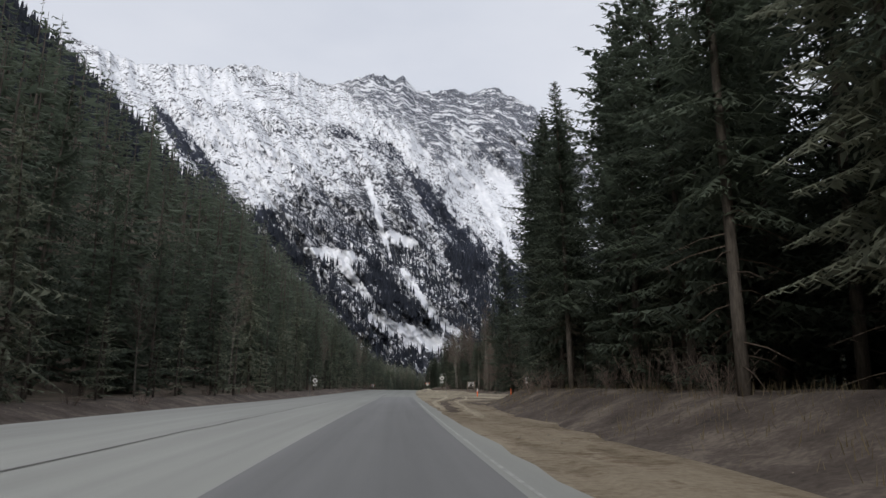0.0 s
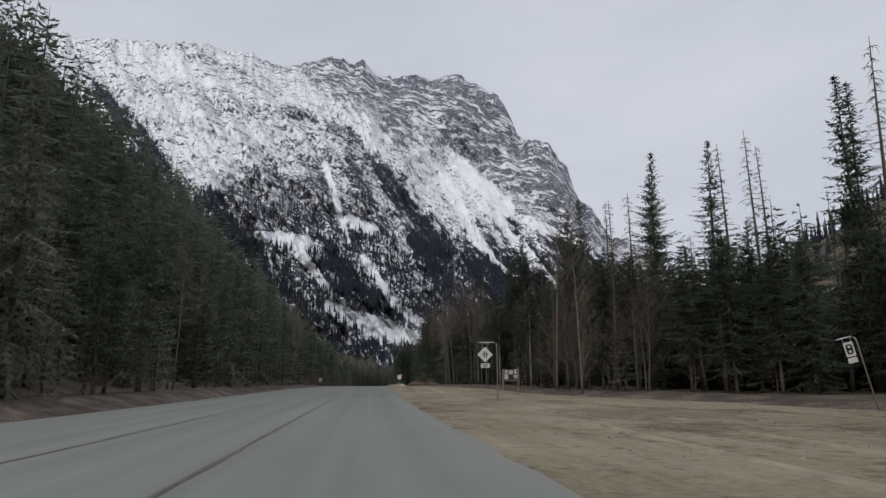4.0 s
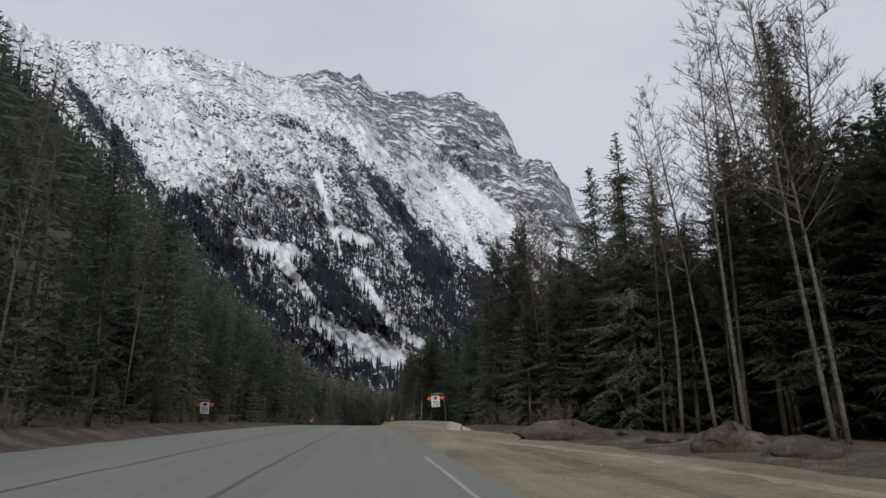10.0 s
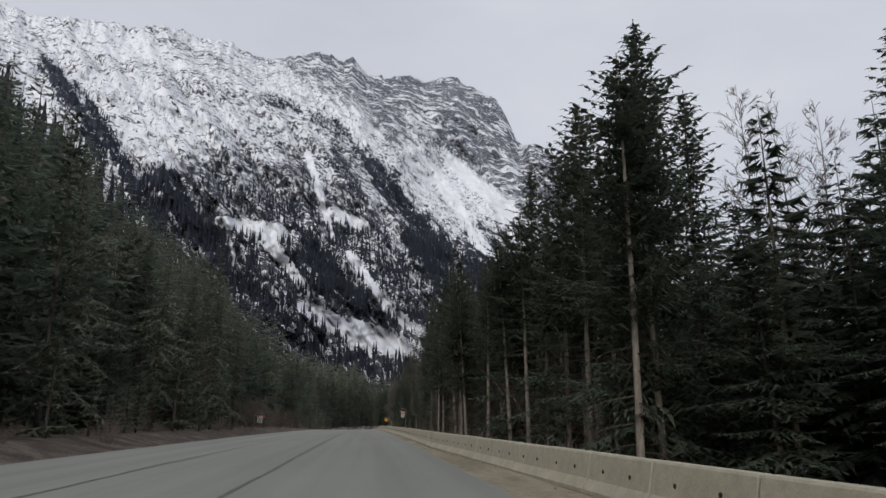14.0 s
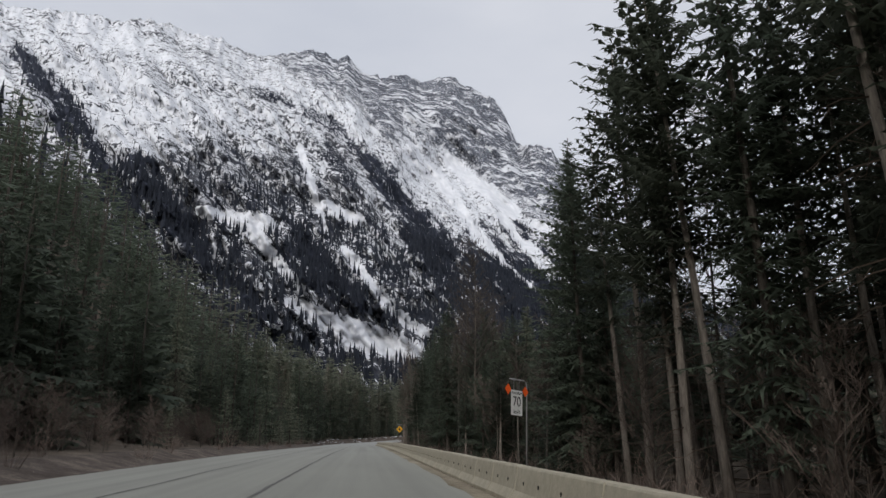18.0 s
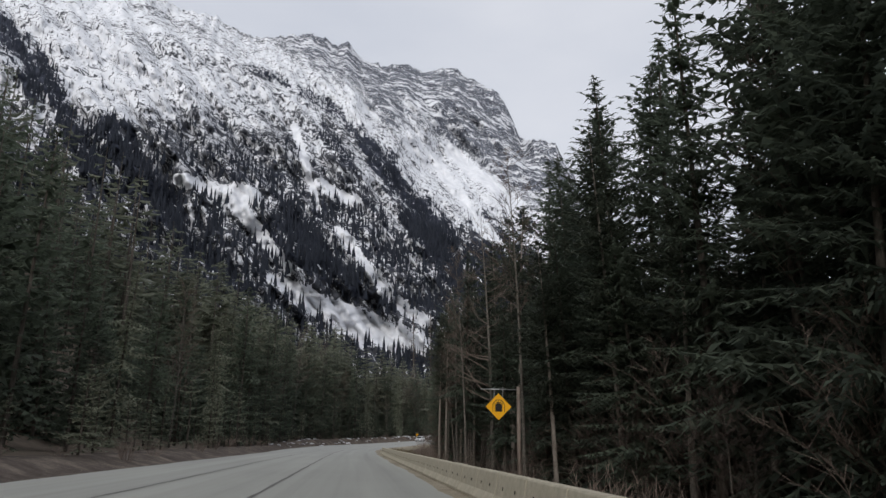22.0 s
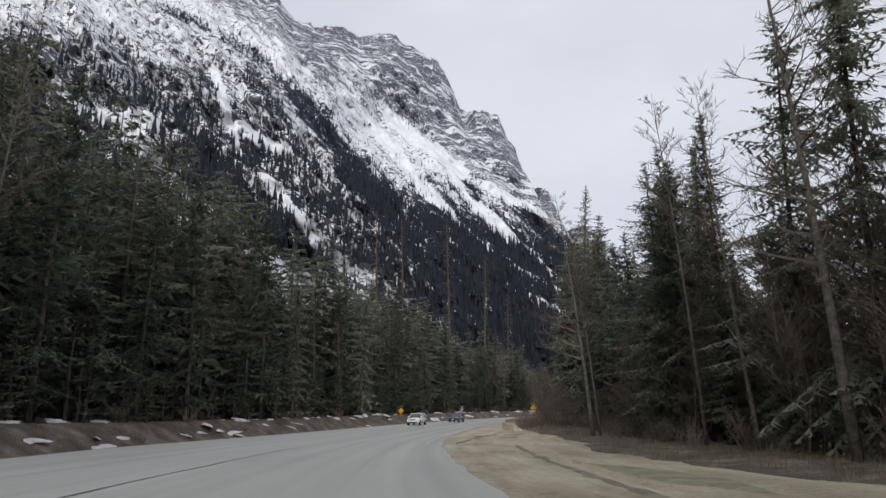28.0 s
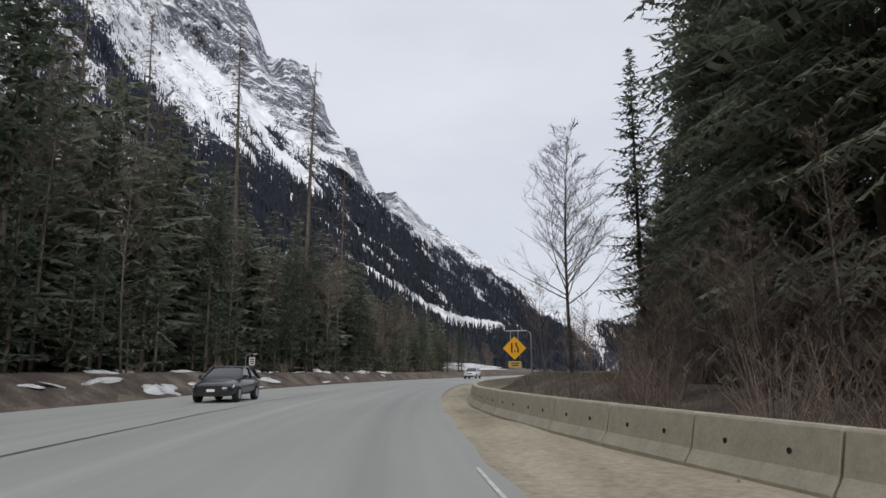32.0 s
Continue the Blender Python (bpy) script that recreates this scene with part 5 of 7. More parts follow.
woods("inner_woods", -40, 700, lambda s: along(TREE_EDGE, s) + 17, lambda s: along(TREE_EDGE, s) + 42, 1100, "dense dark conifers deep in the wood", (18, 27), 16, M_NEEDLE_SHADED, 1.1, lambda s: along(WOOD_TALL, s), None, (350, 420))
woods("deep_woods", 330, 600, lambda s: along(TREE_EDGE, s) + 40, lambda s: along(TREE_EDGE, s) + 112, 620, "dark conifers far back in the wood", (9, 15), 66, M_NEEDLE_SHADED, 1.0)
woods("bend_woods", 695, 830, lambda s: along(BEND_EDGE, s) + 9, lambda s: along(BEND_EDGE, s) + 30, 110, "dense dark conifers inside the bend", (15, 22), 26, M_NEEDLE_HAZED, 1.0)
g8 = np.random.default_rng(8)
hs_, hd_ = g8.uniform(-60, 680, 2300), -70 - 270 * g8.random(2300)
far_woods("upper_hillside_woods", land_point(hs_, hd_), "dark conifers high on the slope", 9, (13, 22))
rs_, rd_ = g8.uniform(70, 330, 5000), 50 + 262 * g8.random(5000)
far_woods("right_hillside_woods", land_point(rs_, rd_), "dark conifers on the hillside beyond the side road", 19, (4, 9))
vx, vy = g8.uniform(-260, 620, 2600), g8.uniform(880, 1380, 2600)
vs, vd = road_sd(vx, vy)
vsc = np.clip(vs, -80, 1000)
keep = (np.abs(vd) > 16) & ~((vs < 995) & (vd > 0) & (vd < 90))
far_woods("valley_end_woods", np.stack([vx, vy, np.interp(vsc, S1, L_Z) + land_h(vsc, vd)], -1)[keep], "distant conifer forest across the end of the valley", 8, (12, 20))

# ---------------------------------------------------------------- barriers
PROFILE = ((-0.30, 0), (-0.30, 0.07), (-0.19, 0.24), (-0.105, 0.66), (-0.085, 0.69), (0.085, 0.69), (0.105, 0.66), (0.19, 0.24), (0.30, 0.07), (0.30, 0))


def barrier_mesh(length):
    sh = Shape()
    n = len(PROFILE)
    secs = [(-length / 2, 0.988), (-length / 2 + 0.02, 1.0), (length / 2 - 0.02, 1.0), (length / 2, 0.988)]
    for y, k in secs:
        sh.v += [(x * k, y, z * k) for x, z in PROFILE]
    for a in range(3):
        sh.f += [(a * n + j, a * n + (j + 1) % n, (a + 1) * n + (j + 1) % n, (a + 1) * n + j) for j in range(n)]
    sh.f += [tuple(reversed(range(n))), tuple(range(3 * n, 4 * n))]
    return sh.mesh("barrier_body", M_CONCRETE)


# A solid dark plug on the face; the hole's shade is painted, not cut.
def hole_mesh():
    sh = Shape()
    sh.tube([(-0.17, 0, 0.40), (-0.12, 0, 0.40)], [0.035, 0.035], 8)
    return sh.mesh("lifting_hole_plug", M_HOLE_SHADE)


B_BODY, B_HOLE = barrier_mesh(2.46), hole_mesh()


def barrier_run(table, s0, s1, group):
    s = s0
    while s < s1:
        d0, d1 = along(table, s), along(table, s + 2.5)
        a, b = road_at(s, d0), road_at(s + 2.5, d1)
        mid = (a + b) / 2
        ang = math.degrees(math.atan2(b[1] - a[1], b[0] - a[0])) - 90
        ob = thing("concrete_barrier", "weathered tan concrete road barrier section", "barrier", group)
        part("barrier_body", B_BODY, ob)
        for y in (-0.55, 0.55):
            part("lifting_hole_plug", B_HOLE, ob, "", pose(0, y, 0))
        ob.matrix_basis = pose(mid[0], mid[1], mid[2] - 0.02 + rng.normal(0, 0.003), math.degrees(math.atan2(b[2] - a[2], 2.5)) + rng.normal(0, 0.06), 0, ang + rng.normal(0, 0.2))
        s += 2.5 * math.sqrt(1 + ((d1 - d0) / 2.5) ** 2) * 1.002


def barrier_piece(a, b, h0, h1, group, label):
    """A loose section between two places (s, d), its top falling from h0 to h1 of the full height."""
    p0, p1 = road_at(*a), road_at(*b)
    length = float(np.hypot(*(p1 - p0)[:2])) - 0.03
    sh = Shape()
    n = len(PROFILE)
    for y, k in ((-length / 2, h0 - 0.012), (-length / 2 + 0.02, h0), (0, (h0 + h1) / 2), (length / 2 - 0.02, h1), (length / 2, h1 - 0.012)):
        sh.v += [(x * (0.55 + 0.45 * k), y, z * k) for x, z in PROFILE]
    for q in range(4):
        sh.f += [(q * n + j, q * n + (j + 1) % n, (q + 1) * n + (j + 1) % n, (q + 1) * n + j) for j in range(n)]
    sh.f += [tuple(reversed(range(n))), tuple(range(4 * n, 5 * n))]
    ob = thing("concrete_barrier", label, "barrier", group)
    part("barrier_body", sh.mesh("barrier_body", M_CONCRETE), ob)
    if min(h0, h1) > 0.9:
        part("lifting_hole_plug", B_HOLE, ob, "", pose(0, 0.2, 0))
    mid = (p0 + p1) / 2
    ob.matrix_basis = pose(mid[0], mid[1], mid[2] - 0.02, 0, 0, math.degrees(math.atan2(p1[1] - p0[1], p1[0] - p0[0])) - 90)


BARRIER_A = ((262, 6.8), (267, 6.5), (271, 6.15), (275, 5.95), (279, 5.85), (283, 5.7), (289, 5.4), (298, 4.9), (308, 4.25), (330, 3.25), (1000, 3.15))
BARRIER_B = ((689, 7.2), (694.7, 5.95), (697, 5.5), (700, 5.05), (703, 4.7), (706, 4.3), (709, 3.9), (712.5, 3.4), (718, 2.85), (724, 2.65), (730, 2.9), (738, 3.7), (750, 5.4), (800, 12), (1000, 40))
barrier_run(BARRIER_A, 268.4, 557, "first row of concrete barriers")
barrier_run(BARRIER_B, 694.75, 772, "second row of concrete barriers")
for a, b, h0, h1, grp, lab in (((268.3, 6.5), (267.75, 7.3), 1.0, 0.72, "first row of concrete barriers", "weathered tan concrete barrier end section, turned from the road"), ((267.72, 7.36), (267.55, 8.05), 0.55, 0.15, "first row of concrete barriers", "low sloping concrete barrier end on the gravel"),
                               ((694.62, 6.0), (693.05, 6.45), 1.0, 1.0, "second row of concrete barriers", "short loose concrete barrier section, out of line"), ((692.98, 6.55), (692.35, 6.8), 1.0, 0.97, "second row of concrete barriers", "short loose concrete barrier section, out of line"),
                               ((692.28, 6.82), (690.55, 6.95), 0.96, 0.92, "second row of concrete barriers", "tilted concrete barrier section at the gap"), ((690.45, 7.0), (690.1, 7.95), 0.72, 0.25, "second row of concrete barriers", "broken sloping concrete barrier end")):
    barrier_piece(a, b, h0, h1, grp, lab)


# ---------------------------------------------------------------- single trees that stand out
M_DARKTWIG = foliage("dark_grey_twigs", (0.035, 0.03, 0.026), (0.105, 0.087, 0.074), 0.0)
M_DARKBARK = bark("grey_cottonwood_bark", (0.05, 0.042, 0.035), (0.17, 0.145, 0.12), (6, 6, 3))
kind_of("cottonwood_tree", "tall leafless cottonwood with dark grey bark", "tree", "bare cottonwoods",
        [(21, bare_tree_meshes(71, 21, 0.36, 0.24, M_DARKBARK, 0.02, 74, 1.15, 0.3, 0.9, 2.2, M_DARKTWIG)), (20, bare_tree_meshes(72, 20, 0.28, 0.33, M_DARKBARK, 0.02, 64, 1.4, 0.4, 1.0, 2.0, M_DARKTWIG)), (18, bare_tree_meshes(73, 18, 0.3, 0.2, M_BIRCH, 0.06, 34, 1.6, 0.0, 0.6, 1.75))])
for nm, s, d, h, var, tilt in (
        ("spruce_tree", 59.3, 9.9, 13.2, 2, (0, -3)), ("spruce_tree", 49, 11, 22, 0, (0, 0)), ("spruce_tree", 54, 12, 19.5, 1, (0, -2)), ("dead_tree", 38, 13.5, 24, 0, (0, 0)),
        ("dead_tree", 42, 14, 24, 1, (0, 0)), ("dead_tree", 31, 14.5, 22, 2, (0, 0)), ("dead_tree", 131, 39.3, 28.2, 0, (0, 0)), ("spruce_tree", 126.6, 33.2, 22.5, 5, (0, 0)),
        ("dead_tree", 122.3, 40.3, 23.6, 1, (0, -2)), ("spruce_tree", 132, 37.8, 24.5, 5, (0, 0)), ("spruce_tree", 126.1, 37, 19, 0, (0, 0)), ("dead_tree", 149.7, 39.6, 27.3, 0, (0, 0)),
        ("dead_tree", 150.5, 41.4, 25.9, 1, (0, 0)), ("spruce_tree", 136, 27.6, 21, 5, (0, 0)), ("dead_tree", 137.6, 30, 21.2, 2, (0, 0)), ("spruce_tree", 159.3, 22.1, 20.5, 0, (0, 0)),
        ("spruce_tree", 166, 25, 19, 5, (0, 0)), ("birch_tree", 146, 16.8, 19.5, 1, (0, 0)), ("birch_tree", 137.5, 16.6, 16, 3, (0, 0)), ("dead_tree", 167.6, 30.5, 24.2, 0, (0, 0)),
        ("dead_tree", 161, 27.5, 22, 1, (0, 0)), ("spruce_tree", 162.7, 33.7, 28.8, 5, (0, 0)), ("spruce_tree", 178.9, 30.2, 27.1, 5, (0, 0)), ("dead_tree", 149.5, 26, 20, 2, (0, 0)),
        ("spruce_tree", 148.5, 28, 21.5, 1, (0, 0)), ("spruce_tree", 187.6, 30.3, 22.6, 0, (0, 0)), ("pine_tree", 191.9, 24.2, 24.2, 3, (0, 0)), ("pine_tree", 191, 26.4, 21.8, 2, (0, 0)),
        ("pine_tree", 193.5, 22.6, 20, 3, (0, 0)), ("pine_tree", 201.6, 24.2, 22.8, 3, (0, 0)), ("spruce_tree", 189.9, 32.8, 24.7, 0, (0, 0)), ("spruce_tree", 181, 28, 21.5, 4, (0, 0)),
        ("spruce_tree", 220.4, 30.7, 28.2, 0, (0, 0)), ("dead_tree", 217.6, 31.5, 25, 0, (0, 0)), ("spruce_tree", 237.9, 33.6, 29.6, 5, (0, 0)), ("spruce_tree", 239.5, 34.8, 31, 4, (0, 0)),
        ("spruce_tree", 250.7, 26.7, 27.6, 5, (0, 0)), ("birch_tree", 213.1, 19.2, 20.4, 1, (0, -3)), ("birch_tree", 208, 20.5, 18, 3, (0, -3)), ("birch_tree", 226, 19.1, 21.4, 3, (0, -4)),
        ("birch_tree", 221.5, 19, 20.5, 0, (0, -3)), ("birch_tree", 218, 19.4, 19, 1, (0, -3)), ("birch_tree", 230.7, 20.5, 20, 1, (0, -3)), ("birch_tree", 244.8, 18.8, 22.2, 1, (0, -3)),
        ("birch_tree", 243.9, 20.6, 24.6, 3, (0, -3)), ("birch_tree", 236, 17.2, 21, 0, (0, -3)), ("birch_tree", 247.6, 16.6, 19.5, 0, (0, -3)), ("birch_tree", 243.4, 16.4, 18.5, 3, (0, -4)), ("birch_tree", 251.6, 17.4, 18.6, 1, (0, -2)), ("birch_tree", 239.6, 15.8, 20, 1, (0, -4)), ("birch_tree", 233.6, 16, 18, 3, (0, -3)), ("cottonwood_tree", 239, 19.5, 22, 0, (0, 2)), ("spruce_tree", 240.7, 20.4, 19.8, 5, (0, 0)), ("spruce_tree", 247.4, 20, 18, 0, (0, 0)), ("hemlock_tree", 256.6, 20.2, 19, 0, (0, 0)), ("spruce_tree", 235.4, 20.6, 14.5, 3, (0, 0)), ("spruce_tree", 231, 21, 15.5, 1, (0, 0)), ("hemlock_tree", 268.2, 19.8, 23.4, 2, (0, 0)),
        ("hemlock_tree", 254.5, 17, 20.5, 0, (0, 0)), ("hemlock_tree", 264, 20.5, 21, 1, (0, 0)), ("birch_tree", 274.8, 15.1, 21.6, 1, (0, 2)), ("birch_tree", 269.8, 14.9, 20.1, 3, (0, 2)),
        ("birch_tree", 268.6, 15.9, 19, 0, (0, 2)), ("spruce_tree", 277, 14, 20.5, 0, (0, 0)), ("spruce_tree", 284.5, 12.8, 21, 0, (0, 0)), ("spruce_tree", 281.5, 15.5, 21.5, 4, (0, 0)),
        ("spruce_tree", 286.5, 17.2, 24, 1, (0, 0)), ("cottonwood_tree", 296.4, 14.8, 25, 1, (0, 1)), ("cottonwood_tree", 298.8, 15, 20, 0, (0, -2)), ("spruce_tree", 297, 12.9, 15.8, 0, (0, 0)), ("hemlock_tree", 293.6, 13.2, 11.4, 0, (0, 0)), ("hemlock_tree", 290.6, 13.4, 10.2, 2, (0, 0)), ("spruce_tree", 299.5, 12.4, 12.2, 3, (0, 0)), ("spruce_tree", 306, 12.6, 11.6, 2, (0, 0)), ("cottonwood_tree", 279, 15, 23, 0, (0, 3)), ("birch_tree", 272.5, 15.6, 22, 1, (0, -5)),
        ("spruce_tree", 302.8, 13, 15.2, 2, (0, 0)), ("spruce_tree", 299.5, 14.5, 17.2, 0, (0, 0)), ("spruce_tree", 307.5, 13.8, 12.5, 3, (0, 0)), ("spruce_tree", 314, 13.8, 13.5, 4, (0, 0)),
        ("spruce_tree", 320.8, 9.6, 18, 0, (0, 0)), ("pine_tree", 319.8, 9.2, 15, 1, (0, -1)), ("pine_tree", 330, 10, 18.8, 3, (0, 0)), ("pine_tree", 327, 9.2, 17, 2, (0, 0)),
        ("spruce_tree", 325.5, 13.6, 17.4, 2, (0, 0)), ("birch_tree", 327.9, 18.2, 18.7, 1, (0, 0)), ("birch_tree", 325, 18, 17, 3, (0, 2)), ("birch_tree", 321, 16.5, 14.2, 0, (0, 0)),
        ("spruce_tree", 338, 9.6, 18.6, 2, (0, 0)), ("pine_tree", 334, 10.4, 17.5, 0, (0, 0)), ("cottonwood_tree", 377.3, 10.2, 19.8, 0, (0, 2)), ("pine_tree", 383, 9.4, 19.8, 1, (0, 0)), ("pine_tree", 386.4, 11.4, 21, 3, (0, 0)), ("spruce_tree", 382.6, 12.6, 20.6, 4, (0, 0)), ("pine_tree", 378.6, 12.4, 19.4, 1, (0, 0)),
        ("spruce_tree", 389, 9.8, 18.6, 5, (0, 0)), ("pine_tree", 372, 9.6, 20, 1, (0, -3)), ("spruce_tree", 366, 10.6, 21, 1, (0, -3)), ("pine_tree", 390.6, 10.6, 19.2, 0, (0, 0)),
        ("pine_tree", 395.1, 10.4, 19.1, 3, (0, 0)), ("spruce_tree", 404, 10.6, 19.8, 5, (0, 0)), ("pine_tree", 409, 10.4, 19.2, 2, (0, 0)), ("pine_tree", 399, 11, 21, 1, (0, -4)),
        ("spruce_tree", 420, 10.6, 18.5, 1, (0, 0)), ("spruce_tree", 424, 11.8, 19.6, 0, (0, 0)), ("pine_tree", 416, 12, 21.5, 1, (0, 0)), ("birch_tree", 414, 14.5, 18, 1, (0, -2)),
        ("pine_tree", 408, 11.2, 20, 0, (0, -4)), ("cottonwood_tree", 459.6, 11.6, 24.2, 0, (0, 0)), ("hemlock_tree", 453.5, 13.6, 14.4, 0, (0, 0)), ("spruce_tree", 459, 13.8, 13.4, 2, (0, 0)), ("spruce_tree", 463, 14.2, 14.8, 5, (0, 0)), ("spruce_tree", 469.6, 13.8, 15.8, 3, (0, 0)), ("hemlock_tree", 448.6, 14.4, 14.6, 2, (0, 0)), ("spruce_tree", 446.6, 13.4, 13.4, 0, (0, 0)), ("spruce_tree", 451.4, 18, 16.4, 3, (0, 0)), ("spruce_tree", 454, 16, 15.6, 3, (0, 0)), ("birch_tree", 458.6, 22.2, 23.3, 3, (0, 0)),
        ("spruce_tree", 463.1, 26.8, 24.1, 0, (0, 0)), ("spruce_tree", 465.3, 32.8, 32, 0, (0, 0)), ("spruce_tree", 444.6, 22, 19.6, 2, (0, 0)), ("birch_tree", 438.8, 9.7, 7.5, 0, (0, 2)),
        ("birch_tree", 434, 10.4, 10, 1, (0, 4)), ("spruce_tree", 473.8, 11.4, 14.9, 2, (0, 0)), ("spruce_tree", 476.2, 15.9, 19.9, 0, (0, 0)), ("spruce_tree", 471, 16, 17, 5, (0, 0)),
        ("spruce_tree", 466.5, 16, 15, 0, (0, 0)), ("birch_tree", 487.6, 15.6, 24.5, 1, (0, 0)), ("birch_tree", 479, 12.5, 19, 3, (0, 0)), ("spruce_tree", 491.1, 11.8, 21.7, 0, (0, 0)),
        ("spruce_tree", 494.2, 12.4, 24, 0, (0, 0)), ("spruce_tree", 488, 13, 17, 2, (0, 0)), ("spruce_tree", 497, 11.2, 20.5, 5, (0, 0)), ("cottonwood_tree", 483, 14.5, 24, 0, (0, 0)),
        ("cottonwood_tree", 478, 15.5, 22, 1, (0, 1)), ("birch_tree", 512.7, 8.9, 19.6, 1, (0, 0)), ("spruce_tree", 517.5, 12, 21, 5, (0, 0)), ("spruce_tree", 513.5, 12, 19.8, 0, (0, 0)),
        ("spruce_tree", 510, 12.2, 21.5, 0, (0, 0)), ("spruce_tree", 506.5, 12, 21, 1, (0, 0)), ("spruce_tree", 503.2, 12.1, 20, 0, (0, 0)), ("spruce_tree", 501.2, 12, 20.2, 5, (0, 0)), ("pine_tree", 526.8, 12, 21.4, 3, (0, 0)), ("pine_tree", 541.5, 12.4, 20.2, 3, (0, 0)),
        ("pine_tree", 537, 12.4, 21.4, 2, (0, 0)), ("pine_tree", 531.5, 12.6, 22, 3, (0, 0)), ("spruce_tree", 522, 14.2, 22, 0, (0, 0)), ("cottonwood_tree", 523.6, 9.4, 19, 2, (0, -1)),
        ("cottonwood_tree", 547.6, 11.6, 21, 2, (0, -1)), ("pine_tree", 552.6, 9.1, 17, 1, (0, 0)), ("pine_tree", 551.4, 9.7, 18, 0, (0, 0)), ("cottonwood_tree", 541.6, 9.6, 16, 2, (0, -2)), ("birch_tree", 539.8, 9.2, 12, 1, (0, -2)), ("spruce_tree", 535.8, 9.4, 20, 4, (0, 0)), ("birch_tree", 532.4, 9.0, 19, 1, (0, -3)), ("spruce_tree", 559, 11.5, 21.3, 0, (0, 0)), ("spruce_tree", 558.2, 9.9, 17.8, 4, (0, 0)), ("spruce_tree", 555.5, 12.8, 18, 5, (0, 0)),
        ("pine_tree", 549, 12.4, 21.5, 3, (0, 0)), ("birch_tree", 554, 10.2, 15, 3, (0, 2)), ("cottonwood_tree", 613.8, 14.2, 25, 0, (0, -2)), ("cottonwood_tree", 622.4, 15.2, 19.5, 0, (0, -2)), ("spruce_tree", 619.5, 17, 21.8, 5, (0, 0)), ("spruce_tree", 628, 16.6, 15.8, 5, (0, 0)), ("spruce_tree", 623.6, 18, 18.6, 3, (0, 0)), ("dead_tree", 616.4, 16.4, 17.4, 1, (0, 0)), ("hemlock_tree", 612, 16, 15, 0, (0, 0)), ("cottonwood_tree", 630.5, 14.2, 20, 2, (0, -3)), ("spruce_tree", 611, 16.4, 21, 5, (0, 0)),
        ("spruce_tree", 613.5, 16.6, 20.8, 4, (0, 0)), ("spruce_tree", 606, 16.6, 22.3, 5, (0, 0)), ("hemlock_tree", 601, 16.4, 19.5, 2, (0, 0)), ("hemlock_tree", 597.5, 15.2, 22, 0, (0, 0)),
        ("spruce_tree", 643.5, 16.2, 17.4, 5, (0, 0)), ("hemlock_tree", 654, 16.3, 18.4, 0, (0, 0)), ("spruce_tree", 651, 16.2, 17, 0, (0, 0)), ("spruce_tree", 657.2, 18.4, 21, 1, (0, 0)), ("hemlock_tree", 650.2, 17.6, 19, 1, (0, 0)), ("spruce_tree", 655.6, 17.2, 17.6, 2, (0, 0)), ("hemlock_tree", 660.4, 20, 21, 2, (0, 0)), ("birch_tree", 644, 15, 18, 1, (0, -5)), ("hemlock_tree", 636.5, 16.2, 18.8, 2, (0, 0)), ("hemlock_tree", 632, 16.5, 20, 0, (0, 0)),
        ("birch_tree", 637, 14.4, 16, 3, (0, -6)), ("spruce_tree", 666.6, 20, 17.6, 2, (0, 0)), ("spruce_tree", 701.2, 25.9, 26.3, 2, (0, 0)), ("spruce_tree", 708.1, 29, 28, 5, (0, 0)),
        ("hemlock_tree", 710.6, 17.8, 26.3, 2, (0, 0)), ("spruce_tree", 712.1, 21.9, 27.1, 0, (0, 0)), ("hemlock_tree", 697.4, 16.2, 21.5, 1, (0, 0)), ("spruce_tree", 705.8, 24.7, 20, 3, (0, 0)),
        ("spruce_tree", 677.5, 26, 22.2, 0, (0, 0)), ("spruce_tree", 672, 23, 20, 5, (0, 0)), ("dead_tree", 675, 20.4, 18.4, 1, (0, -4)), ("spruce_tree", 670.9, 24.5, 25.4, 5, (0, 0)),
        ("cottonwood_tree", 666, 13.4, 20, 2, (0, -5)), ("birch_tree", 667.8, 14.2, 17.5, 3, (0, -4)), ("hemlock_tree", 728, 14.5, 39, 1, (0, 0)), ("hemlock_tree", 721, 13.8, 24, 1, (0, 0)),
        ("hemlock_tree", 734, 19, 25, 0, (0, 0)), ("hemlock_tree", 703, 19, 24, 0, (0, 0)), ("spruce_tree", 748.5, 15.2, 24.6, 5, (0, 0)), ("cottonwood_tree", 743.5, 9.4, 16.6, 1, (0, 0)), ("birch_tree", 701, 9.6, 8, 2, (0, 3)), ("birch_tree", 706, 10.6, 7, 0, (0, -3)), ("birch_tree", 713, 9.8, 6.5, 2, (0, 2))):
    plant(nm, s, d, h, var, tilt=tilt, most=420)
for s, d, h in ((648, -40, 31), (664, -38, 33), (690, -34, 32), (778.5, -20, 40), (789.7, -36.4, 53), (774, -48.8, 50), (788, -50.5, 52), (806, -27, 34), (600, -26, 24), (575, -24, 22)):
    plant("dead_tree", s, d, h)

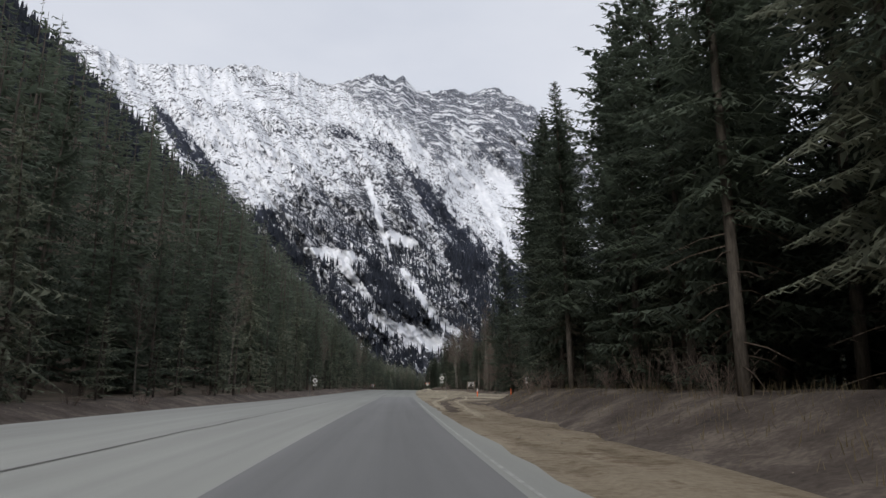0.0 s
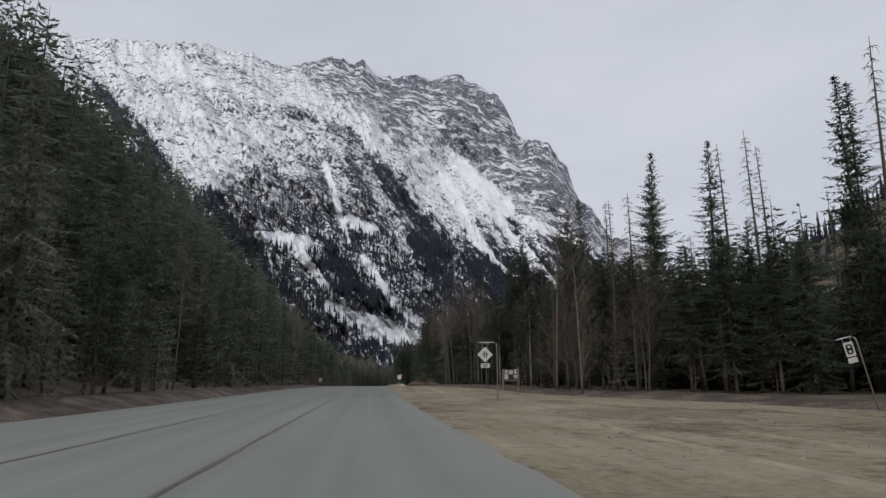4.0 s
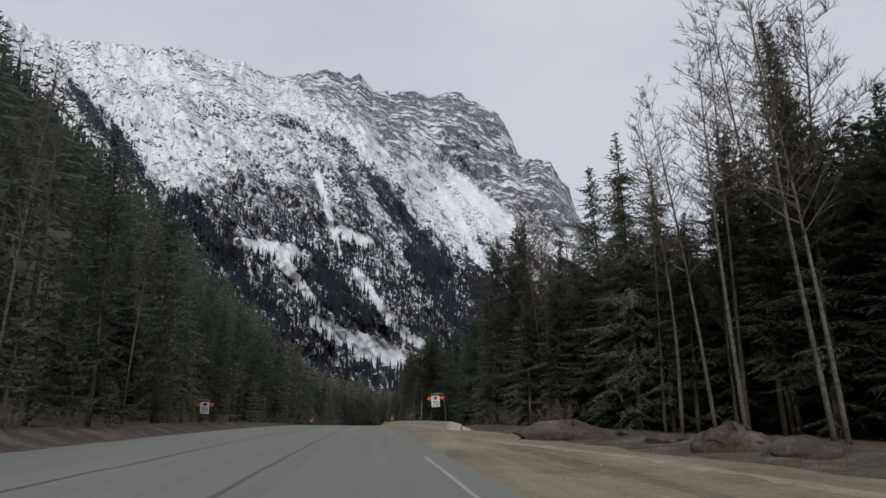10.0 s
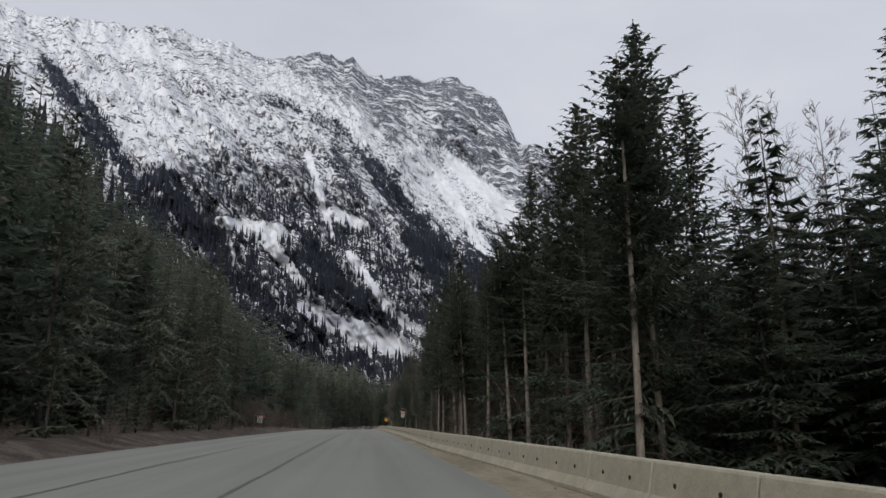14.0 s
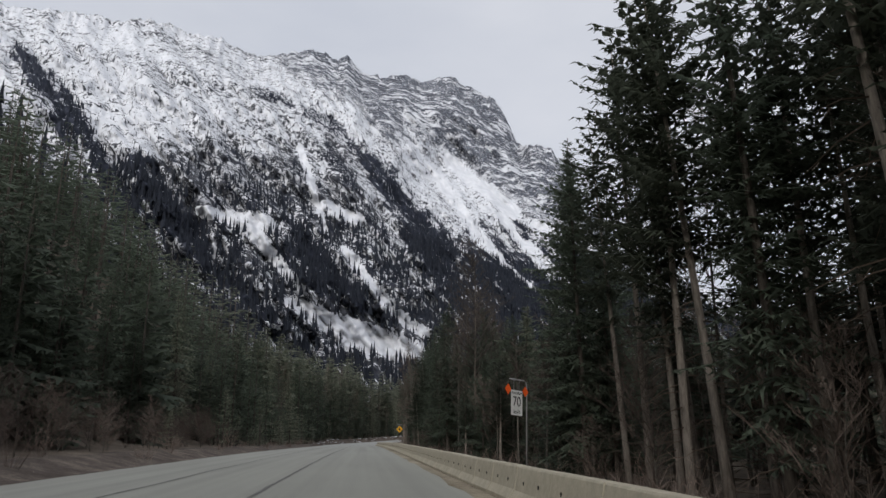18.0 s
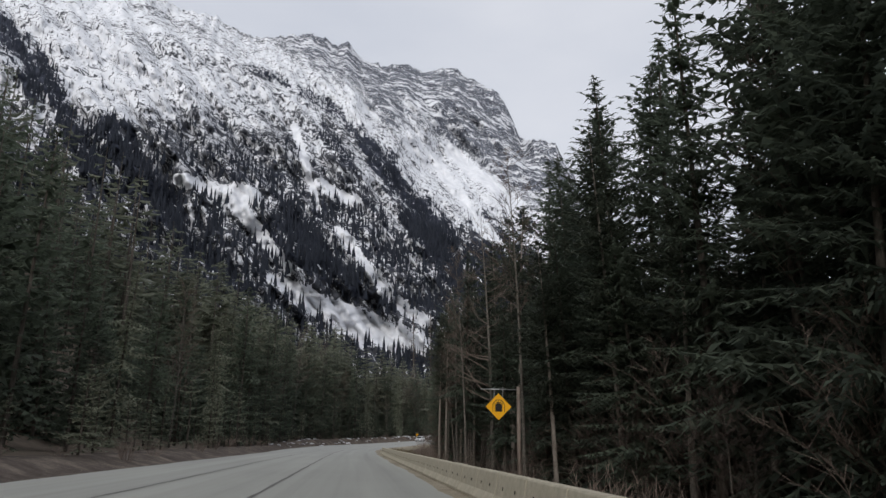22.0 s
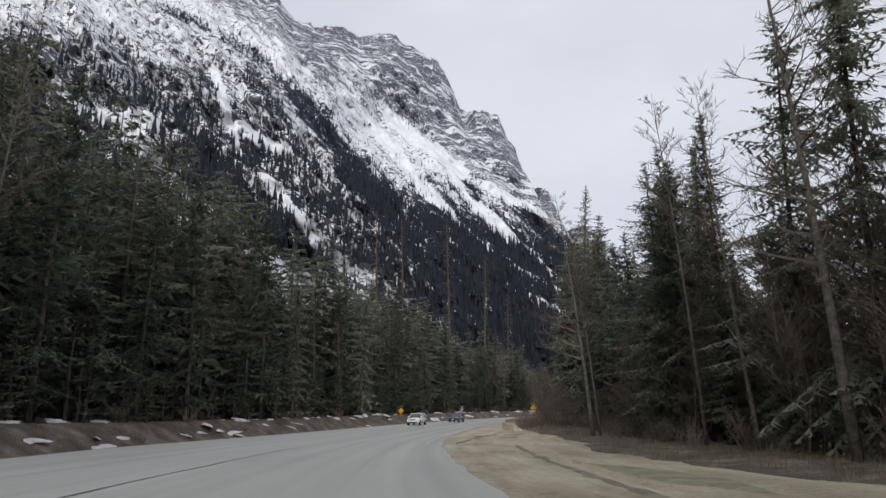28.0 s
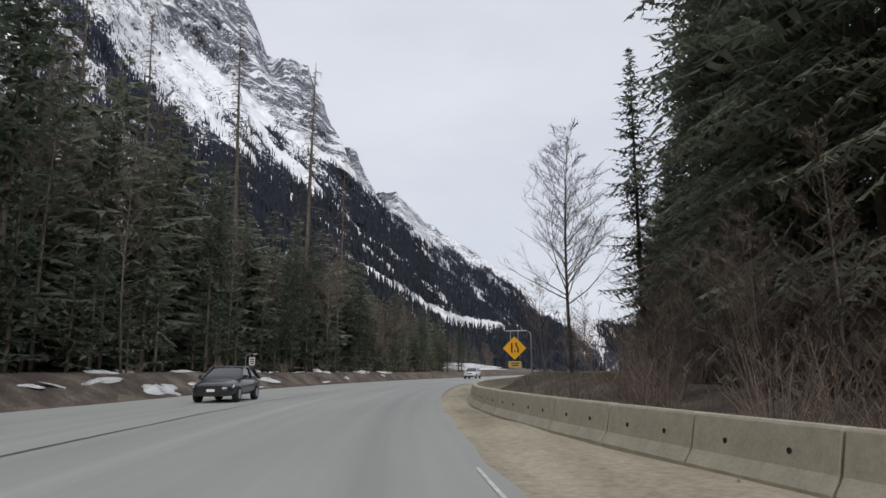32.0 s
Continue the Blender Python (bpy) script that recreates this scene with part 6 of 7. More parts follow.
# leafless alders along the lay-by and round the bend
for s0, s1, gap, lo, hi in ((614, 662, 1.15, -1.5, 3.0), (664, 690, 3.4, -1.0, 1.5), (694, 726, 1.5, -2.5, 1.0), (466, 515, 3.2, -0.6, 3.0), (562, 596, 3.4, 0.2, 3.0), (421, 466, 8.0, -0.4, 2.0), (126, 158, 2.6, -0.5, 2.5), (330, 420, 4.5, 0.0, 3.0)):
    s = s0
    while s < s1:
        plant("alder_tree", s, along(TREE_EDGE, s) + rng.uniform(lo, hi), rng.uniform(6.0, 10.5) if 614 < s < 662 else rng.uniform(2.6, 4.6) if 662 <= s < 690 else rng.uniform(3.5, 8.5) if s < 690 else rng.uniform(3.0, 6.0), most=460)
        s += gap * rng.uniform(0.6, 1.5)
s = 396.0
while s < 482:
    plant("alder_tree", s, along(LEFT_EDGE, s) - rng.uniform(6.5, 11.0), rng.uniform(2.4, 5.0), most=300)
    s += rng.uniform(1.2, 2.6)
for _ in range(46):
    s = rng.uniform(790, 930)
    plant("alder_tree", s, rng.uniform(7, 45) if rng.random() < 0.6 else -rng.uniform(17, 40), rng.uniform(7, 13), most=280)

# bare shrubs along the edges
for s0, s1, gap, off in ((-10, 62, 5.0, -1.0), (262, 312, 4.5, -0.8), (316, 560, 3.5, -1.6), (560, 640, 2.6, -1.2), (640, 690, 3.2, -1.5), (690, 728, 0.8, 0.2)):
    s = s0
    while s < s1:
        plant("bare_shrub", s, along(TREE_EDGE, s) + off + rng.uniform(-0.8, 2.0), rng.uniform(1.2, 3.0) if s < 690 else rng.uniform(1.8, 3.8), most=420)
        s += gap * rng.uniform(0.6, 1.4)
s = 697.0
while s < 724:
    plant("bare_shrub", s, along(BARRIER_B, s) + rng.uniform(2.0, 5.0), rng.uniform(1.1, 2.9), most=300)
    s += rng.uniform(0.6, 1.5)
s = 0.0
while s < 820:
    plant("bare_shrub", s, along(LEFT_EDGE, s) - rng.uniform(3.6, 7.0), rng.uniform(0.9, 2.4), most=520)
    s += rng.uniform(6, 11)

# dry grass
gr = Shape()
g9 = np.random.default_rng(17)
for s0, s1, lo, hi, n in ((-10, 720, 0.2, 3.0, 2600), (690, 760, 0.5, 6.0, 1400), (560, 640, 0.0, 4.5, 1000), (512, 576, 0.4, 4.5, 1600), (-10, 62, 1.5, 7.0, 900), (575, 690, 1.0, 6.0, 1400)):
    for _ in range(n):
        s = g9.uniform(s0, s1)
        d = along(GRAVEL_EDGE, s) + g9.uniform(lo, hi)
        p = land_point(s, d, 0.05)
        for _ in range(3):
            a, h = g9.uniform(0, 6.28), g9.uniform(0.18, 0.5) * (1.7 if 512 < s < 576 else 1.0)
            q = (p[0] + g9.normal(0, 0.12), p[1] + g9.normal(0, 0.12), p[2])
            gr.add([(q[0] - 0.012 * math.sin(a), q[1] + 0.012 * math.cos(a), q[2]), (q[0] + 0.012 * math.sin(a), q[1] - 0.012 * math.cos(a), q[2]),
                    (q[0] + 0.4 * h * math.cos(a), q[1] + 0.4 * h * math.sin(a), q[2] + h)], [(0, 1, 2)])
tagged(new("dry_grass", gr.mesh("dry_grass", M_GRASS)), "sparse dry tan grass on the bank", "grass", kind="stuff")

# stones and clods on the gravel and verges
st = Shape()
g10 = np.random.default_rng(23)
for n in range(4400):
    s = g10.uniform(-10, 730) if n < 2600 else g10.uniform(54, 120)
    left_side = n < 2600 and g10.random() < 0.3
    d = along(LEFT_EDGE, s) - g10.uniform(0.3, 6) if left_side else 3.0 + (along(GRAVEL_EDGE, s) + 1.5 - 3.0) * g10.random() ** 0.7
    p = land_point(s, d)
    r0 = g10.uniform(0.015, 0.045) if g10.random() < 0.95 else g10.uniform(0.05, 0.10)
    k = len(st.v)
    dirs = ((1, 0, 0), (-1, 0, 0), (0, 1, 0), (0, -1, 0), (0, 0, 1), (0, 0, -0.6))
    st.v += [tuple(p + np.array(q) * r0 * g10.uniform(0.6, 1.25)) for q in dirs]
    st.f += [(k + a, k + b, k + c) for a, b, c in ((0, 2, 4), (2, 1, 4), (1, 3, 4), (3, 0, 4), (2, 0, 5), (1, 2, 5), (3, 1, 5), (0, 3, 5))]
M_STONE = simple("grey_brown_stone", (0.27, 0.235, 0.185), 0.9, vary=0.4, scale=4)
tagged(new("loose_stones", st.mesh("loose_stones", M_STONE)), "loose stones and clods scattered on the gravel", "stones", kind="stuff")


# ---------------------------------------------------------------- old snow on the left bank
def lump(seed, w, l, h, name="snow_patch", mat=None):
    r = random.Random(seed)
    n, m = 7, 16
    v, f = [], []
    for i in range(n):
        t = i / (n - 1)
        for j in range(m):
            a = 6.283 * j / m
            k = math.sqrt(max(0.0, 1 - t ** 1.6)) * (1 + 0.35 * math.sin(2 * a + seed) + 0.25 * math.sin(3 * a + 2.3 * seed) + r.uniform(-0.16, 0.16))
            v.append((w * k * math.cos(a) + 0.3 * w * t * math.sin(seed), l * k * math.sin(a) + 0.3 * l * t * math.cos(seed), h * t * (1 + r.uniform(-0.3, 0.3)) - 0.12))
    for i in range(n - 1):
        f += [(i * m + j, i * m + (j + 1) % m, (i + 1) * m + (j + 1) % m, (i + 1) * m + j) for j in range(m)]
    return mesh_of(name, v, f, mat or M_SNOW_OLD, True)


LUMPS = [lump(k, *q) for k, q in enumerate(((0.7, 1.9, 0.5), (0.6, 1.1, 0.4), (0.9, 2.6, 0.55), (0.5, 0.8, 0.3), (0.8, 1.3, 0.7), (0.35, 1.5, 0.3)))]
s = 612.0
while s < 800:
    p = land_point(s, along(LEFT_EDGE, s) - rng.uniform(2.6, 7.5), 0.0)
    ob = tagged(new("snow_patch", LUMPS[int(rng.integers(len(LUMPS)))]), "patch of old white snow on the earth bank", "snow patch", "snow patches")
    k = rng.uniform(0.3, 1.05) * np.interp(s, [612, 640, 700, 730, 800], [0.5, 0.65, 0.85, 0.9, 0.7])
    ob.matrix_basis = pose(p[0], p[1], p[2], rng.uniform(-10, 10), 16, -math.degrees(np.interp(s, S1, L_B)) + rng.uniform(-35, 35)) @ Matrix.Diagonal((k, k * rng.uniform(0.7, 1.5), k * rng.uniform(0.35, 0.8), 1))
    s += rng.uniform(0.7, 3.2)
# piles of dirt at the wood's edge
for k, (s, d, w, l, h) in enumerate(((233.2, 11.6, 0.85, 1.0, 0.85), (234.6, 12.6, 0.9, 1.1, 0.7), (245.3, 10.4, 1.5, 2.2, 0.85), (249.5, 11.2, 0.9, 1.2, 0.5), (238.5, 12.0, 0.8, 1.4, 0.4), (229.5, 12.2, 0.9, 1.2, 0.55))):
    p = land_point(s, d, 0.0)
    ob = tagged(new("earth_mound", lump(60 + k, w, l, h, "earth_mound", M_VERGE)), "heap of brown dirt and litter below the trees", "earth mound", "earth mounds")
    ob.matrix_basis = pose(p[0], p[1], p[2], 0, 0, 40 * k)
# snow beds on the far slope at the bend
for s, d, k in ((905, -34, 9.0), (880, 34, 6.0)):
    p = land_point(s, d, 0.0)
    ob = tagged(new("snow_bed", lump(int(s), 0.8 * k, 1.6 * k, 0.25 * k)), "broad bed of old snow at the foot of the slope", "snow patch", "snow patches")
    ob.matrix_basis = pose(p[0], p[1], p[2], 0, 0, rng.uniform(0, 180))


# ---------------------------------------------------------------- signs
def text_mesh(words, size, mat, squeeze=1.0):
    cu = bpy.data.curves.new("words", "FONT")
    cu.body, cu.size, cu.align_x, cu.align_y, cu.extrude = words, size, "CENTER", "CENTER", 0.002
    ob = bpy.data.objects.new("words", cu)
    scene.collection.objects.link(ob)
    bpy.context.view_layer.update()
    me = bpy.data.meshes.new_from_object(ob.evaluated_get(bpy.context.evaluated_depsgraph_get()))
    bpy.data.objects.remove(ob)
    me.transform(Matrix.Rotation(radians(90), 4, "X") @ Matrix.Diagonal((squeeze, 1, 1, 1)))
    me.materials.clear()
    me.materials.append(mat)
    return me


def plate(name, outline, mat, t=0.006, y=0.0):
    sh = Shape()
    sh.prism(outline, y - t, y)
    return sh.mesh(name, mat)


def rect(w, h, cz=0.0, r=0.04):
    pts = []
    for cx, cy, a0 in ((w / 2 - r, h / 2 - r, 0), (-w / 2 + r, h / 2 - r, 90), (-w / 2 + r, -h / 2 + r, 180), (w / 2 - r, -h / 2 + r, 270)):
        pts += [(cx + r * math.cos(radians(a0 + k * 30)), cz + cy + r * math.sin(radians(a0 + k * 30))) for k in range(4)]
    return pts


def diamond(w, cz=0.0):
    return [(0, cz - w), (w, cz), (0, cz + w), (-w, cz)]


def gallows(ob, reach, h, side, base, radius=0.03, mat=None, wood=False):
    """A post with a bent arm, from which a plate hangs. The plate's centre is the thing's origin."""
    mat = mat or M_STEEL
    sh = Shape()
    x = side * reach
    if wood:
        sh.tube([(x, 0.03, base), (x, 0.03, h)], [0.09, 0.08], 8)
        post = part("post", sh.mesh("post", M_WOOD, True), ob, "square-cut weathered wooden post")
        ar = Shape()
        ar.tube([(x, 0.03, h - 0.12), (x - side * (reach + 0.75), 0.03, h - 0.12)], [0.022, 0.022], 6)
        part("arm", ar.mesh("arm", M_STEEL, True), ob)
    else:
        sh.tube([(x, 0.03, base), (x, 0.03, h - 0.22), (x - side * 0.05, 0.03, h - 0.08), (x - side * 0.2, 0.03, h), (x - side * (reach + 0.45), 0.03, h - 0.02)], [radius] * 5, 8)
        part("post", sh.mesh("post", mat, True), ob, "bent galvanised steel pipe post")
    for dx in (-0.18, 0.18):
        st_ = Shape()
        st_.box((dx - 0.012, 0.008, 0.1), (dx + 0.012, 0.016, h - 0.02))
        part("strap", st_.mesh("strap", M_STEEL), ob)


def sign_thing(name, label, s, d, h, lean=0.0, yaw=0.0):
    b = math.degrees(np.interp(s, S1, L_B))
    p = road_at(s, d, h)
    ob = thing(name, label, "road sign", "")
    ob.matrix_basis = pose(p[0], p[1], p[2], 0, lean, -b + yaw)
    return ob


def base_of(s, d, h, reach, side):
    return float(land_h(s, d + side * reach)) - h - 0.3


def flags(ob, w, cz, size=0.17):
    for sx in (-1, 1):
        me = plate("warning_flag", [(x + sx * (w / 2 + size * 0.95), z) for x, z in diamond(size, cz)], M_ORANGE, 0.004, -0.006)
        part("warning_flag", me, ob, "fluorescent orange diamond flag")


ARROW = [(0, 0.13), (0.20, -0.02), (0.20, -0.05), (0.07, 0.0), (0.07, -0.13), (-0.07, -0.13), (-0.07, 0.0), (-0.20, -0.05), (-0.20, -0.02)]


def speed_ahead(s, d, h, side=1, lean=-4, size=1.0):
    ob = sign_thing("speed_sign", "white speed sign ahead reading 70 with orange flags", s, d, h, lean)
    gallows(ob, 0.9, 0.74, side, base_of(s, d, h, 0.9, side))
    part("plate", plate("plate", rect(0.84, 1.08), M_WHITE, 0.006), ob, "white reflective plate")
    part("arrow", plate("arrow", [(x * 1.35, z * 1.25 + 0.31) for x, z in ARROW], M_BLACK, 0.004, -0.008), ob, "black upward arrow")
    part("number", text_mesh("70", 0.62, M_BLACK), ob, "black number 70", pose(0, -0.009, -0.22))
    flags(ob, 0.84, 0.3, 0.22)


def speed_limit(s, d, h, side=1, lean=4, yaw=8):
    ob = sign_thing("speed_sign", "white maximum 70 km/h sign with orange flags", s, d, h, lean, yaw)
    gallows(ob, 0.75, 0.95, side, base_of(s, d, h, 0.75, side))
    part("plate", plate("plate", rect(0.78, 1.0), M_WHITE, 0.006), ob, "white reflective plate")
    part("heading", text_mesh("MAXIMUM", 0.155, M_BLACK), ob, "black word maximum", pose(0, -0.009, 0.37))
    part("number", text_mesh("70", 0.56, M_BLACK), ob, "black number 70", pose(0, -0.009, 0.03))
    part("unit", text_mesh("km/h", 0.23, M_BLACK), ob, "black unit km/h", pose(0, -0.009, -0.36))
    flags(ob, 0.78, 0.5, 0.22)


speed_ahead(280.5, 6.28, 2.55)
speed_ahead(279.1, -15.6, 1.75, -1, 1)
speed_limit(415.3, 6.3, 2.5, yaw=42)
speed_limit(411.9, -16.4, 1.75, -1, 3)


def warning(name, label, s, d, h, sheet, drawing, side=1, size=0.53, tab=None, wood=False, reach=0.75, lean=0.0):
    ob = sign_thing(name, label, s, d, h, lean)
    gallows(ob, reach, size + 0.28, side, base_of(s, d, h, reach, side), wood=wood)
    part("plate", plate("plate", diamond(size), sheet, 0.006), ob)
    for nm, outline, mat in drawing:
        part(nm, plate(nm, outline, mat, 0.004, -0.008), ob)
    if tab:
        part("tab", plate("tab", rect(tab[0], tab[1], -size - tab[1] / 2 - 0.06), tab[2], 0.006), ob)
        for k in range(2):
            part("writing_bar", plate("writing_bar", rect(tab[0] * (0.7 - 0.15 * k), tab[1] * 0.16, -size - 0.06 - tab[1] * (0.33 + 0.34 * k), 0.01), M_BLACK, 0.004, -0.008), ob)
    return ob


def arch(r0, r1, cz, legs):
    pts = [(r1 * math.cos(radians(a)), cz + r1 * math.sin(radians(a))) for a in range(0, 181, 20)] + [(-r1, cz - legs), (-r0, cz - legs)]
    return pts + [(r0 * math.cos(radians(a)), cz + r0 * math.sin(radians(a))) for a in range(180, -1, -20)] + [(r0, cz - legs), (r1, cz - legs)]


def dome(r, cz, legs):
    return [(r * math.cos(radians(a)), cz + r * math.sin(radians(a))) for a in range(0, 181, 20)] + [(-r, cz - legs), (r, cz - legs)]


TUNNEL = [("arch_outline", arch(0.235, 0.255, 0.03, 0.24), M_BLACK), ("arch_inner", arch(0.135, 0.155, 0.03, 0.24), M_BLACK), ("tunnel_mouth", dome(0.13, 0.02, 0.22), M_BLACK)]
for a in (30, 60, 90, 120, 150):
    c_, s_ = math.cos(radians(a)), math.sin(radians(a))
    TUNNEL.append(("arch_joint", [(0.155 * c_ - 0.008 * s_, 0.03 + 0.155 * s_ + 0.008 * c_), (0.155 * c_ + 0.008 * s_, 0.03 + 0.155 * s_ - 0.008 * c_), (0.235 * c_ + 0.008 * s_, 0.03 + 0.235 * s_ - 0.008 * c_), (0.235 * c_ - 0.008 * s_, 0.03 + 0.235 * s_ + 0.008 * c_)], M_BLACK))
MERGE = [("lane_line", [(-0.17, -0.22), (-0.10, -0.22), (-0.10, 0.24), (-0.17, 0.24)], M_BLACK), ("lane_line", [(0.20, -0.22), (0.13, -0.22), (0.13, -0.02), (0.04, 0.12), (0.04, 0.26), (0.11, 0.26), (0.11, 0.14), (0.20, 0.0)], M_BLACK),
         ("lane_mark", [(-0.01, -0.22), (0.03, -0.22), (0.03, -0.08), (-0.01, -0.08)], M_BLACK)]
WORN = [("symbol", [(-0.09, -0.2), (-0.03, -0.2), (-0.03, 0.2), (-0.09, 0.2)], M_BLACK), ("symbol", [(0.05, -0.2), (0.11, -0.2), (0.11, 0.15), (0.05, 0.2)], M_BLACK), ("symbol", [(-0.2, 0.0), (0.2, 0.0), (0.2, 0.05), (-0.2, 0.05)], M_BLACK)]
M_PALE = simple("faded_pale_sheet", (0.5, 0.49, 0.46), 0.5, vary=0.12)
M_TAB = simple("faded_yellow_tab", (0.55, 0.40, 0.13), 0.5, vary=0.12)
warning("tunnel_sign", "yellow diamond tunnel sign on a wooden post", 504.6, 5.85, 2.73, M_YELLOW, TUNNEL, 1, 0.54, None, True, 0.85)
warning("merge_sign", "yellow diamond lane-ends sign with a tab below", 731.7, 4.91, 2.25, M_YELLOW, MERGE, 1, 0.56, (0.62, 0.3, M_TAB), False, 0.8)
warning("merge_sign", "yellow diamond lane-ends sign on the earth bank", 725.9, -16.85, 1.9, M_YELLOW, MERGE, -1, 0.5, (0.5, 0.22, M_TAB), False, 0.7)
warning("warning_sign", "pale diamond sign with dark symbol and tab", 126.1, 7.13, 2.8, M_PALE, WORN, 1, 0.48, (0.55, 0.25, M_PALE), False, 0.75)
warning("warning_sign", "pale diamond sign with dark symbol and tab", 109.3, -13.4, 2.1, M_PALE, WORN, -1, 0.45, (0.6, 0.28, M_PALE), False, 0.75)

# small white rectangular sign by the bank
ob = sign_thing("small_sign", "small white rectangular sign on a steel post", 749.3, -13.6, 2.0)
gallows(ob, 0.5, 0.55, -1, base_of(749.3, -13.6, 2.0, 0.5, -1), 0.025)
part("plate", plate("plate", rect(0.45, 0.6), M_PALE, 0.006), ob)
for k in range(3):
    part("writing_bar", plate("writing_bar", rect(0.3, 0.07, 0.15 - 0.15 * k, 0.01), M_BLACK, 0.004, -0.008), ob)
# leaning sign at the side road
ob = sign_thing("leaning_sign", "small black and white sign on a leaning bent pipe", 110.8, 20.0, 2.5, -12)
gallows(ob, 0.45, 0.5, 1, -2.9, 0.03)
part("plate", plate("plate", rect(0.45, 0.6), M_PALE, 0.006), ob)
part("tab", plate("tab", rect(0.45, 0.22, -0.46), M_PALE, 0.006), ob)
part("symbol", plate("symbol", rect(0.3, 0.42, 0.0, 0.1), M_BLACK, 0.004, -0.008), ob)
part("symbol_slot", plate("symbol_slot", rect(0.12, 0.1, 0.1, 0.03), M_PALE, 0.004, -0.013), ob)
part("symbol_slot", plate("symbol_slot", rect(0.12, 0.1, -0.1, 0.03), M_PALE, 0.004, -0.013), ob)


def marker_post(s, d, h, lean, cap):
    p = land_point(s, d, 0.05)
    ob = thing("marker_post", "orange plastic marker post standing in the gravel", "marker post", "marker posts")
    sh = Shape()
    sh.tube([(0, 0, -0.2), (0, 0, h * (0.68 if cap else 1))], [0.07, 0.06], 10)
    part("body", sh.mesh("body", M_ORANGE, True), ob)
    if cap:
        sh = Shape()
        sh.tube([(0, 0, h * 0.68), (0, 0, h)], [0.065, 0.06], 10)
        part("band", sh.mesh("band", M_WHITE, True), ob, "white reflective band")
    ob.matrix_basis = pose(p[0], p[1], p[2], 0, lean, 0)


marker_post(96.7, 10.75, 1.15, 1, True)
marker_post(99.6, 15.86, 1.3, 3, False)
# white survey box at the side road
ob = thing("white_box", "small white plastic box on the ground", "box", "")
sh = Shape()
sh.box((-0.25, -0.2, 0), (0.25, 0.2, 0.28))
part("body", sh.mesh("body", M_WHITE), ob)
sh = Shape()
sh.box((-0.27, -0.22, 0.28), (0.27, 0.22, 0.34))
part("lid", sh.mesh("lid", M_PALE), ob)
p = land_point(99.5, 24.0)
ob.matrix_basis = pose(p[0], p[1], p[2] - 0.02, 0, 0, 15)

# notice board
p = land_point(158.0, 14.9)
ob = thing("notice_board", "dark notice board with pale sheets on wooden posts", "notice board", "", pose(p[0], p[1], p[2], 0, 0, -28))
for x in (-0.85, 0.85):
    sh = Shape()
    sh.box((x - 0.08, -0.08, -0.3), (x + 0.08, 0.08, 2.45 if x > 0 else 2.35))
    part("post", sh.mesh("post", M_WOOD), ob)
M_BOARD = simple("dark_board", (0.03, 0.027, 0.025), 0.8, vary=0.3)
sh = Shape()
sh.box((-0.77, -0.02, 1.15), (0.77, 0.03, 2.3))
board = part("board", sh.mesh("board", M_BOARD), ob)
for x0, z0, w, h in ((-0.72, 1.25, 0.42, 0.5), (-0.22, 1.75, 0.45, 0.42), (0.38, 1.8, 0.28, 0.45), (0.33, 1.35, 0.4, 0.33), (-0.68, 1.86, 0.35, 0.35)):
    sh = Shape()
    sh.box((x0, -0.03, z0), (x0 + w, -0.024, z0 + h))
    sheet = part("sheet", sh.mesh("sheet", M_PALE), board, "pale printed sheet")
    for k in range(2):
        sh = Shape()
        sh.box((x0 + 0.05, -0.036, z0 + h * (0.3 + 0.3 * k)), (x0 + w - 0.06, -0.032, z0 + h * (0.3 + 0.3 * k) + 0.05))
        part("writing_bar", sh.mesh("writing_bar", M_BOARD), board)
sh = Shape()
sh.box((-0.8, -0.05, 1.08), (0.8, 0.05, 1.15))
part("rail", sh.mesh("rail", M_WOOD), ob)

# fallen pole by the shrubs
p, q = land_point(703, 11.0), land_point(697, 15.5)
sh = Shape()
sh.tube([tuple(p + np.array((0, 0, 1.3))), tuple((p + q) / 2 + np.array((0, 0, 0.75))), tuple(q + np.array((0, 0, 0.1)))], [0.05, 0.07, 0.09], 7)
tagged(new("fallen_log", sh.mesh("fallen_log", M_WOOD, True)), "thin fallen grey log lying against shrubs", "log")


# ---------------------------------------------------------------- vehicles
M_GLASS, nt, b = node_mat("dark_car_glass", 0.04, 0, 1.0)
b.inputs["Base Color"].default_value = (0.02, 0.025, 0.03, 1)
M_TYRE = simple("black_tyre", (0.02, 0.02, 0.02), 0.85)
M_RIM = simple("alloy_rim", (0.4, 0.4, 0.41), 0.35, 0.8)
M_TRIM = simple("black_plastic_trim", (0.02, 0.02, 0.021), 0.6)
M_LAMP = simple("headlamp_glass", (0.75, 0.75, 0.72), 0.1, vary=0.05)


def paint(name, col):
    m, nt, b = node_mat(name, 0.3, 0, 0.5)
    b.inputs["Coat Weight"].default_value = 0.6
    f = noise_node(nt, 3, 4, 0.6, coords(nt))
    nt.links.new(ramp(nt, f, [(0.3, tuple(c * 0.8 for c in col)), (0.7, col)]), b.inputs["Base Color"])
    return m


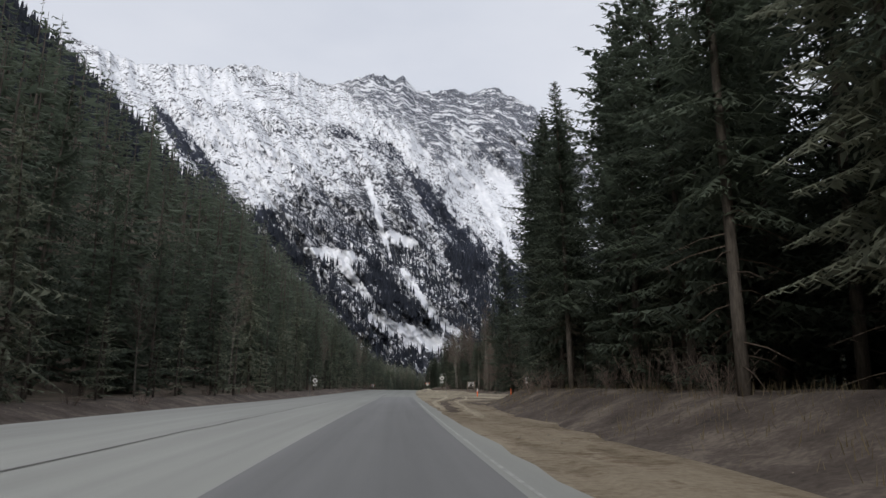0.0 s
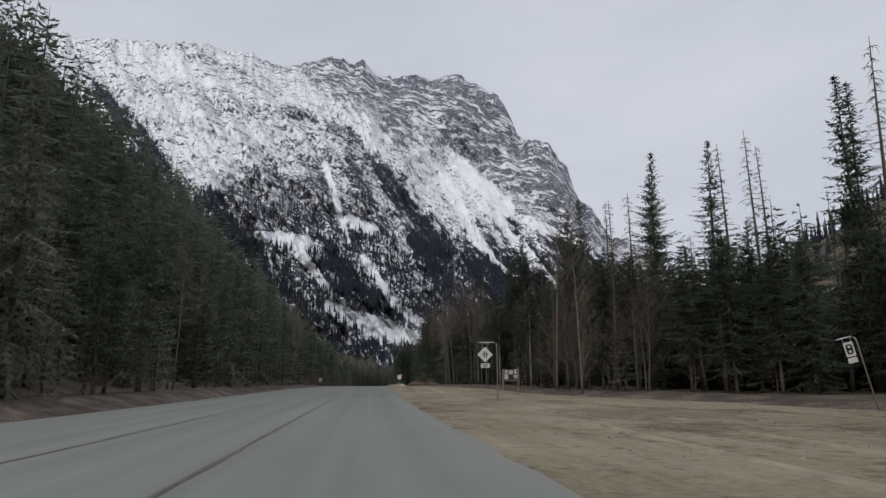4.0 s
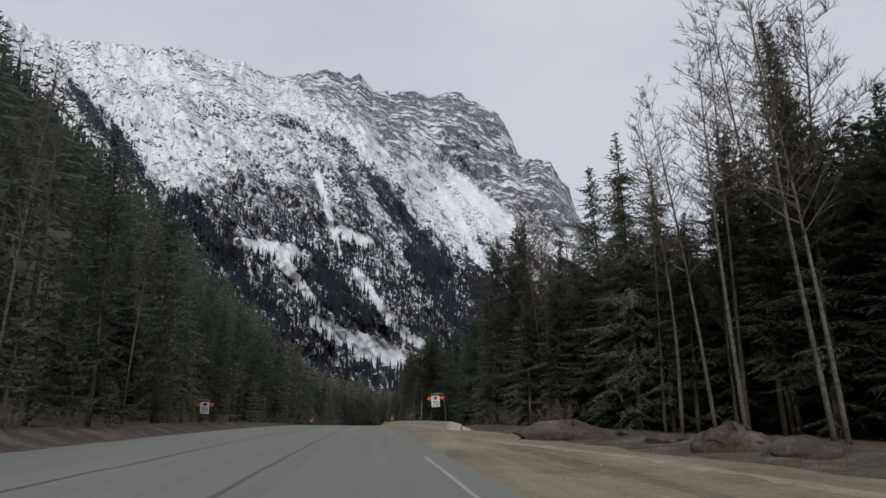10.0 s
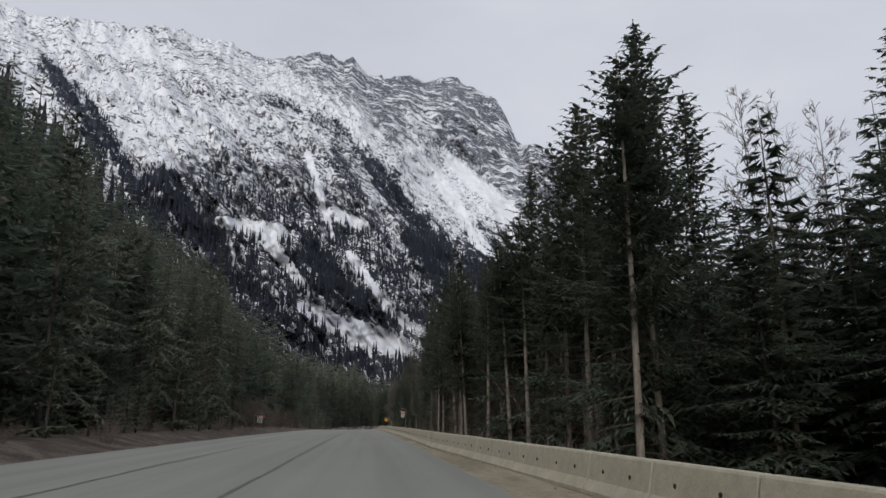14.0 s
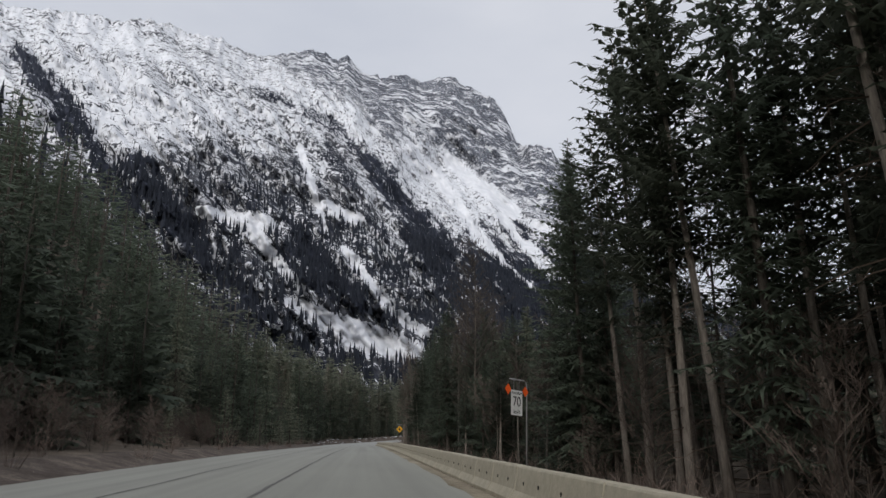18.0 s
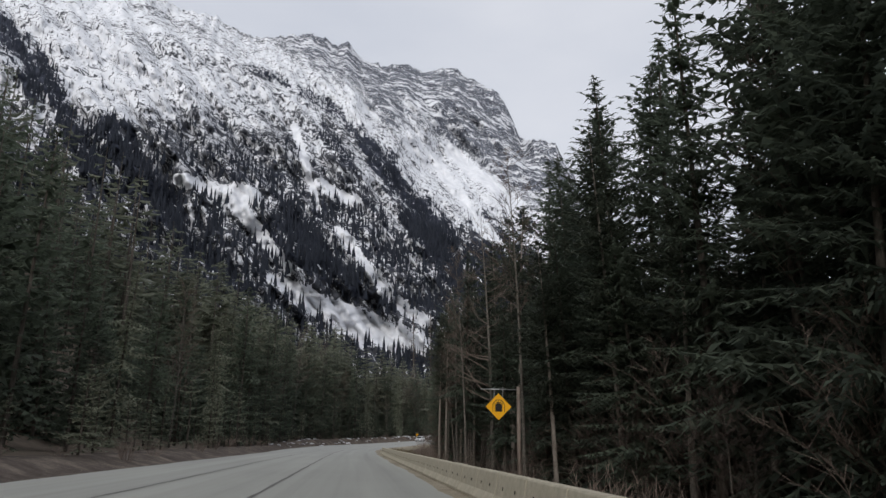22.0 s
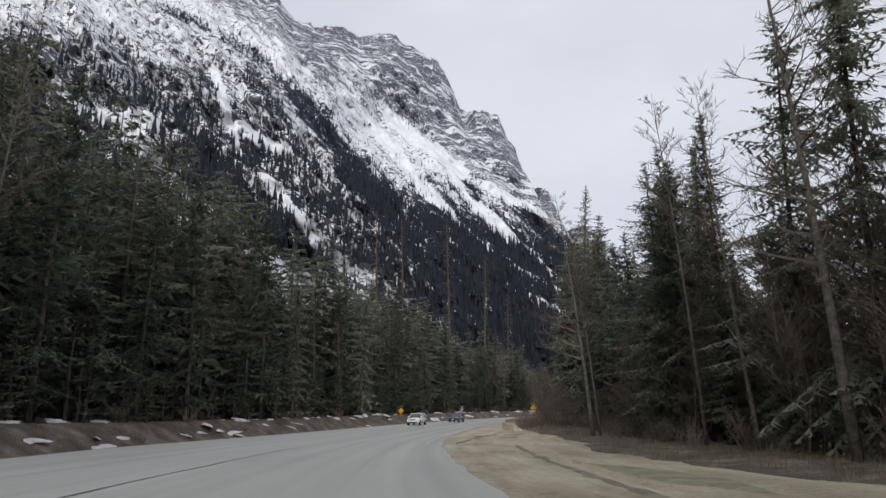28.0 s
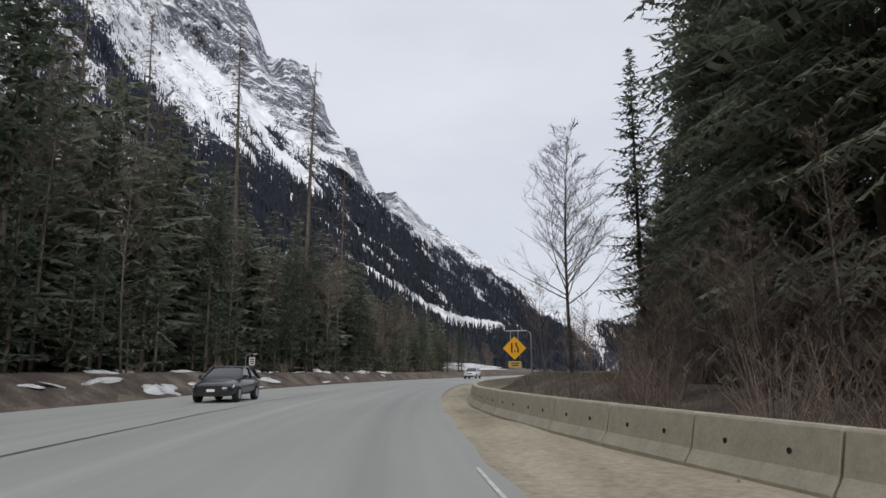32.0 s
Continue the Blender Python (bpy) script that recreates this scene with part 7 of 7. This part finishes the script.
def car(name, label, coat, s, d, spec):
    """spec: length, width, side outline of body and cabin as (y, z) pairs, wheel places, wheel radius; the nose points to -y."""
    L, W, body, cabin, wheel_y, r = spec
    ob = thing(name, label, "car", "vehicles on the road")

    def skin(nm, stations, mat, lab="", power=4.0, sides=20):
        """Rounded cross sections (y, bottom, top, half width low, half width high) joined into one shell."""
        pts = []
        for y, zb, zt, w0, w1 in stations:
            row = []
            for k in range(sides):
                a = 2 * math.pi * (k + 0.5) / sides
                c, q = math.cos(a), math.sin(a)
                u = math.copysign(abs(c) ** (2 / power), c)
                v = math.copysign(abs(q) ** (2 / power), q)
                f = (v + 1) / 2
                row.append((u * (w0 + (w1 - w0) * f), y, zb + (zt - zb) * f))
            pts.append(row)
        sh = Shape()
        sh.v = [q for row in pts for q in row]
        for a in range(len(pts) - 1):
            sh.f += [(a * sides + k, a * sides + (k + 1) % sides, (a + 1) * sides + (k + 1) % sides, (a + 1) * sides + k) for k in range(sides)]
        sh.f += [tuple(reversed(range(sides))), tuple(range((len(pts) - 1) * sides, len(pts) * sides))]
        return part(nm, sh.mesh(nm, mat, True), ob, lab)

    h, zb = W / 2, body[0][1]
    belt = max(z for _, z in body)
    hood = body[2][1]
    base, roof_f, roof_r, tail = cabin
    skin("body", [(-L / 2, zb + 0.12, hood - 0.14, h * 0.72, h * 0.66), (-L / 2 + 0.10, zb + 0.02, hood - 0.04, h * 0.88, h * 0.80), (-L / 2 + 0.40, zb, hood + 0.03, h * 0.97, h * 0.90),
                  (base[0], zb, base[1] + 0.05, h, h * 0.95), (0.1, zb, belt, h, h * 0.96), (L / 2 - 0.6, zb, belt, h, h * 0.95), (L / 2 - 0.15, zb + 0.05, belt - 0.06, h * 0.93, h * 0.86), (L / 2, zb + 0.16, belt - 0.22, h * 0.80, h * 0.74)], coat)
    top = roof_f[1]
    low = base[1] - 0.02
    lerp = lambda a, b, f: a + (b - a) * f
    cab = [(lerp(base[0], roof_f[0], f), low, lerp(base[1], top, f) + 0.02, h * 0.90, h * lerp(0.86, 0.74, f)) for f in (0.0, 0.35, 0.7, 1.0)]
    cab += [(lerp(roof_f[0], roof_r[0], f), low, top + 0.03 * math.sin(3.14 * f), h * 0.91, h * 0.72) for f in (0.35, 0.7, 1.0)]
    cab += [(lerp(roof_r[0], tail[0], f), low, lerp(roof_r[1], tail[1], f), h * 0.90, h * lerp(0.72, 0.84, f)) for f in (0.5, 1.0)]
    skin("glasshouse", cab, M_GLASS, "glass that mirrors the pale sky", 6.0, 24)
    skin("roof", [(roof_f[0] - 0.06, top - 0.07, top + 0.015, h * 0.74, h * 0.70), (roof_f[0] + 0.15, top - 0.06, top + 0.04, h * 0.755, h * 0.72), ((roof_f[0] + roof_r[0]) / 2, top - 0.06, top + 0.06, h * 0.76, h * 0.72), (roof_r[0] + 0.05, top - 0.07, top + 0.03, h * 0.755, h * 0.71)], coat)
    zc = [z for _, z in cabin]
    ys = [y for y, z in cabin if z > top - 0.1]
    y_lo, y_hi = min(y for y, z in cabin), max(y for y, z in cabin)
    for sx in (-1, 1):
        for ya, yb in ((y_lo + 0.05, min(ys)), (y_hi - 0.05, max(ys)), ((y_lo + y_hi) / 2 + 0.15, (y_lo + y_hi) / 2 + 0.12)):
            sh = Shape()
            sh.tube([(sx * W * 0.465, ya, min(zc) + 0.02), (sx * W * 0.375, yb, top)], [0.045, 0.04], 5)
            part("pillar", sh.mesh("pillar", coat), ob)
        sh = Shape()
        q0, q1, zl, yl = sx * W * 0.27, sx * W * 0.455, body[2][1] - 0.15, -L / 2
        lamp = [(q0, yl + 0.02, zl - 0.05), (q1, yl + 0.26, zl - 0.03), (q1, yl + 0.42, zl + 0.07), (q0, yl + 0.10, zl + 0.06)]
        sh.add(lamp + [(x * 0.9, y + 0.3, z - 0.03) for x, y, z in lamp], [(0, 1, 2, 3), (7, 6, 5, 4), (0, 4, 5, 1), (1, 5, 6, 2), (2, 6, 7, 3), (3, 7, 4, 0)])
        part("headlight", sh.mesh("headlight", M_LAMP), ob, "clear headlamp")
        sh = Shape()
        sh.box((sx * (W / 2 + 0.02) - 0.10, y_lo + 0.3, min(zc) + 0.02), (sx * (W / 2 + 0.02) + 0.10, y_lo + 0.45, min(zc) + 0.18))
        part("mirror", sh.mesh("mirror", coat), ob)
        for y in wheel_y:
            sh = Shape()
            sh.tube([(sx * (W / 2 - 0.22), y, r), (sx * (W / 2 - 0.02), y, r), (sx * (W / 2 + 0.01), y, r)], [r, r, r * 0.9], 20)
            w = part("wheel", sh.mesh("wheel", M_TYRE, False), ob, "black tyre")
            sh = Shape()
            sh.tube([(sx * (W / 2 + 0.0), y, r), (sx * (W / 2 + 0.02), y, r)], [r * 0.62, r * 0.56], 12)
            part("rim", sh.mesh("rim", M_RIM), w)
    sh = Shape()
    sh.box((-W * 0.25, -L / 2 - 0.012, body[2][1] - 0.26), (W * 0.25, -L / 2 + 0.12, body[2][1] - 0.12))
    part("grille", sh.mesh("grille", M_TRIM), ob, "black grille")
    sh = Shape()
    sh.box((-W * 0.36, -L / 2 - 0.015, body[0][1] + 0.04), (W * 0.36, -L / 2 + 0.2, body[0][1] + 0.2))
    part("bumper", sh.mesh("bumper", M_TRIM), ob)
    sh = Shape()
    sh.box((-0.16, -L / 2 - 0.035, body[0][1] + 0.2), (0.16, -L / 2 - 0.022, body[0][1] + 0.3))
    part("plate", sh.mesh("plate", M_WHITE), ob, "blank white number plate")
    bdeg = math.degrees(np.interp(s, S1, L_B))
    p = road_at(s, d)
    ob.matrix_basis = pose(p[0], p[1], p[2] + 0.006, math.degrees(np.interp(s, S1, L_G)), 0, -bdeg)
    return ob


SUV = (4.8, 1.92, [(-2.4, 0.30), (-2.42, 0.75), (-2.3, 0.98), (-1.1, 1.10), (2.3, 1.13), (2.4, 0.7), (2.36, 0.34)], [(-1.3, 1.06), (-0.25, 1.66), (1.5, 1.68), (2.3, 1.1)], (-1.45, 1.4), 0.37)
HATCH = (4.4, 1.80, [(-2.2, 0.24), (-2.22, 0.6), (-2.05, 0.78), (-0.95, 0.95), (2.05, 1.0), (2.18, 0.6), (2.15, 0.26)], [(-1.05, 0.90), (-0.1, 1.42), (1.2, 1.44), (2.0, 0.96)], (-1.35, 1.3), 0.32)
car("white_suv", "white sport utility vehicle driving in the far lane", paint("white_paint", (0.78, 0.79, 0.80)), 711.0, -9.2, SUV)
car("dark_hatchback", "dark blue-black hatchback driving in the far lane", paint("dark_paint", (0.02, 0.022, 0.028)), 728.4, -7.75, HATCH)
car("white_truck", "white pickup truck far along the bend", paint("pale_paint", (0.7, 0.7, 0.71)), 806, -4.5, SUV)
